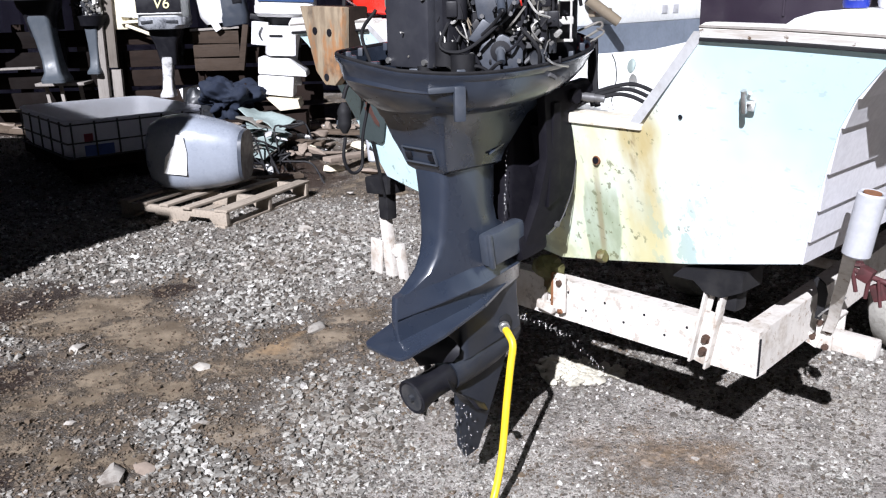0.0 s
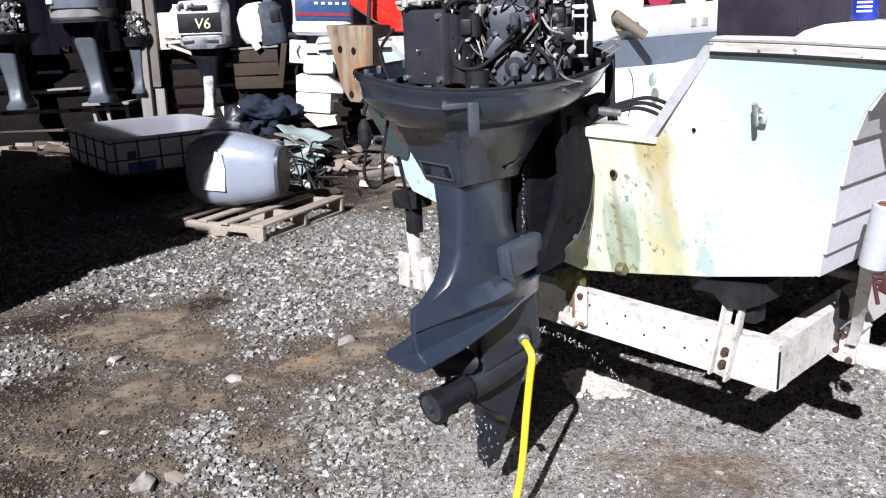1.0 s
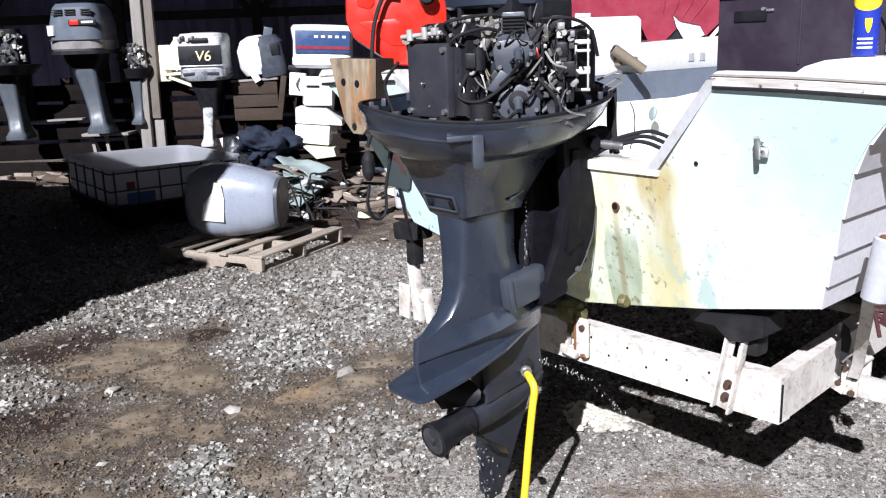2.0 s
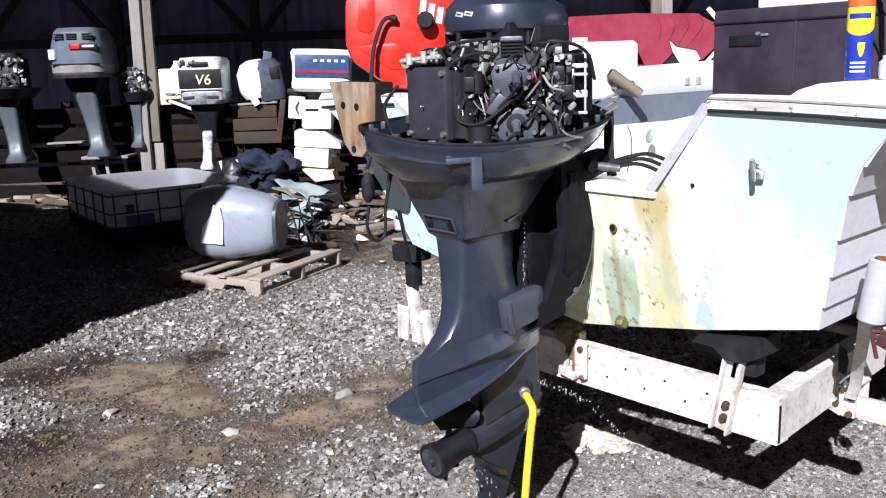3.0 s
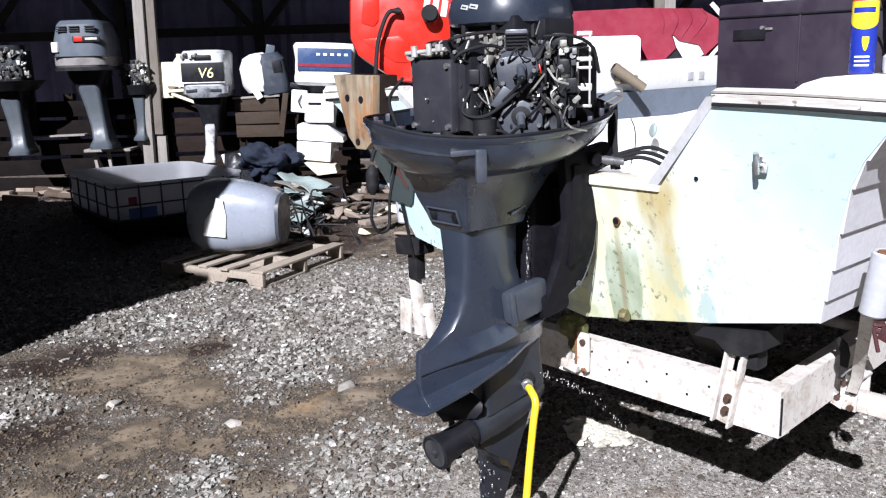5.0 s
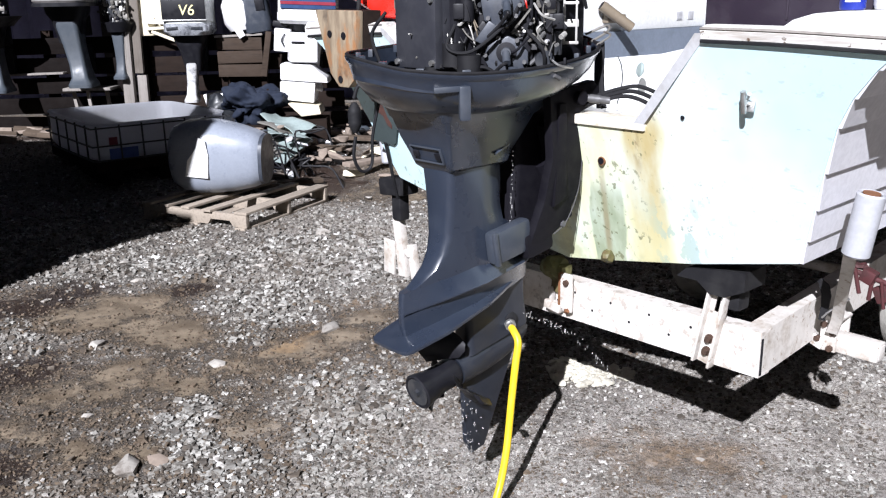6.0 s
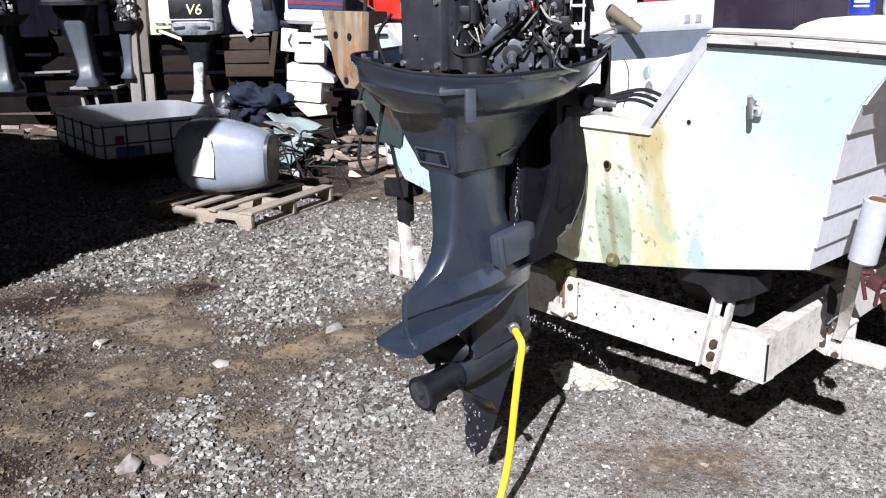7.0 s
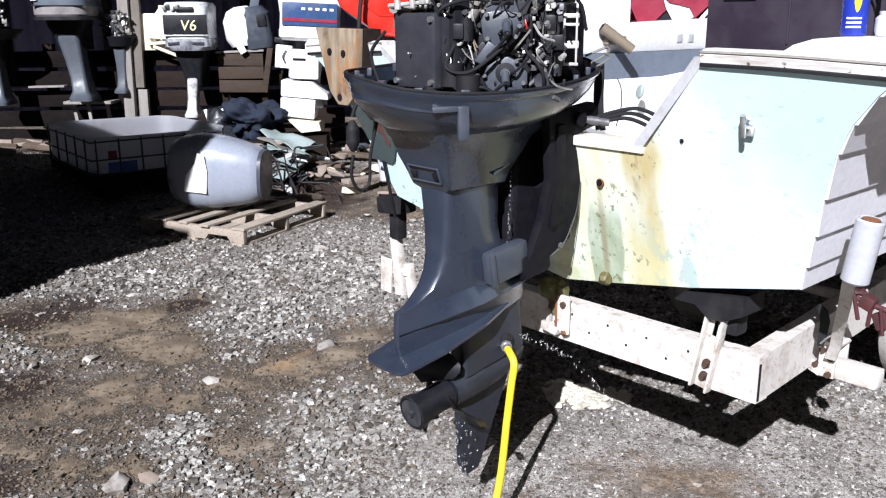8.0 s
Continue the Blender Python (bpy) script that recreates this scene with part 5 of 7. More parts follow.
# colour of the aqua hull in shadow
SHADOW_SHEET = worn("painted_transom_shadow", (0.062, 0.082, 0.084), (0.045, 0.058, 0.060), 0.7, scale=7, amount=0.5, shine=0.2)
RUST_DULL = worn("dull_red_rust", (0.085, 0.035, 0.026), (0.04, 0.02, 0.017), 0.9, scale=30, amount=0.8, depth=0.002)
RUST_AT = [(-0.785, 1.175), (-0.765, 1.178), (-0.758, 1.15), (-0.755, 1.115), (-0.742, 1.085), (-0.748, 1.07), (-0.768, 1.082), (-0.776, 1.118), (-0.798, 1.128), (-0.80, 1.14), (-0.782, 1.146)]


def kicker_pad():
    base = (-0.86, -0.30, 1.25)
    at = (base[0] + 0.045, base[1] + 0.04, base[2])
    k = thing("motor_bracket", BOAT @ Matrix.Translation(at), "rust-stained timber motor pad on the boat's port quarter", "motor bracket")
    poly = [(-0.99, 1.505), (-0.735, 1.50), (-0.755, 1.27), (-0.80, 1.235), (-0.86, 1.235), (-0.91, 1.28)]
    part("backing_block", prism(poly, "y", -0.325, -0.25, 0.006), PLANK, k, "dark brown backing block", base)
    def on_transom(bm):
        for v in bm.verts:
            v.co.y += transom_y(v.co.z)
        return bm

    low = [(-0.902, 1.01), (-0.78, 1.0), (-0.758, 1.012), (-0.70, 1.10), (-0.66, 1.25), (-0.775, 1.25), (-0.815, 1.15), (-0.862, 1.088)]
    # thin sheet in the shape of the motor's shadow, its shade put into the colour
    plate = part("transom_piece", on_transom(prism(low, "y", -0.010, -0.001, 0.002)), SHADOW_SHEET, k, "thin grey-green sheet painted in for the motor's shadow on the transom", at)
    part("rust_patch", on_transom(prism(RUST_AT, "y", -0.0125, -0.009)), RUST_DULL, plate, "flaking rust patch", at)
    part("pad", prism(poly, "y", -0.36, -0.328, 0.006), PAD, k, "thick timber pad streaked with rust", base)
    for x, z in ((-0.90, 1.42), (-0.815, 1.415), (-0.845, 1.262)):
        part("bolt_hole", rod((x, -0.363, z), (x, -0.34, z), 0.013), BLACK, k, shift=base)
    part("arm", merge(box((-0.85, -0.24, 1.33), (0.16, 0.09, 0.2), 0.01)), RUST, k, "rusty steel bracket", base)
    part("transom_piece", box((-0.62, transom_y(1.16) - 0.02, 1.16), (0.1, 0.012, 0.07), 0.003, (-20, 0, 0)), RUST, k, "rusty plate", base)


kicker_pad()


def fuel_tank():
    base = (-0.84, 0.0, 1.465)
    t = thing("fuel_tank", BOAT @ Matrix.Translation(base) @ pose(0, 0, 0, 0, 0, 50), "red plastic portable fuel tank standing on the port quarter", "fuel tank")
    prof = [(-0.245, 0.17), (-0.22, 0.105), (-0.08, 0.008), (0.0, 0.0), (0.19, 0.0), (0.215, 0.04), (0.205, 0.32), (0.16, 0.37), (-0.19, 0.375), (-0.238, 0.33)]
    part("body", prism(prof, "y", -0.125, 0.125, 0.028), RED, t)
    part("raised_panel", prism([(-0.185, 0.345), (-0.2, 0.22), (-0.15, 0.205), (-0.13, 0.23), (-0.125, 0.34)], "y", -0.131, -0.1, 0.012), RED, t)
    part("raised_rib", prism([(-0.205, 0.165), (-0.08, 0.075), (-0.02, 0.075), (-0.02, 0.15), (-0.06, 0.175)], "y", -0.131, -0.1, 0.012), RED, t)
    part("filler_cap", merge(rod((0.056, -0.175, 0.248), (0.056, -0.12, 0.248), 0.032), rod((0.056, -0.185, 0.248), (0.056, -0.17, 0.248), 0.026)), RUBBER, t, "black filler cap")
    for i in range(4):
        part("marking", box((0.047 + 0.031 * i, -0.124, 0.292 - 0.013 * i), (0.022, 0.006, 0.058), 0.001, (0, 10, 0)), PAPER, t, "white block marking")
    part("pickup", merge(rod((-0.06, -0.15, 0.262), (-0.06, -0.12, 0.262), 0.012), rod((-0.075, -0.15, 0.262), (-0.05, -0.15, 0.258), 0.01)), RUBBER, t, "black fuel pickup")
    part("hose", tube([(-0.065, -0.15, 0.262), (-0.09, -0.155, 0.258), (-0.112, -0.16, 0.225), (-0.138, -0.165, 0.145), (-0.15, -0.17, 0.04), (-0.155, -0.18, -0.03)], 0.008), RUBBER, t, "black fuel hose")


fuel_tank()


def primer_bulb():
    h = thing("fuel_hose", BOAT @ Matrix.Translation((-0.25, -0.62, 1.0)), "black fuel hose loop with primer bulb hanging below the cowl pan", "hose")
    sh = (-0.25, -0.62, 1.0)
    part("primer_bulb", turned(lathe([(0.007, -0.044), (0.012, -0.036), (0.018, -0.025), (0.020, -0.012), (0.0185, -0.006), (0.020, 0.0), (0.0185, 0.006), (0.020, 0.012), (0.018, 0.025), (0.012, 0.036), (0.007, 0.044)], 18), pose(-0.25, -0.655, 1.205)), RUBBER, h, "ribbed black rubber bulb", sh)
    part("hose", tube([(-0.25, -0.655, 1.15), (-0.253, -0.662, 1.09), (-0.25, -0.64, 1.045), (-0.245, -0.605, 1.06), (-0.24, -0.60, 1.15), (-0.22, -0.58, 1.27)], 0.005), RUBBER, h, shift=sh)
    part("upper_hose", tube([(-0.25, -0.655, 1.26), (-0.24, -0.64, 1.30), (-0.2, -0.6, 1.33)], 0.006), RUBBER, h, shift=sh)


primer_bulb()

MAROON_RUST = worn("red_rusty_paint", (0.065, 0.014, 0.016), (0.03, 0.014, 0.012), 0.75, scale=25, amount=0.8)

# ---- trailer ----
DUSTY_TYRE = worn("mud_caked_rubber", (0.40, 0.385, 0.35), (0.16, 0.15, 0.13), 0.9, scale=16, amount=0.8, depth=0.003)
BOLT_RUST = worn("dark_rusty_bolt", (0.085, 0.05, 0.035), (0.03, 0.02, 0.016), 0.7, 0.3, scale=30, amount=0.8)


def trailer():
    base = (0, 0.3, 0)
    t = thing("boat_trailer", BOAT @ Matrix.Translation(base), "chalky white-painted steel boat trailer with rust chips, under the boat", "trailer")

    def p(name, bm, mat, parent=None, label=""):
        return part(name, bm, mat, parent or t, label, base)

    def channel(p0, p1, w, h, inward):
        """A C-section from p0 to p1: web outside, two flanges."""
        a, b = Vector(p0), Vector(p1)
        way = (b - a).normalized()
        side = Vector((way.y, -way.x, 0)) * inward
        up = Vector((0, 0, 1))
        sec = [(0, -h / 2), (0, h / 2), (w, h / 2), (w, h / 2 - 0.008), (0.008, h / 2 - 0.008), (0.008, -h / 2 + 0.008), (w, -h / 2 + 0.008), (w, -h / 2)]
        return loft([[q + side * u + up * v for u, v in sec] for q in (a, b)])

    p("rear_crossmember", channel((-0.72, 0.02, 0.537), (0.70, 0.02, 0.551), 0.06, 0.136, -1), PEELING, label="white rear crossmember peppered with rust")
    for i in range(9):
        p("bolt_hole", rod((-0.05 + 0.075 * i, 0.019, 0.575 if i % 2 else 0.53), (-0.05 + 0.075 * i, 0.026, 0.575 if i % 2 else 0.53), 0.0045, n=10), BLACK)
    for sx in (1, -1):
        p("side_rail", channel((sx * 0.70, 0.022, 0.551), (sx * 0.62, 3.6, 0.80), 0.06, 0.136, -sx), GALV, label="white side rail")
        p("rail_slot", box((sx * 0.701, 0.028, 0.545), (0.004, 0.008, 0.11)), BLACK)
        # slotted bunk bracket
        lean = pose(sx * 0.551, 0.008, 0.612, 0, sx * 10, 0)
        br = [box((-0.026, 0, 0), (0.008, 0.032, 0.27), 0.002), box((0.026, 0, 0.01), (0.008, 0.032, 0.29), 0.002), box((0, 0.01, -0.05), (0.052, 0.006, 0.17), 0.002), box((0, 0.01, 0.12), (0.052, 0.006, 0.05), 0.002), box((-0.016, 0.01, 0.065), (0.018, 0.006, 0.08), 0.002), box((0.016, 0.01, 0.065), (0.018, 0.006, 0.08), 0.002)]
        bk = p("bunk_bracket", turned(merge(*br), lean), GALV, label="white slotted bunk bracket")
        for z in (-0.052, -0.093):
            p("bolt", turned(merge(rod((0.002, 0.008, z), (0.002, 0.002, z), 0.014, n=16), rod((0.002, 0.004, z), (0.002, -0.01, z), 0.010, n=6)), lean), BOLT_RUST, bk)
        p("bunk_roller", merge(loft([[Vector((sx * 0.565 + x, y, 0.735 + z)) for x, z in ((-0.13, 0.0), (-0.10, 0.03), (0.0, 0.045), (0.09, 0.055), (0.09, 0.0), (0.03, -0.03), (-0.02, -0.03), (-0.06, 0.0))] for y in (-0.01, 0.10)]), box((sx * 0.60, 0.05, 0.70), (0.05, 0.06, 0.08), 0.01)), RUBBER, label="black rubber keel pad")
        # axle stub bracket, guide post
        p("axle", merge(box((sx * 0.795, 0.40, 0.505), (0.165, 0.055, 0.056), 0.006), box((sx * 0.797, 0.40, 0.505), (0.166, 0.04, 0.04), 0.003)), GALV, label="white axle tube")
        clamp = p("axle_clamp", merge(box((sx * 0.735, 0.362, 0.535), (0.05, 0.012, 0.11), 0.003), box((sx * 0.735, 0.44, 0.535), (0.05, 0.012, 0.11), 0.003), box((sx * 0.735, 0.40, 0.588), (0.06, 0.09, 0.01), 0.003, (0, 12, 0)), box((sx * 0.70, 0.355, 0.505), (0.05, 0.01, 0.035), 0.003, (0, 20, 0))), GALV)
        for x, z in ((0.75, 0.545), (0.722, 0.565), (0.745, 0.492), (0.705, 0.515)):
            p("clamp_bolt", rod((sx * x, 0.345, z), (sx * x, 0.365, z), 0.010, n=6), BOLT_RUST, clamp)
        p("strap", loft([[Vector((sx * x + u, 0.285 + v, z)) for u, v in ((-w, 0), (w, 0), (w, 0.006), (-w, 0.006))] for x, z, w in ((0.695, 0.722, 0.008), (0.717, 0.726, 0.012), (0.738, 0.71, 0.015), (0.748, 0.68, 0.014), (0.747, 0.64, 0.011), (0.741, 0.60, 0.009))]), RUBBER, label="black rubber strap")
        p("strap_hook", merge(rod((sx * 0.745, 0.28, 0.61), (sx * 0.775, 0.29, 0.65), 0.003), rod((sx * 0.755, 0.28, 0.625), (sx * 0.81, 0.30, 0.68), 0.003)), STEEL)
        p("guide_bracket", loft([[Vector((sx * x + u, y + v, z)) for u, v in ((-0.016, 0), (0.016, 0), (0.016, 0.008), (-0.016, 0.008))] for x, y, z in ((0.755, 0.33, 0.55), (0.775, 0.31, 0.60), (0.80, 0.26, 0.67), (0.86, 0.14, 0.79), (0.925, 0.0, 0.905))]), GALV, label="white guide post bracket")
        lean = pose(sx * 0.94, -0.004, 0.899, 0, sx * 8, 0)
        post = p("guide_post", turned(lathe([(0.028, 0), (0.034, 0.006), (0.034, 0.160), (0.030, 0.165), (0.024, 0.162), (0.024, 0.14), (0.004, 0.138)], 28), lean), POST_PLASTIC, label="grey-white plastic guide post")
        p("post_core", turned(rod((0, 0, 0.13), (0, 0, 0.1655), 0.021), lean), RUST, post)
        p("rusty_fitting", merge(box((sx * 0.845, 0.33, 0.75), (0.04, 0.035, 0.04), 0.006, (0, 20, 0)), rod((sx * 0.80, 0.31, 0.765), (sx * 0.90, 0.35, 0.73), 0.008), rod((sx * 0.86, 0.32, 0.76), (sx * 0.85, 0.33, 0.68), 0.006), rod((sx * 0.88, 0.33, 0.74), (sx * 0.89, 0.34, 0.66), 0.005), rod((sx * 0.815, 0.30, 0.775), (sx * 0.83, 0.31, 0.70), 0.006), lump((sx * 0.815, 0.33, 0.775), (0.02, 0.02, 0.012), 3, 0.4), box((sx * 0.88, 0.35, 0.70), (0.04, 0.03, 0.05), 0.006, (0, -25, 0))), MAROON_RUST, label="rusty red fitting")
        wheel = p("wheel", turned(lathe([(0.16, -0.07), (0.26, -0.085), (0.285, -0.07), (0.297, -0.035), (0.30, 0.0), (0.297, 0.035), (0.285, 0.07), (0.26, 0.085), (0.16, 0.07)], 48), pose(sx * 0.515, 1.75, 0.30, 0, 90, 0)), DUSTY_TYRE, label="tyre caked with pale dried mud")
        p("rim", turned(lathe([(0.05, -0.075), (0.155, -0.06), (0.165, 0.0), (0.155, 0.06), (0.05, 0.05)], 30), pose(sx * 0.515, 1.75, 0.30, 0, 90, 0)), GALV, wheel)
    # port bunk seen past the motor leg
    p("bunk_upright", merge(box((-1.05, 0.06, 0.47), (0.07, 0.012, 0.15), 0.003, (0, 3, 0)), box((-1.0, 0.075, 0.53), (0.045, 0.012, 0.28), 0.003, (0, -7, 0)), box((-0.978, 0.085, 0.53), (0.008, 0.035, 0.28), 0.003, (0, -7, 0))), GALV, label="chalky white bunk upright")
    p("bunk_brace", merge(box((-0.935, 0.10, 0.46), (0.035, 0.03, 0.15), 0.003, (0, -10, 0)), rod((-0.955, 0.085, 0.5), (-0.94, 0.08, 0.5), 0.018)), GALV)
    p("bunk_pad", merge(box((-1.0, 0.08, 0.785), (0.15, 0.10, 0.075), 0.014, (0, -6, 0)), box((-0.99, 0.08, 0.70), (0.06, 0.05, 0.12), 0.008)), RUBBER, label="black bunk pad")
    # keel roller bracket at the middle
    kb = p("keel_bracket", merge(box((0.008, 0.002, 0.573), (0.04, 0.014, 0.135), 0.008), box((-0.014, 0.002, 0.575), (0.012, 0.018, 0.12), 0.004)), GALV, label="rusty white keel bracket")
    p("bolt", rod((0.008, -0.014, 0.61), (0.008, 0.0, 0.61), 0.011, n=8), BOLT_RUST, kb)
    p("rust_edge", merge(box((-0.022, 0.0, 0.575), (0.01, 0.02, 0.13), 0.004), lump((0.008, 0.0, 0.512), (0.02, 0.008, 0.01), 5, 0.4)), RUST, kb)
    p("keel_block", merge(lump((-0.07, 0.03, 0.64), (0.05, 0.045, 0.05), 8, 0.22, 3), box((-0.045, 0.03, 0.61), (0.045, 0.06, 0.1), 0.014, (0, 6, 0)), box((-0.095, 0.035, 0.645), (0.04, 0.05, 0.05), 0.012)), GREEN_SLIME, label="slimy rust-green keel block")
    p("keel_angle", merge(box((-0.05, 0.0, 0.515), (0.07, 0.03, 0.03), 0.004, (0, 8, 0)), box((-0.06, 0.0, 0.55), (0.012, 0.02, 0.06), 0.003)), GALV)
    p("tongue", channel((-0.03, 3.6, 0.80), (-0.02, 5.2, 0.55), 0.06, 0.12, 1), GALV)
    p("tongue_jack", rod((0.0, 5.1, 0.0), (0.0, 5.1, 0.7), 0.03), GALV)
    p("cross_tube", box((0, 2.12, 0.62), (1.3, 0.06, 0.06), 0.006), GALV)
    p("wheel_axle", rod((-0.46, 1.75, 0.30), (0.46, 1.75, 0.30), 0.025), GALV)
    p("front_bunk", merge(box((0.3, 2.2, 0.77), (0.12, 1.2, 0.1), 0.01, (3, 0, 0)), box((-0.3, 2.2, 0.77), (0.12, 1.2, 0.1), 0.01, (3, 0, 0))), RUBBER)


trailer()


# ---- water running from the motor ----
def water():
    rng = random.Random(21)
    n = Nodes("water")
    n.out.inputs["Transmission Weight"].default_value, n.out.inputs["IOR"].default_value = 0.9, 1.33
    drops = n.done(0.95, 0.05)

    def drop(c, r):
        bm = bmesh.new()
        bmesh.ops.create_icosphere(bm, subdivisions=1, radius=r)
        bm.transform(Matrix.Translation(c) @ Matrix.Diagonal((1, 1, rng.choice((1.0, 1.3, 1.8, 3.5)), 1)))
        return bm

    bits = [drop((0.075, -0.33 - 0.012 * k / 26 + rng.gauss(0, 0.002), 1.20 - 0.36 * k / 26), rng.uniform(0.0016, 0.003)) for k in range(27)]
    for k in range(90):
        t = rng.random() ** 0.8
        bits.append(drop((0.09 + 0.26 * t + rng.gauss(0, 0.005), -0.31 + 0.24 * t + rng.gauss(0, 0.005), 0.60 - 0.26 * t * t - 0.04 * t + rng.gauss(0, 0.006)), rng.uniform(0.001, 0.0026)))
    for k in range(120):
        bits.append(drop((0.02 + rng.gauss(0, 0.018), -0.48 + rng.gauss(0, 0.02), 0.34 - 0.32 * rng.random()), rng.uniform(0.001, 0.0032)))
    for k in range(40):
        bits.append(drop((rng.gauss(0, 0.02), -0.69 + rng.gauss(0, 0.015), 0.37 - 0.34 * rng.random()), rng.uniform(0.001, 0.0026)))
    solo("water_drops", merge(*bits), drops, "water drops dripping from the gearcase", "water", BOAT, kind="stuff")


water()

# ---- parked motors on the rack under the shed ----
def far_motor(x, y, top, low, foot, width, cowl_mat, band_mat, leg_mat, label, badge=None, turn=0, bare=False, thin=1.0, hang=0.26, lean=0.0, square=4.5, roll=0.0, top_in=1.0, group="motors on the rack"):
    """An outboard hung on the rack: cowl from low to top, leg down to foot; z heights in metres."""
    g = lift(y)
    o = thing("outboard_motor", pose(x, y, low, 0, roll, turn), label, "outboard motor", group)
    h, w = top - low, width / 2
    if not bare:
        d = w * 1.25
        rings = [oval(0, 0, w * 0.92, d * 0.92, 0.0, 28, 4), oval(0, 0, w, d, h * 0.08, 28, square), oval(0, 0, w * 1.0, d, h * 0.24, 28, square)]
        part("lower_band", loft(rings), band_mat, o)
        rings = [oval(0, 0, w * 0.98, d * 0.98, h * 0.245, 28, square), oval(0, 0, w * 0.97, d * 0.97, h * 0.6, 28, square), oval(0, 0, top_in * w * (0.86 + 0.02 * square), d * 0.93, h * 0.90, 28, square), oval(0, 0, top_in * w * (0.7 + 0.03 * square), d * 0.8, h * 0.98, 28, square), oval(0, 0, top_in * w * 0.5, d * 0.5, h, 28, 3)]
        cowl = part("cowl", loft(rings), cowl_mat, o)
        if badge:
            badge(o, cowl, w, d, h)
    else:
        rng = random.Random(3)
        part("block", merge(box((0, 0, h * 0.45), (w * 1.3, w * 1.2, h * 0.8), 0.02), rod((0, 0, h * 0.8), (0, 0, h), w * 0.6)), CASTING, o)
        for i in range(60):
            c = (rng.uniform(-w, w) * 0.9, -w * rng.uniform(0.55, 0.75), rng.uniform(0, h * 0.9))
            if i % 3:
                bm = box(c, [rng.uniform(0.012, 0.05) for _ in range(3)], 0.004, (rng.uniform(-30, 30), 0, rng.uniform(-30, 30)))
            else:
                bm = rod(c, (c[0] + rng.uniform(-0.06, 0.06), c[1] - 0.02, c[2] + rng.uniform(-0.05, 0.05)), rng.uniform(0.006, 0.016), n=8)
            part("fitting", bm, rng.choice((ALLOY, STEEL, BLACK, CASTING, GREY_ALLOY, BLACK, GREY_ALLOY)), o)
        part("tray", loft([oval(0, 0, w * 0.8, w, -0.1, 24), oval(0, 0, w * 1.15, w * 1.3, 0, 24), oval(0, 0, w * 1.1, w * 1.25, 0.0, 24)]), BLACK, o)
    lz = foot - low
    rings = [rect(w * 0.72, -w * 0.75, w * 0.6, 0.02, 0.4), rect(w * 0.66, -w * 0.7, w * 0.6, lz * 0.1, 0.4), rect(w * 0.55 * max(thin, 0.9), -w * 0.62, w * 0.5, lz * (hang * 0.5 + 0.05), 0.4), rect(w * 0.44 * max(thin, 0.8), -w * 0.3, w * 0.4, lz * (hang + 0.2), 0.4)]
    part("bracket", loft(rings), BLACK, o, "black swivel bracket")
    q = w * thin
    rings = []
    for f, hw, y0, y1 in ((hang - 0.06, 0.46, -0.66, 0.3), (0.5, 0.36, -0.62, 0.3), (0.72, 0.32, -0.64, 0.32), (0.88, 0.33, -0.78, 0.4), (0.94, 0.42, -0.98, 0.4), (0.96, 0.46, -1.05, 0.4), (1.0, 0.46, -1.05, 0.4)):
        rings.append([v + Vector((lean * (f - 0.2), 0, 0)) for v in rect(q * hw, q * y0, q * y1, lz * max(f, hang - 0.06 + 0.02 * len(rings)), 0.4)])
    part("leg", loft(rings), leg_mat, o)
    part("clamp", box((0, w * 0.75, lz * 0.25), (w * 1.0, 0.08, 0.22), 0.01), BLACK, o)
    part("mount_bar", merge(box((0, 9.62 - y, 1.0 - low), (w * 0.8, 0.12, 0.3), 0.01)), BLACK, o)
    return o


def grey_badge(o, cowl, w, d, h):
    part("seam", box((0, -d * 0.985, h * 0.255), (w * 1.75, 0.03, 0.010), 0.003), BLACK, cowl)
    part("lower_lip", loft([oval(0, 0, w * 1.03, d * 1.03, -0.015, 28, 4.5), oval(0, 0, w * 1.03, d * 1.03, 0.02, 28, 4.5)]), BLACK, cowl, "black lower lip")
    for i in range(3):
        for x in (-0.5, -0.05, 0.5):
            part("louvre", box((x * w, -d * 0.965, h * (0.76 + 0.045 * i)), (w * 0.36, 0.02, 0.012), 0.003), BLACK, cowl)
    part("badge_plate", box((w * 0.35, -d * 0.985, h * 0.60), (w * 0.95, 0.02, h * 0.12), 0.004), BLACK, cowl)
    part("red_badge", box((0.02, -d * 1.0, h * 0.60), (w * 0.3, 0.02, h * 0.10), 0.004), RED, cowl)
    part("badge_bar", box((w * 0.53, -d * 1.0, h * 0.60), (w * 0.42, 0.02, h * 0.045), 0.002), SILVER, cowl)
    part("sticker", box((-w * 0.80, -d * 0.90, h * 0.45), (w * 0.3, 0.03, h * 0.2), 0.004, (0, 0, -35)), PAPER, cowl, "white paper sticker")


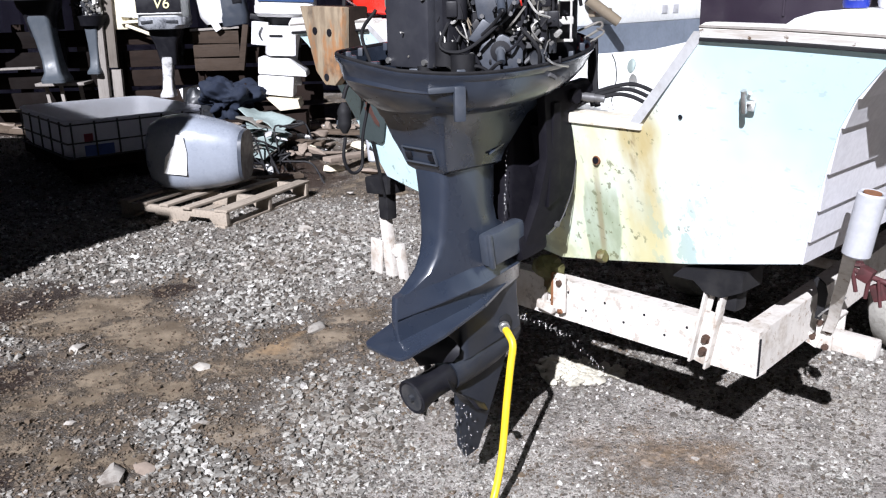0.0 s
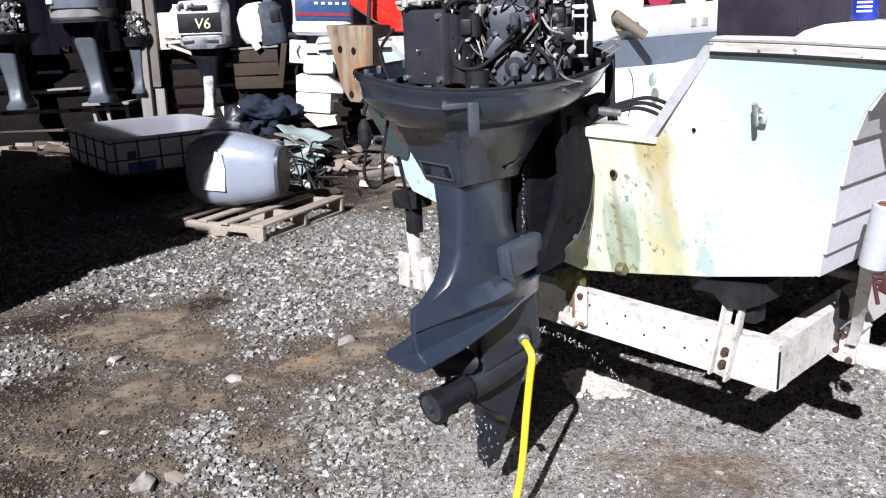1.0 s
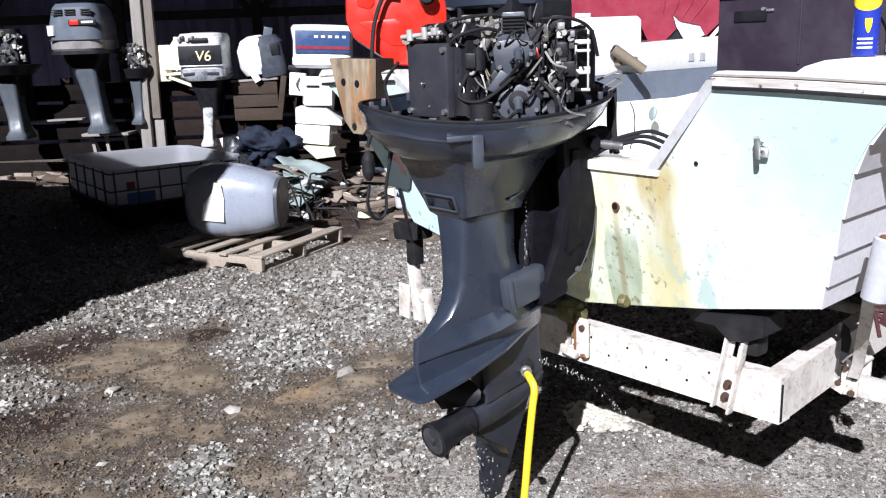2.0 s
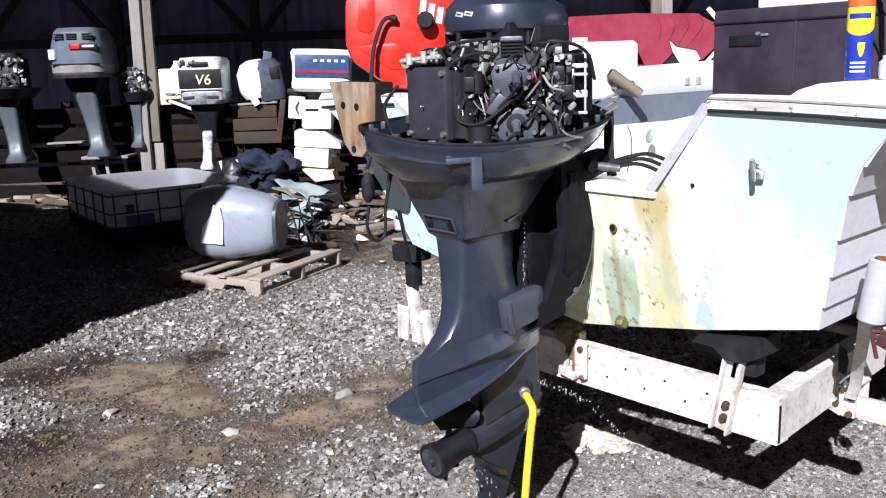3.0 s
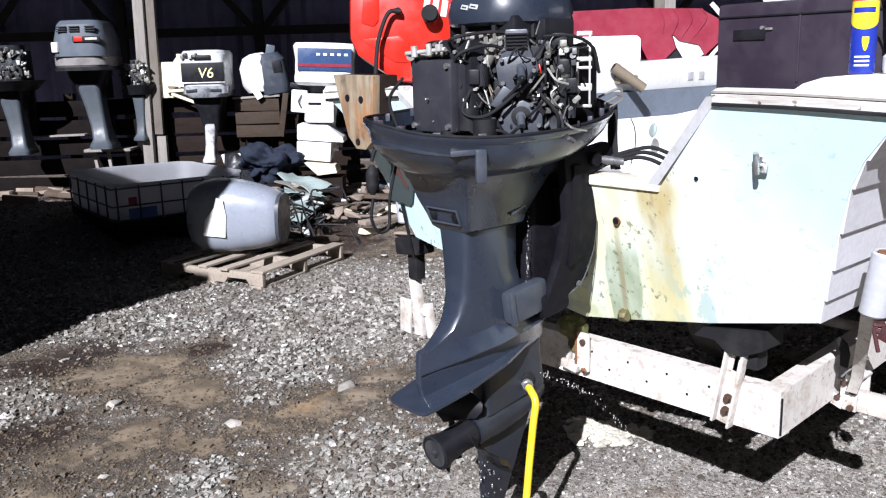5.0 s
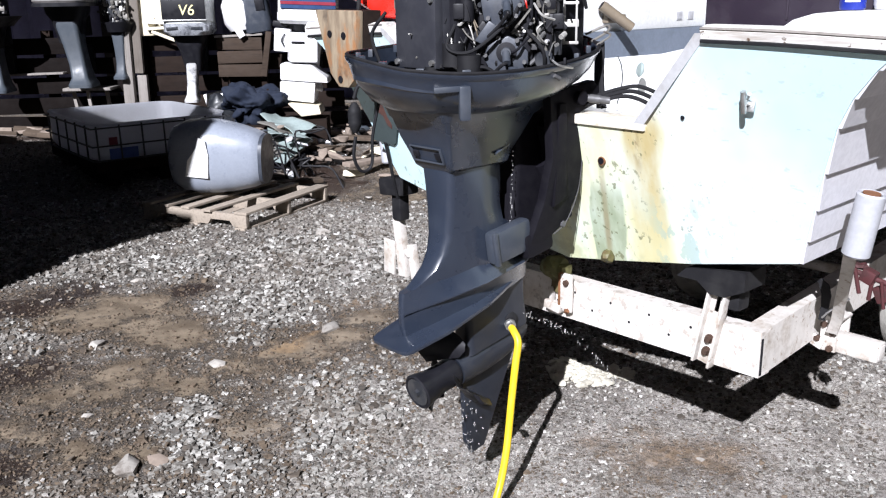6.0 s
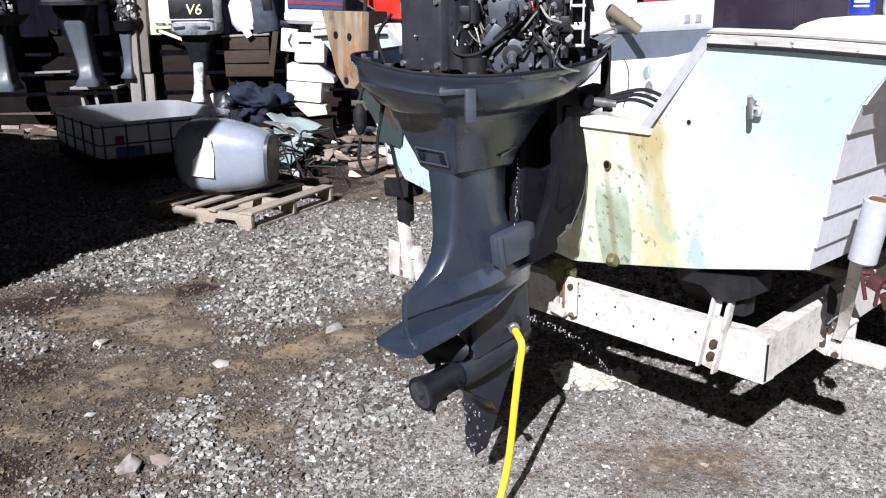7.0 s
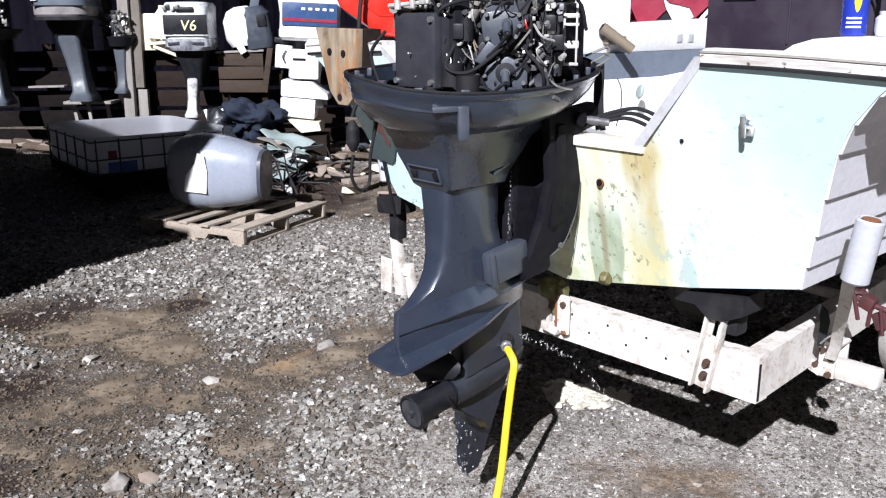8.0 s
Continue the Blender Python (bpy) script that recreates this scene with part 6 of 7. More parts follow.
def v6_badge(o, cowl, w, d, h):
    for x in (-0.55, 0.5):
        part("worn_patch", box((x * w, -d * 1.0, h * 0.15), (w * 0.5, 0.012, h * 0.07), 0.005, (0, 6 * x, 0)), CASTING, cowl, "dark worn patch on the lower band")
    part("front_panel", box((0, -d * 0.975, h * 0.53), (w * 1.86, 0.03, h * 0.40), 0.006), BLACK, cowl, "black front panel")
    for i, x in enumerate((-0.86, -0.7, -0.5, -0.3)):
        part("top_fitting", box((x * w, -d * (0.9 + 0.02 * i), h * (0.86 + 0.03 * (i % 2))), (w * 0.16, 0.06, h * 0.10), 0.012, (0, 12 * i - 20, 0)), (GREY_ALLOY, CASTING, SILVER)[i % 3], cowl)
    part("top_vent", box((0, -d * 0.93, h * 0.84), (w * 0.8, 0.06, h * 0.10), 0.02), BLACK, cowl)
    part("trim_strip", box((0, -d * 0.98, h * 0.31), (w * 1.9, 0.03, 0.014), 0.003), STEEL, cowl)
    part("marking", box((0.02, -d * 1.0, h * 0.665), (w * 0.5, 0.01, 0.018), 0.001), PAPER, cowl)
    txt = bpy.data.curves.new("lettering", "FONT")
    txt.body, txt.size, txt.extrude, txt.align_x, txt.shear = "V6", 0.145, 0.003, "CENTER", 0.12
    ob = new("lettering", txt)
    ob.data.materials.append(PALE_YELLOW)
    ob.parent = cowl
    ob.matrix_basis = pose(0.03, -d * 0.975 - 0.02, h * 0.415, 90, 0, 0)
    bpy.context.view_layer.update()
    me = bpy.data.meshes.new_from_object(ob.evaluated_get(bpy.context.evaluated_depsgraph_get()))
    made = new("lettering", me)
    made.parent, made.matrix_basis = cowl, ob.matrix_basis
    bpy.data.objects.remove(ob)
    tagged(made, "yellow V6 lettering")


def white_badge(o, cowl, w, d, h):
    part("front_panel", box((0, -d * 0.975, h * 0.60), (w * 1.75, 0.03, h * 0.52), 0.006), PANEL_BLUE, cowl, "dark blue front panel with red stripe")
    part("stripe", box((0, -d * 0.975 - 0.016, h * 0.47), (w * 1.75, 0.008, h * 0.07)), MAROON, cowl)
    for i in range(5):
        part("marking", box((-0.06 + 0.065 * i, -d * 0.975 - 0.016, h * 0.72), (0.035, 0.008, 0.022)), PAPER, cowl)


far_motor(-3.66, 9.3, 2.05, 1.56, 0.74, 0.56, COWL_BLUE, WORN_BAND, LEG_GREY, "grey-blue outboard motor with silver band and red badge on the rack", grey_badge, 4, lean=0.12, thin=0.9, top_in=0.86)
far_motor(-2.43, 9.3, 1.72, 1.24, 0.56, 0.46, V6_SILVER, V6_BAND, FLAKY, "silver and black V6 outboard motor on the rack", v6_badge, 3, thin=0.66, hang=0.33, square=7, lean=-0.05)
far_motor(-4.5, 9.3, 1.82, 1.46, 0.70, 0.55, BLACK, BLACK, LEG_GREY, "uncowled outboard motor with bare engine and pale leg on the rack", None, 5, True, lean=0.08, thin=0.85)
far_motor(-3.2, 9.45, 1.64, 1.38, 0.80, 0.3, CASTING, ALLOY, LEG_GREY, "small uncowled outboard motor behind the timber post", None, -10, True)
far_motor(-1.14, 8.75, 1.745, 1.34, 0.72, 0.58, WHITE, WHITE, WHITE, "white outboard motor with blue panel and red stripe", white_badge, 6, square=9, roll=3)


def rack():
    r = thing("motor_rack", pose(-3.0, 9.65, lift(9.65)), "rough brown plank rack that holds a row of outboard motors", "rack")
    g = Vector((-3.0, 9.65, lift(9.65)))
    rng = random.Random(8)
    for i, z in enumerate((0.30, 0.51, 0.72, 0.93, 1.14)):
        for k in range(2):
            # the left planks have their shade painted in, the right ones don't
            part("plank", turned(box((-4.05 + 2.1 * k, 9.66 + rng.uniform(-0.01, 0.01), z), (2.06, 0.05, 0.17), 0.006, (0, rng.uniform(-1, 1), 0)), Matrix()), PLANK if k else SHADED_PLANK, r, shift=g)
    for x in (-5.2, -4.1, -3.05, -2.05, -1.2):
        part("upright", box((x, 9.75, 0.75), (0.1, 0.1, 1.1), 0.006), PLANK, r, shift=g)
    part("shelf_edge", box((-4.2, 9.58, 0.855), (0.62, 0.12, 0.02), 0.004, (0, -1, 0)), POST, r, "pale shelf edge", g)
    part("prop", box((-1.33, 9.58, 1.12), (0.05, 0.06, 0.3), 0.004, (0, 8, 0)), POST, r, "pale timber strut", g)


rack()


def far_bits():
    p = thing("timber_post", pose(-3.09, 9.42, lift(9.42)), "weathered grey timber post holding the shed roof", "post")
    part("post", box((-0.045, 0, 1.75), (0.11, 0.1, 3.5), 0.008, (0, 1.3, 0)), POST, p)
    part("cleat_board", box((0.062, 0.03, 1.83), (0.1, 0.06, 2.4), 0.006, (0, 1.3, 0)), POST_BROWN, p, "browner cleat board")
    part("lower_block", box((0.045, 0.06, 0.4), (0.11, 0.07, 0.42), 0.006, (0, 1.0, 0)), POST, p)
    copy_thing(p, pose(2.25, 8.95, lift(8.95), 0, 0, 180))
    solo("storage_box", merge(box((0, 0, 0.19), (0.2, 0.25, 0.38), 0.02), box((0.16, 0.05, 0.18), (0.14, 0.2, 0.36), 0.02)), CREAM, "yellowed white plastic motor cover on the rack", "motor cover", pose(-2.95, 9.6, 1.23))
    tr = thing("plastic_trim", pose(-2.78, 9.5, 1.2), "stack of white and yellowed plastic trim pieces on the rack", "plastic trim")
    part("trim_strip", box((0.02, -0.06, 0.17), (0.34, 0.05, 0.045), 0.008, (0, 4, 0)), WHITE, tr)
    part("trim_strip", box((0.0, -0.05, 0.11), (0.3, 0.06, 0.03), 0.008, (0, -3, 0)), CREAM, tr, "yellowed strip")
    part("trim_strip", box((0.04, -0.05, 0.02), (0.3, 0.04, 0.03), 0.006, (0, 22, 0)), CREAM, tr, "slanting yellowed strip")
    part("jug", lathe([(0.06, 0.19), (0.075, 0.22), (0.075, 0.40), (0.03, 0.46), (0.03, 0.49)], 20), CREAM, tr, "yellowed jug")
    c = thing("engine_cowl", pose(-1.87, 9.5, 1.24, 0, -8, 10) @ Matrix.Scale(0.9, 4), "white and black outboard cowl tipped on its side on the rack", "engine cowl")
    part("white_half", loft([oval(-0.06, 0, 0.15, 0.24, 0.05, 28, 2.4), oval(-0.07, 0, 0.19, 0.28, 0.14, 28, 2.4), oval(-0.07, 0, 0.19, 0.28, 0.34, 28, 2.4), oval(-0.05, 0, 0.15, 0.23, 0.45, 28, 2.3), oval(-0.03, 0, 0.08, 0.13, 0.49, 28, 2.2)]), WHITE, c)
    part("dark_half", loft([oval(0.12, 0, 0.16, 0.27, 0.0, 28, 4), oval(0.12, 0, 0.18, 0.29, 0.1, 28, 4), oval(0.12, 0, 0.17, 0.28, 0.38, 28, 3.5), oval(0.1, 0, 0.12, 0.2, 0.47, 28, 3)]), NAVY_DULL, c, "dark lower half")
    part("vent", box((0.18, -0.275, 0.3), (0.1, 0.03, 0.14), 0.01), BLACK, c)
    part("top_flap", box((0.14, 0, 0.5), (0.1, 0.12, 0.12), 0.01, (0, 20, 0)), COWL_BLUE, c)
    part("handle", box((-0.1, -0.25, 0.03), (0.08, 0.06, 0.12), 0.01, (0, -20, 0)), WHITE, c)
    # white motor parts stacked under the white motor
    s = thing("engine_parts", pose(-1.15, 8.42, lift(8.42)), "stack of white motor covers on a stand below the white motor", "motor covers")
    g = lift(8.42)
    part("cover", box((-0.03, 0.05, 1.13 - g), (0.26, 0.26, 0.27), 0.02, (0, 3, 14)), WHITE, s)
    part("vent_slot", box((-0.05, -0.088, 1.18 - g), (0.12, 0.02, 0.02), 0.004, (0, 3, 14)), BLACK, s)
    part("cover", prism([(-0.24, 0.84 - g), (0.21, 0.80 - g), (0.20, 0.85 - g), (0.06, 0.97 - g), (-0.23, 0.99 - g)], "y", -0.08, 0.25, 0.015), WHITE, s, "sloping white cover")
    part("cover", prism([(-0.25, 0.66 - g), (0.07, 0.62 - g), (0.09, 0.80 - g), (-0.24, 0.83 - g)], "y", -0.1, 0.22, 0.015), WHITE, s)
    part("cover", prism([(-0.18, 0.63 - g), (0.12, 0.60 - g), (0.14, 0.52 - g), (-0.05, 0.50 - g)], "y", -0.16, 0.18, 0.012), CREAM, s, "yellowed cover")
    part("stand", box((-0.02, 0.05, 0.14), (0.4, 0.3, 0.30), 0.01), PLANK, s)
    part("side_plank", box((-0.31, -0.02, 0.62 - g), (0.04, 0.1, 0.3), 0.006, (0, -28, 0)), PLANK, s)
    b = thing("control_box", pose(-1.365, 8.5, 1.2), "white control box hung beside the white motor", "control box")
    part("body", box((0, 0, 0), (0.15, 0.1, 0.21), 0.01, (0, 6, 0)), WHITE, b)
    part("handle", tube([(0.02, -0.06, -0.06), (0.0, -0.07, 0.0), (0.03, -0.06, 0.06)], 0.008), CASTING, b, "dark grab handle")
    part("arm", box((0.1, 0.1, 0.12), (0.4, 0.05, 0.05), 0.006, (0, 10, 0)), BLACK, b)
    # brown crate of boards between the motors
    c = thing("timber_crate", pose(-1.95, 9.42, lift(9.42)), "brown board crate with a pale split rim on the rack", "crate")
    g = lift(9.42)
    for z in (0.865, 1.005, 1.14):
        part("board", box((0.0, -0.1, z - g), (0.47, 0.03, 0.125), 0.004, (0, random.Random(z).uniform(-1.5, 1.5), 0)), CRATE_WOOD, c)
    part("rim", box((0.0, -0.1, 1.222 - g), (0.5, 0.06, 0.022), 0.004, (0, -2, 0)), POST, c, "pale split rim")
    part("post", box((0.28, -0.12, 1.03 - g), (0.06, 0.07, 0.46), 0.006, (0, 10, 0)), CRATE_WOOD, c)
    part("end_board", box((-0.22, 0.06, 1.0 - g), (0.03, 0.3, 0.4), 0.004), PLANK, c)
    part("trestle", merge(box((-0.2, 0, 0.4), (0.06, 0.06, 0.8)), box((0.22, 0, 0.4), (0.06, 0.06, 0.8))), PLANK, c)
    # motor stand legs under the grey motor
    st = thing("motor_stand", pose(-3.62, 9.5, lift(9.5)), "pale timber stand under the grey motor", "stand")
    for x in (-0.15, 0.0, 0.2):
        part("leg", box((x, 0, 0.22), (0.035, 0.035, 0.48), 0.004, (0, -6, 0)), POST, st)
    part("shelf", box((0.02, 0.0, 0.48), (0.5, 0.3, 0.03), 0.004), POST, st)


far_bits()


def tub():
    g = lift(7.6)
    t = thing("plastic_tank", pose(-2.715, 8.12, g, 0, 0, 37), "cut-down translucent plastic tank in a steel cage, used as a tub", "tub")
    w, d, z0, z1 = 0.60, 0.70, 0.22, 0.52
    rings = [rect(w * 0.95, -d * 0.95, d * 0.95, z0, 0.3), rect(w, -d, d, z0 + 0.05, 0.25), rect(w, -d, d, z1, 0.25), rect(w + 0.012, -d - 0.012, d + 0.012, z1 + 0.004, 0.25), rect(w + 0.012, -d - 0.012, d + 0.012, z1 + 0.016, 0.25), rect(w - 0.02, -d + 0.02, d - 0.02, z1 + 0.016, 0.25), rect(w - 0.03, -d + 0.03, d - 0.03, z0 + 0.04, 0.25)]
    shell = loft(rings)
    for v in shell.verts:  # a rough saw cut
        if v.co.z > z1 - 0.01:
            v.co.z += 0.014 * noise.noise(v.co * 3.0)
    part("shell", shell, TUB, t)
    for z in (z1 - 0.02, z0 + 0.13, z0 + 0.01):
        part("cage_ring", loft([[Vector((sx * (w + u), sy * (d + u), z + v)) for sx, sy in ((1, 1), (-1, 1), (-1, -1), (1, -1))] for u, v in ((0.006, -0.006), (0.018, -0.006), (0.018, 0.006), (0.006, 0.006), (0.006, -0.006))], cap=False), CAGE, t, "dull steel cage")
    for i in range(7):
        part("cage_bar", rod((-0.57 + 0.19 * i, -d - 0.014, z0), (-0.57 + 0.19 * i, -d - 0.014, z1), 0.008, n=8), CAGE, t)
    for i in range(5):
        for sx in (1, -1):
            part("cage_bar", rod((sx * (w + 0.014), -0.56 + 0.28 * i, z0), (sx * (w + 0.014), -0.56 + 0.28 * i, z1), 0.008, n=8), CAGE, t)
    part("label", box((-0.36, -d - 0.012, z0 + 0.055), (0.24, 0.006, 0.10)), worn("faded_blue_label", (0.06, 0.10, 0.30), (0.05, 0.07, 0.16), 0.7), t, "faded blue label")
    part("red_label", box((-0.44, -d - 0.012, z0 + 0.165), (0.07, 0.006, 0.07)), worn("faded_red_label", (0.20, 0.03, 0.05), (0.10, 0.04, 0.05), 0.7), t, "faded red label")
    for x in (-0.45, 0.0, 0.45):
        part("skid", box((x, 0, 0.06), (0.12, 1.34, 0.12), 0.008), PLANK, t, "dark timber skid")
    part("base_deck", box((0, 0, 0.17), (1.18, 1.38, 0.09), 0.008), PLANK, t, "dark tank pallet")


tub()

PAL = pose(-1.30, 5.92, 0.0, 0, 0, -28)  # local y runs back along the boards, x along the bearers to the left


def pallet():
    p = thing("pallet", PAL, "weathered grey timber pallet lying on the gravel", "pallet")
    for y in (0.03, 0.52, 1.0):
        poly = [(0, 0.02), (-0.12, 0.02), (-0.15, 0.06), (-0.32, 0.06), (-0.35, 0.02), (-0.62, 0.02), (-0.65, 0.06), (-0.82, 0.06), (-0.85, 0.02), (-0.97, 0.02), (-0.97, 0.112), (0, 0.112)]
        part("bearer", prism(poly, "y", y - 0.019, y + 0.019, 0.002), TIMBER, p)
    rng = random.Random(2)
    for x in (0.05, 0.33, 0.55, 0.74, 0.92):
        part("deck_board", box((-x, 0.515 + rng.uniform(-0.01, 0.01), 0.122), (0.11 if x < 0.1 else 0.08, 1.04, 0.018), 0.003, (0, 0, rng.uniform(-1, 1))), TIMBER, p)
    for x in (0.05, 0.48, 0.92):
        part("base_board", box((-x, 0.515, 0.011), (0.09, 1.04, 0.018), 0.003), TIMBER, p)


pallet()


def loose_cowl():
    c = thing("engine_cowl", pose(-1.635, 6.62, 0.135), "large grey outboard cowl lying on its side on the pallet", "engine cowl")
    n = 32
    rings = []
    for x, h, d in ((-0.345, 0.06, 0.05), (-0.335, 0.30, 0.24), (-0.30, 0.44, 0.36), (-0.22, 0.53, 0.44), (-0.1, 0.565, 0.48), (0.05, 0.545, 0.47), (0.2, 0.49, 0.43), (0.31, 0.43, 0.39), (0.365, 0.38, 0.35), (0.38, 0.34, 0.32), (0.365, 0.32, 0.30)):
        ring = []
        for i in range(n):
            a = 2 * math.pi * i / n
            cc, ss = math.cos(a), math.sin(a)
            e = 2.8
            y = d / 2 * math.copysign(abs(cc) ** (2 / e), cc)
            z = h / 2 * math.copysign(abs(ss) ** (2 / e), ss)
            mid = 0.29 - 0.03 * max(0, x)
            ring.append(Vector((x, y, mid + z)))
        rings.append(ring)
    part("shell", turned(loft(rings), pose(0, 0, 0, 0, 2, -6)), COWL_GREY, c)
    part("sticker", turned(prism([(-0.16, 0.17), (0.01, 0.16), (0.02, 0.33), (0.0, 0.44), (-0.05, 0.46), (-0.07, 0.38), (-0.14, 0.29)], "y", -0.248, -0.238), pose(0, 0, 0, 0, 2, -6)), PAPER, c, "torn white sticker")
    part("edge_seal", turned(loft([[q + Vector((0.004, 0, 0)) for q in rings[-3]], [Vector((q.x + 0.03, q.y * 0.98, 0.28 + (q.z - 0.28) * 0.98)) for q in rings[-3]]]), pose(0, 0, 0, 0, 2, -6)), NAVY_DULL, c)
    part("rest_block", box((-0.1, 0.05, 0.006), (0.3, 0.2, 0.02), 0.003), TIMBER, c)


loose_cowl()


def junk():
    rng = random.Random(11)
    g = lift(7.9)
    bag = lump((0, 0, 0), (0.25, 0.22, 0.17), 4, 0.3, 5)
    for v in bag.verts:
        v.co += v.normal * (0.06 * noise.noise(v.co * 8) + 0.03 * abs(noise.noise(v.co * 19)) - 0.02 * noise.noise(v.co * 34))
        v.co.z = max(v.co.z, -0.22)
    solo("tarpaulin", bag, TARP_BLUE, "crumpled dark blue tarpaulin bundle on the junk heap", "tarpaulin", pose(-1.66, 8.26, g + 0.53, 0, 6, 0))
    solo("bin_bag", lump((0, 0, 0), (0.14, 0.16, 0.26), 7, 0.25, 4), TARP_BLACK, "black plastic sack slumped beside the tub", "sack", pose(-2.02, 8.8, g + 0.34))
    solo("scrap_crate", box((0, 0, 0.17), (0.5, 0.42, 0.34), 0.02, (0, 0, 12)), PLANK, "dark box under the junk heap", "box", pose(-1.5, 8.22, g))
    for i in range(40):
        x, y = rng.uniform(-1.75, -0.95), rng.uniform(7.7, 8.4)
        top = 0.10 + 0.32 * math.exp(-((x + 1.45) / 0.3) ** 2)
        bm = shard((rng.uniform(0.03, 0.11), rng.uniform(0.02, 0.06), rng.uniform(0.012, 0.04)), 90 + i)
        solo("scrap_piece", bm, rng.choice((WHITE, BARK, CREAM, NAVY_DULL, SHEET_GREEN, RUBBER, BARK, SILVER)), "broken piece of scrap in the junk heap", "scrap", pose(x, y, g + top * rng.uniform(0.3, 1.0), rng.uniform(-40, 40), rng.uniform(-30, 30), rng.uniform(0, 180)), "scrap pieces")
    solo("tyre", turned(lathe([(0.12, -0.07), (0.22, -0.08), (0.25, 0), (0.22, 0.08), (0.12, 0.07)], 28), Matrix()), RUBBER, "old tyre in the junk heap", "tyre", pose(-1.72, 8.75, g + 0.28, 70, 0, 30))
    for i in range(6):
        bm = box((0, 0, 0), (0.30 + 0.03 * i, 0.26, 0.012), 0.004)
        bmesh.ops.subdivide_edges(bm, edges=bm.edges[:], cuts=6, use_grid_fill=True)
        for v in bm.verts:
            v.co.z += 0.06 * noise.noise(v.co * 5 + Vector((i, 0, 0)))
        solo("folded_sheet", bm, (SHEET_GREEN, GREY_ALLOY, SHEET_GREEN)[i % 3], "pale grey-green plastic sheet on the junk heap", "sheet", pose(-1.36 + 0.03 * i - 0.08 * (i > 3), 7.75 + 0.05 * i, g + 0.12 + 0.05 * i, rng.uniform(0, 22), rng.uniform(8, 20), rng.uniform(-30, 20)), "junk heap sheets")
    for i in range(20):
        a = Vector((rng.uniform(-1.75, -1.0), rng.uniform(7.3, 8.3), g + rng.uniform(0.1, 0.35)))
        pts = [a]
        for k in range(4):
            pts.append(pts[-1] + Vector((rng.uniform(-0.14, 0.16), rng.uniform(-0.12, 0.12), rng.uniform(-0.10, 0.05))))
        for q in pts:
            q.z = max(q.z, g + 0.02)
        pts.append(Vector((pts[-1].x + 0.1, pts[-1].y - 0.05, g - 0.1)))
        solo("cable", tube(pts, rng.choice((0.005, 0.006, 0.009)), 6, 5), rng.choice((RUBBER, RUBBER, STEEL, BLACK, SHEET_GREEN)), "tangled cable trailing from the junk heap", "cable", group="junk heap cables")
    for i in range(46):
        x, y = rng.uniform(-1.5, -0.35), rng.uniform(7.4, 9.0)
        gg = lift(y)
        s = (rng.uniform(0.1, 0.45), rng.uniform(0.03, 0.09), rng.uniform(0.015, 0.05))
        solo("scrap_piece", turned(shard((s[0] * 0.5, s[1] * 0.6, s[2] * 0.8), 300 + i), pose(0, 0, 0, rng.uniform(-15, 15), rng.uniform(-12, 12), 0)), rng.choice((WHITE, BARK, BARK, RUBBER, CREAM, NAVY_DULL, LEG_GREY, BARK)), "broken piece of scrap in the junk heap", "scrap", pose(x, y, gg + rng.uniform(0.02, 0.12), 0, 0, rng.uniform(0, 180)), "scrap pieces")
    for i in range(26):
        x, y = rng.uniform(-5.6, -3.75), rng.uniform(8.9, 9.6)
        s = (rng.uniform(0.2, 0.6), rng.uniform(0.05, 0.12), rng.uniform(0.03, 0.08))
        solo("scrap_timber", box((0, 0, 0), s, 0.008, (rng.uniform(-10, 10), rng.uniform(-8, 8), 0)), rng.choice((OLD_TIMBER, BARK, OLD_TIMBER)), "broken timber offcut lying on the ground", "timber offcut", pose(x, y, lift(y) + 0.04, 0, 0, rng.uniform(-30, 30)), "timber offcuts")
    for x, y, z, l, a, m in ((-0.92, 8.85, 0.26, 0.75, 4, BARK), (-0.62, 8.5, 0.25, 0.6, -12, OLD_TIMBER), (-0.42, 7.75, 0.17, 0.9, 48, BARK), (-1.15, 7.25, 0.08, 0.5, 30, OLD_TIMBER), (-1.05, 8.1, 0.24, 0.55, -20, OLD_TIMBER)):
        solo("scrap_timber", box((0, 0, 0), (l, 0.10, 0.035), 0.005, (3, 2, 0)), m, "old brown board lying in the junk heap", "timber offcut", pose(x, y, z, 0, 0, a), "timber offcuts")
    for x, z, s in ((-2.37, 0.40, 0.11), (-2.27, 0.43, 0.10)):
        solo("white_plate", box((0, 0, 0), (s, 0.02, s * 1.8), 0.006, (0, -14, 0)), WHITE, "white plastic plate leaning on the rack boards", "plate", pose(x, 9.615, g + z))


junk()

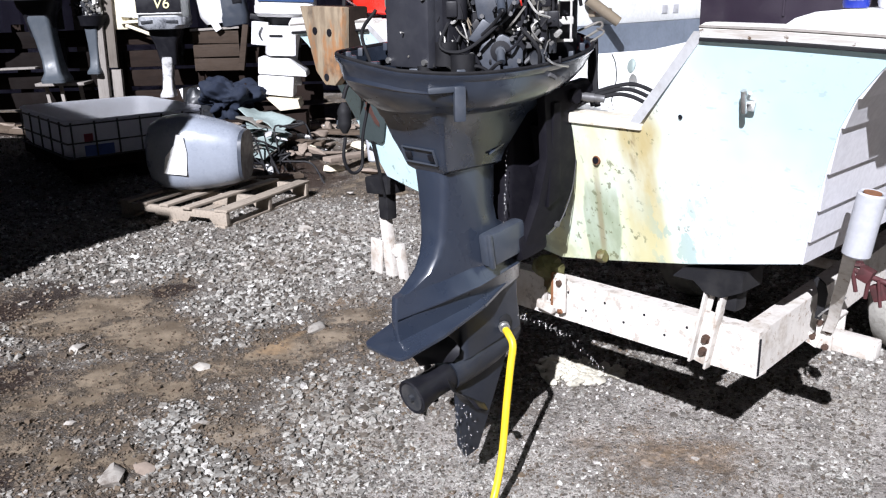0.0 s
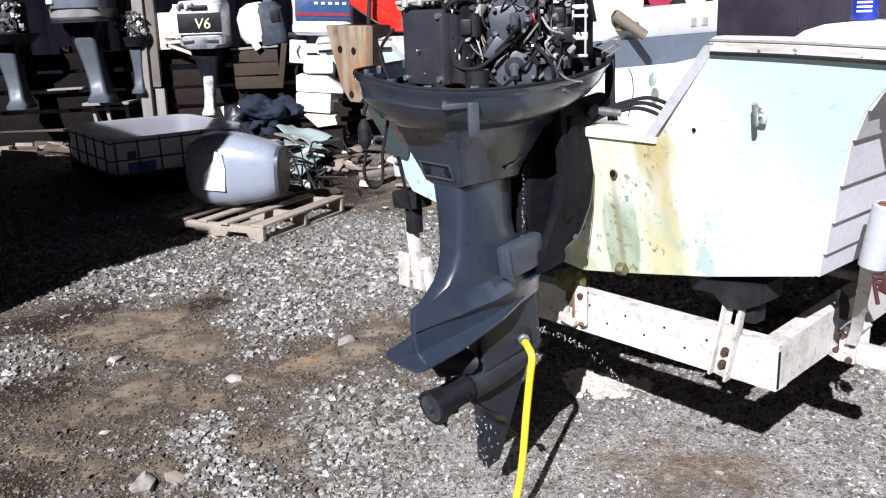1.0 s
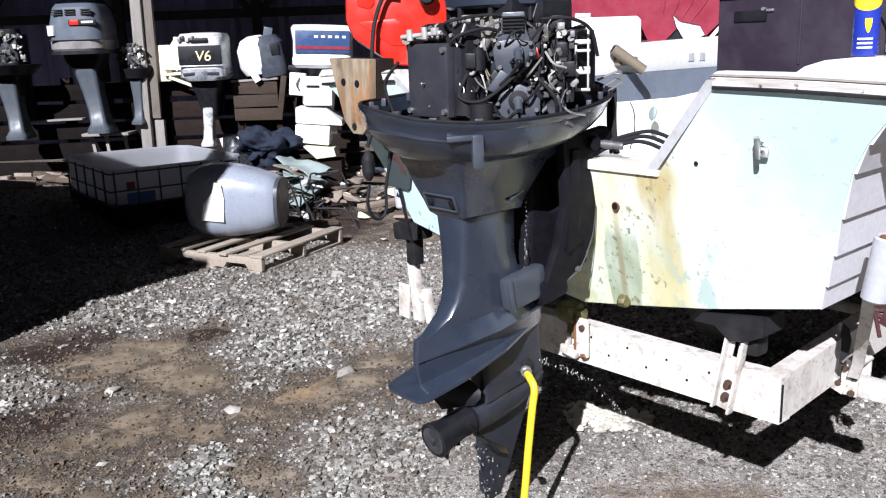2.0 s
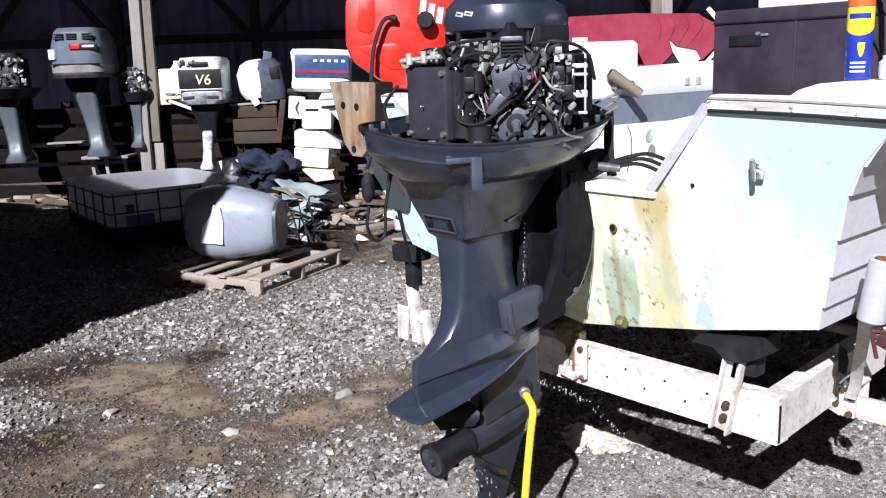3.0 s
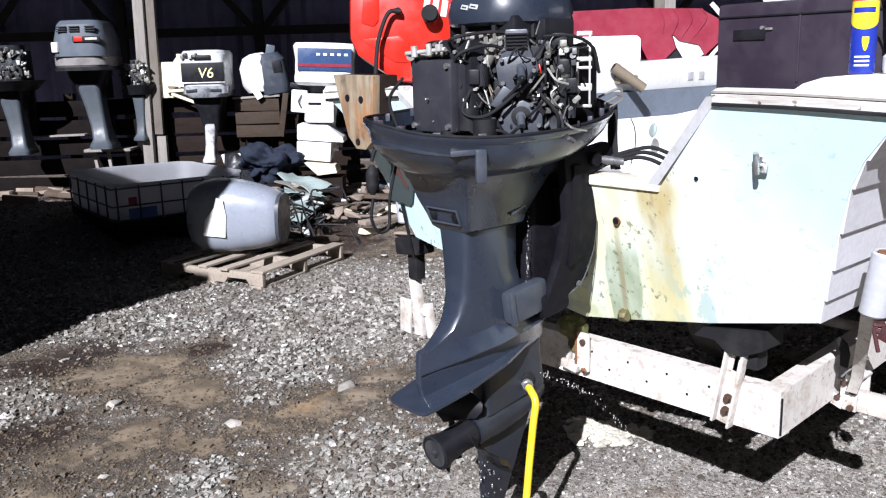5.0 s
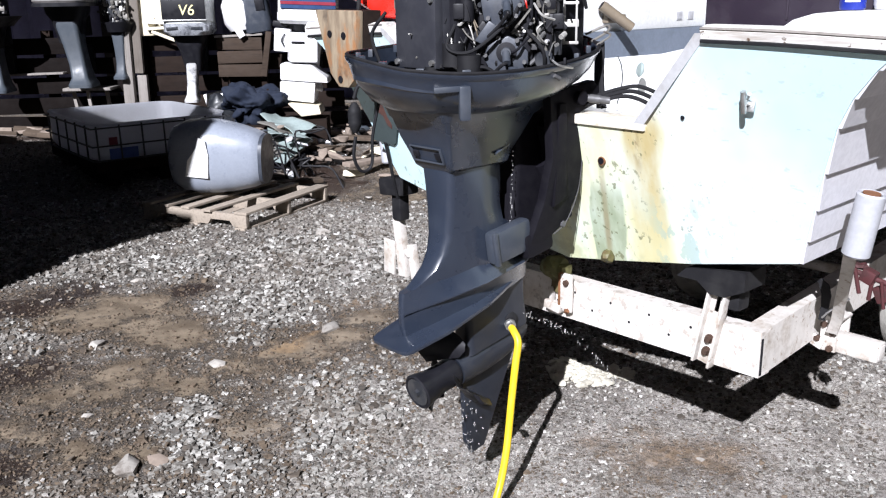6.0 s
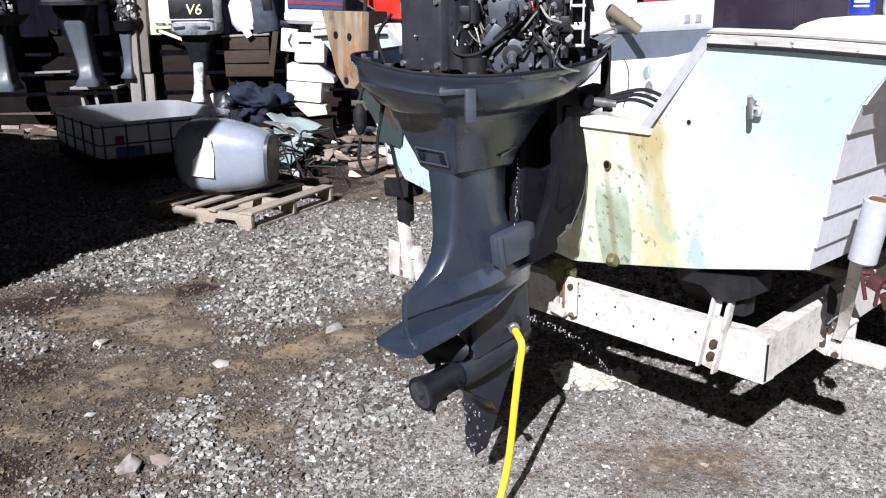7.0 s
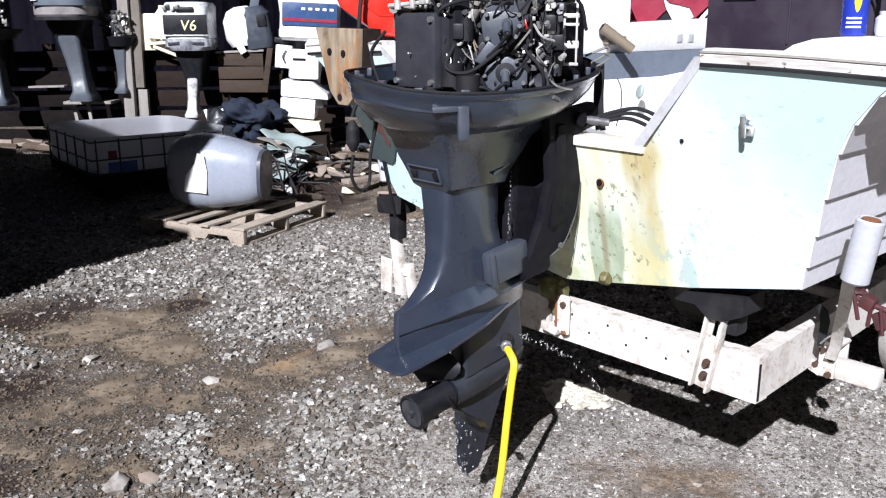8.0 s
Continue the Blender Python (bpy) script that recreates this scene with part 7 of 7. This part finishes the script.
# ---- covered boat beyond ----
def far_boat():
    m = pose(0.2, 5.9, 0, 0, 0, -4)
    b = thing("covered_boat", m, "white boat with maroon canvas cover parked behind", "boat")

    def st(x, k):
        w = 0.85 if x < 3 else 0.85 * math.sqrt(max(0.02, 1 - ((x - 3) / 1.8) ** 2))
        z = [(0.0, 0.55), (0.55, 0.72), (0.92, 1.2), (1.0, 1.36)][k]
        return w * z[0], z[1]

    xs = [-0.3, 0.5, 1.2, 2.0, 3.0, 3.8, 4.4, 4.75]
    low = [[Vector((x, -st(x, 2)[0] + 0.85, 1.3)), Vector((x, -st(x, 1)[0] + 0.92, 0.85)), Vector((x, 0.85, 0.55)), Vector((x, st(x, 1)[0] + 0.8, 0.85)), Vector((x, st(x, 2)[0] + 0.85, 1.3))] for x in xs]
    # dark grey puts the shade under the white topside into the colour
    part("hull_bottom", loft(low), LEG_GREY, b, "hull bottom in dark grey that stands in for its shade")
    up = [[Vector((x, -st(x, 3)[0] + 0.83, 1.301)), Vector((x, st(x, 3)[0] + 0.83, 1.301)), Vector((x, st(x, 3)[0] + 0.85, 1.50)), Vector((x, -st(x, 3)[0] + 0.85, 1.50))] for x in xs]
    part("topside", loft(up), WHITE, b, "bright white topside")
    part("coaming", box((0.70, 0.19, 1.58), (0.86, 0.3, 0.2), 0.04), WHITE, b)
    cov = bmesh.new()
    nx, ny = 40, 10
    grid = []
    for i in range(nx + 1):
        row = []
        for j in range(ny + 1):
            u, v = i / nx, j / ny
            x = 0.1 + 3.2 * u
            y = 0.15 + 1.2 * v
            z = 1.52 + 0.34 * math.sin(math.pi * min(1, v * 1.1 + 0.25)) * (0.7 + 0.3 * math.sin(u * 9)) + 0.03 * noise.noise((x * 4, y * 4, 2))
            row.append(cov.verts.new((x, y, z)))
        grid.append(row)
    for a, c in zip(grid, grid[1:]):
        for j in range(ny):
            cov.faces.new((a[j], c[j], c[j + 1], a[j + 1]))
    bmesh.ops.solidify(cov, geom=cov.faces[:], thickness=0.006)
    part("canvas_cover", cov, MAROON, b, "sagging maroon canvas cover")
    part("front_flap", prism([(0.3, 1.69), (0.8, 1.665), (1.07, 1.67), (1.12, 1.61), (1.18, 1.49), (1.26, 1.49), (1.35, 1.58), (1.32, 1.68), (1.37, 1.63), (1.5, 1.6), (1.54, 1.53), (1.67, 1.655), (1.68, 1.73), (1.5, 1.83), (1.1, 1.845), (0.3, 1.83)], "y", 0.05, 0.06), MAROON, b)
    for k in range(4):
        x = 1.24 + 0.09 * k
        part("canvas_fold", tube([(x, 0.052, 1.83 - 0.03 * max(0, k - 3)), (x + 0.03, 0.046, 1.76), (x + 0.02 - 0.03 * k, 0.05, 1.68 - 0.02 * k)], 0.0045, 6), MAROON, b)
    part("torn_edge", merge(prism([(1.355, 1.59), (1.325, 1.68), (1.37, 1.635), (1.5, 1.605), (1.54, 1.54), (1.44, 1.49), (1.40, 1.52)], "y", 0.062, 0.07)), WHITE, b, "white torn lining")
    # flat black piece drawn for the shade in the gap under the canvas
    part("painted_gap_shade", prism([(1.24, 1.48), (1.35, 1.58), (1.40, 1.52), (1.42, 1.48)], "y", 0.066, 0.074), BLACK, b)
    part("windscreen_bar", merge(box((1.61, 0.04, 1.565), (0.22, 0.02, 0.022), 0.004, (0, -49, 0)), box((1.62, 0.04, 1.80), (0.16, 0.02, 0.03), 0.004, (0, 48, 0))), WHITE, b)
    for x in (0.6, 3.2):
        part("cradle", box((x, 0.85, 0.32), (0.15, 1.4, 0.66), 0.01), PLANK, b, "timber cradle")


far_boat()

# ---- stones, clods and gravel ----
ROCKS = [(-0.754, 5.80, 0.075), (-1.026, 5.06, 0.05), (-1.58, 3.83, 0.06), (-0.41, 3.40, 0.035), (-0.96, 3.57, 0.05), (0.65, 2.78, 0.02), (-0.50, 3.97, 0.075), (-1.06, 2.70, 0.085), (-0.97, 2.72, 0.06), (-1.69, 4.81, 0.05),
         (-1.25, 4.95, 0.04), (-2.1, 4.5, 0.035), (-0.3, 6.3, 0.05), (-0.5, 6.9, 0.04), (-1.9, 5.2, 0.045), (-1.45, 5.3, 0.045), (-0.75, 4.5, 0.03), (0.9, 2.65, 0.02), (-1.35, 3.1, 0.03), (-0.85, 3.05, 0.035)]
for i, (x, y, r) in enumerate(ROCKS):
    solo("rock", shard((r * 1.0, r * 0.62, r * 0.36), i + 1, 24), PALE_ROCK if i not in (8,) else BARK, "pale angular stone lying in the gravel", "rock", pose(x, y, lift(y) + r * 0.16, 0, 0, 40 * i), "loose rocks")
clods = [lump((random.Random(i).gauss(0, 0.075), random.Random(i + 50).gauss(0, 0.06), 0.008), (0.018 + 0.008 * (i % 3), 0.015 + 0.006 * (i % 4), 0.014), i, 0.4, 2) for i in range(70)]
solo("lime_clods", merge(*clods), FOAM, "heap of crumbly white clods on the gravel", "clods", pose(0.635, 3.37, 0.0, 0, 0, -12), kind="stuff")


def scatter(name, count, seed, soil, material, label, wide=False):
    rng = np.random.RandomState(seed)
    base = 0.66 * np.array([(-1, -1, -1), (1, -1, -1), (1, 1, -1), (-1, 1, -1), (-1, -1, 1), (1, -1, 1), (1, 1, 1), (-1, 1, 1)], float)
    tris = np.array([(0, 2, 1), (0, 3, 2), (4, 5, 6), (4, 6, 7), (0, 1, 5), (0, 5, 4), (1, 2, 6), (1, 6, 5), (2, 3, 7), (2, 7, 6), (3, 0, 4), (3, 4, 7)])
    verts, faces, soiled, made = [], [], [], 0
    while made < count:
        y = 2.15 + 7.4 * rng.rand() ** 1.75
        x = (rng.rand() - 0.5) * 1.25 * y - 0.05 * y
        if wide:
            x, y = -7 + 15 * rng.rand(), -4 + 14 * rng.rand()
            if y > 2.2 and abs(x + 0.05 * y) < 0.62 * y:
                continue
        bare, big, fine = mud(x, y), patch(COARSE, x, y), patch(FINE, x, y)
        keep = (bare + 0.1) * (1 - 0.75 * patch(MUD, x, y)) if soil else max(0.035, 0.72 - 0.85 * bare + 0.55 * big - 0.15 * fine - 0.5 * patch(WET, x, y))
        if rng.rand() > min(1.0, keep):
            continue
        r = 0.0050 + (0.0085 + 0.0035 * big) * rng.rand() ** (2.2 - 1.0 * big) + (0.009 if rng.rand() < 0.014 + 0.03 * big else 0)
        r *= min(1.25, 0.74 + 0.09 * y) * (1.0 - 0.35 * fine)
        if soil:
            r *= 0.65 + (0.8 * rng.rand() if rng.rand() < 0.1 else 0.0)
        elif bare > 0.45:
            r *= 0.8
        s = r * (0.6 + 0.65 * rng.rand(8, 1))
        p = base * s * np.array((1.05, 0.85, 0.66)) + rng.randn(8, 3) * r * 0.17
        a = rng.rand() * 6.283
        c, sn = math.cos(a), math.sin(a)
        p = np.c_[p[:, 0] * c - p[:, 1] * sn, p[:, 0] * sn + p[:, 1] * c, p[:, 2]]
        faces.append(tris + 8 * made)
        verts.append(p + np.array((x, y, ground_height(x, y) + lift(y) + r * 0.3)))
        soiled += [min(1.0, max(0.0, bare * 1.3 - 0.7 * big))] * 8
        made += 1
    me = bpy.data.meshes.new(name)
    me.from_pydata(np.concatenate(verts).tolist(), [], np.concatenate(faces).tolist())
    me.attributes.new("soiled", "FLOAT", "POINT").data.foreach_set("value", soiled)
    me.materials.append(material)
    tagged(new(name, me), label, name.replace("_", " "), kind="stuff")


scatter("gravel", 66000, 4, False, STONE, "scattered grey and white gravel chips")
scatter("soil_crumbs", 14000, 9, True, SOIL, "crumbs and clods of damp brown soil")
scatter("yard_gravel", 30000, 14, False, STONE, "loose gravel chips over the rest of the yard", True)
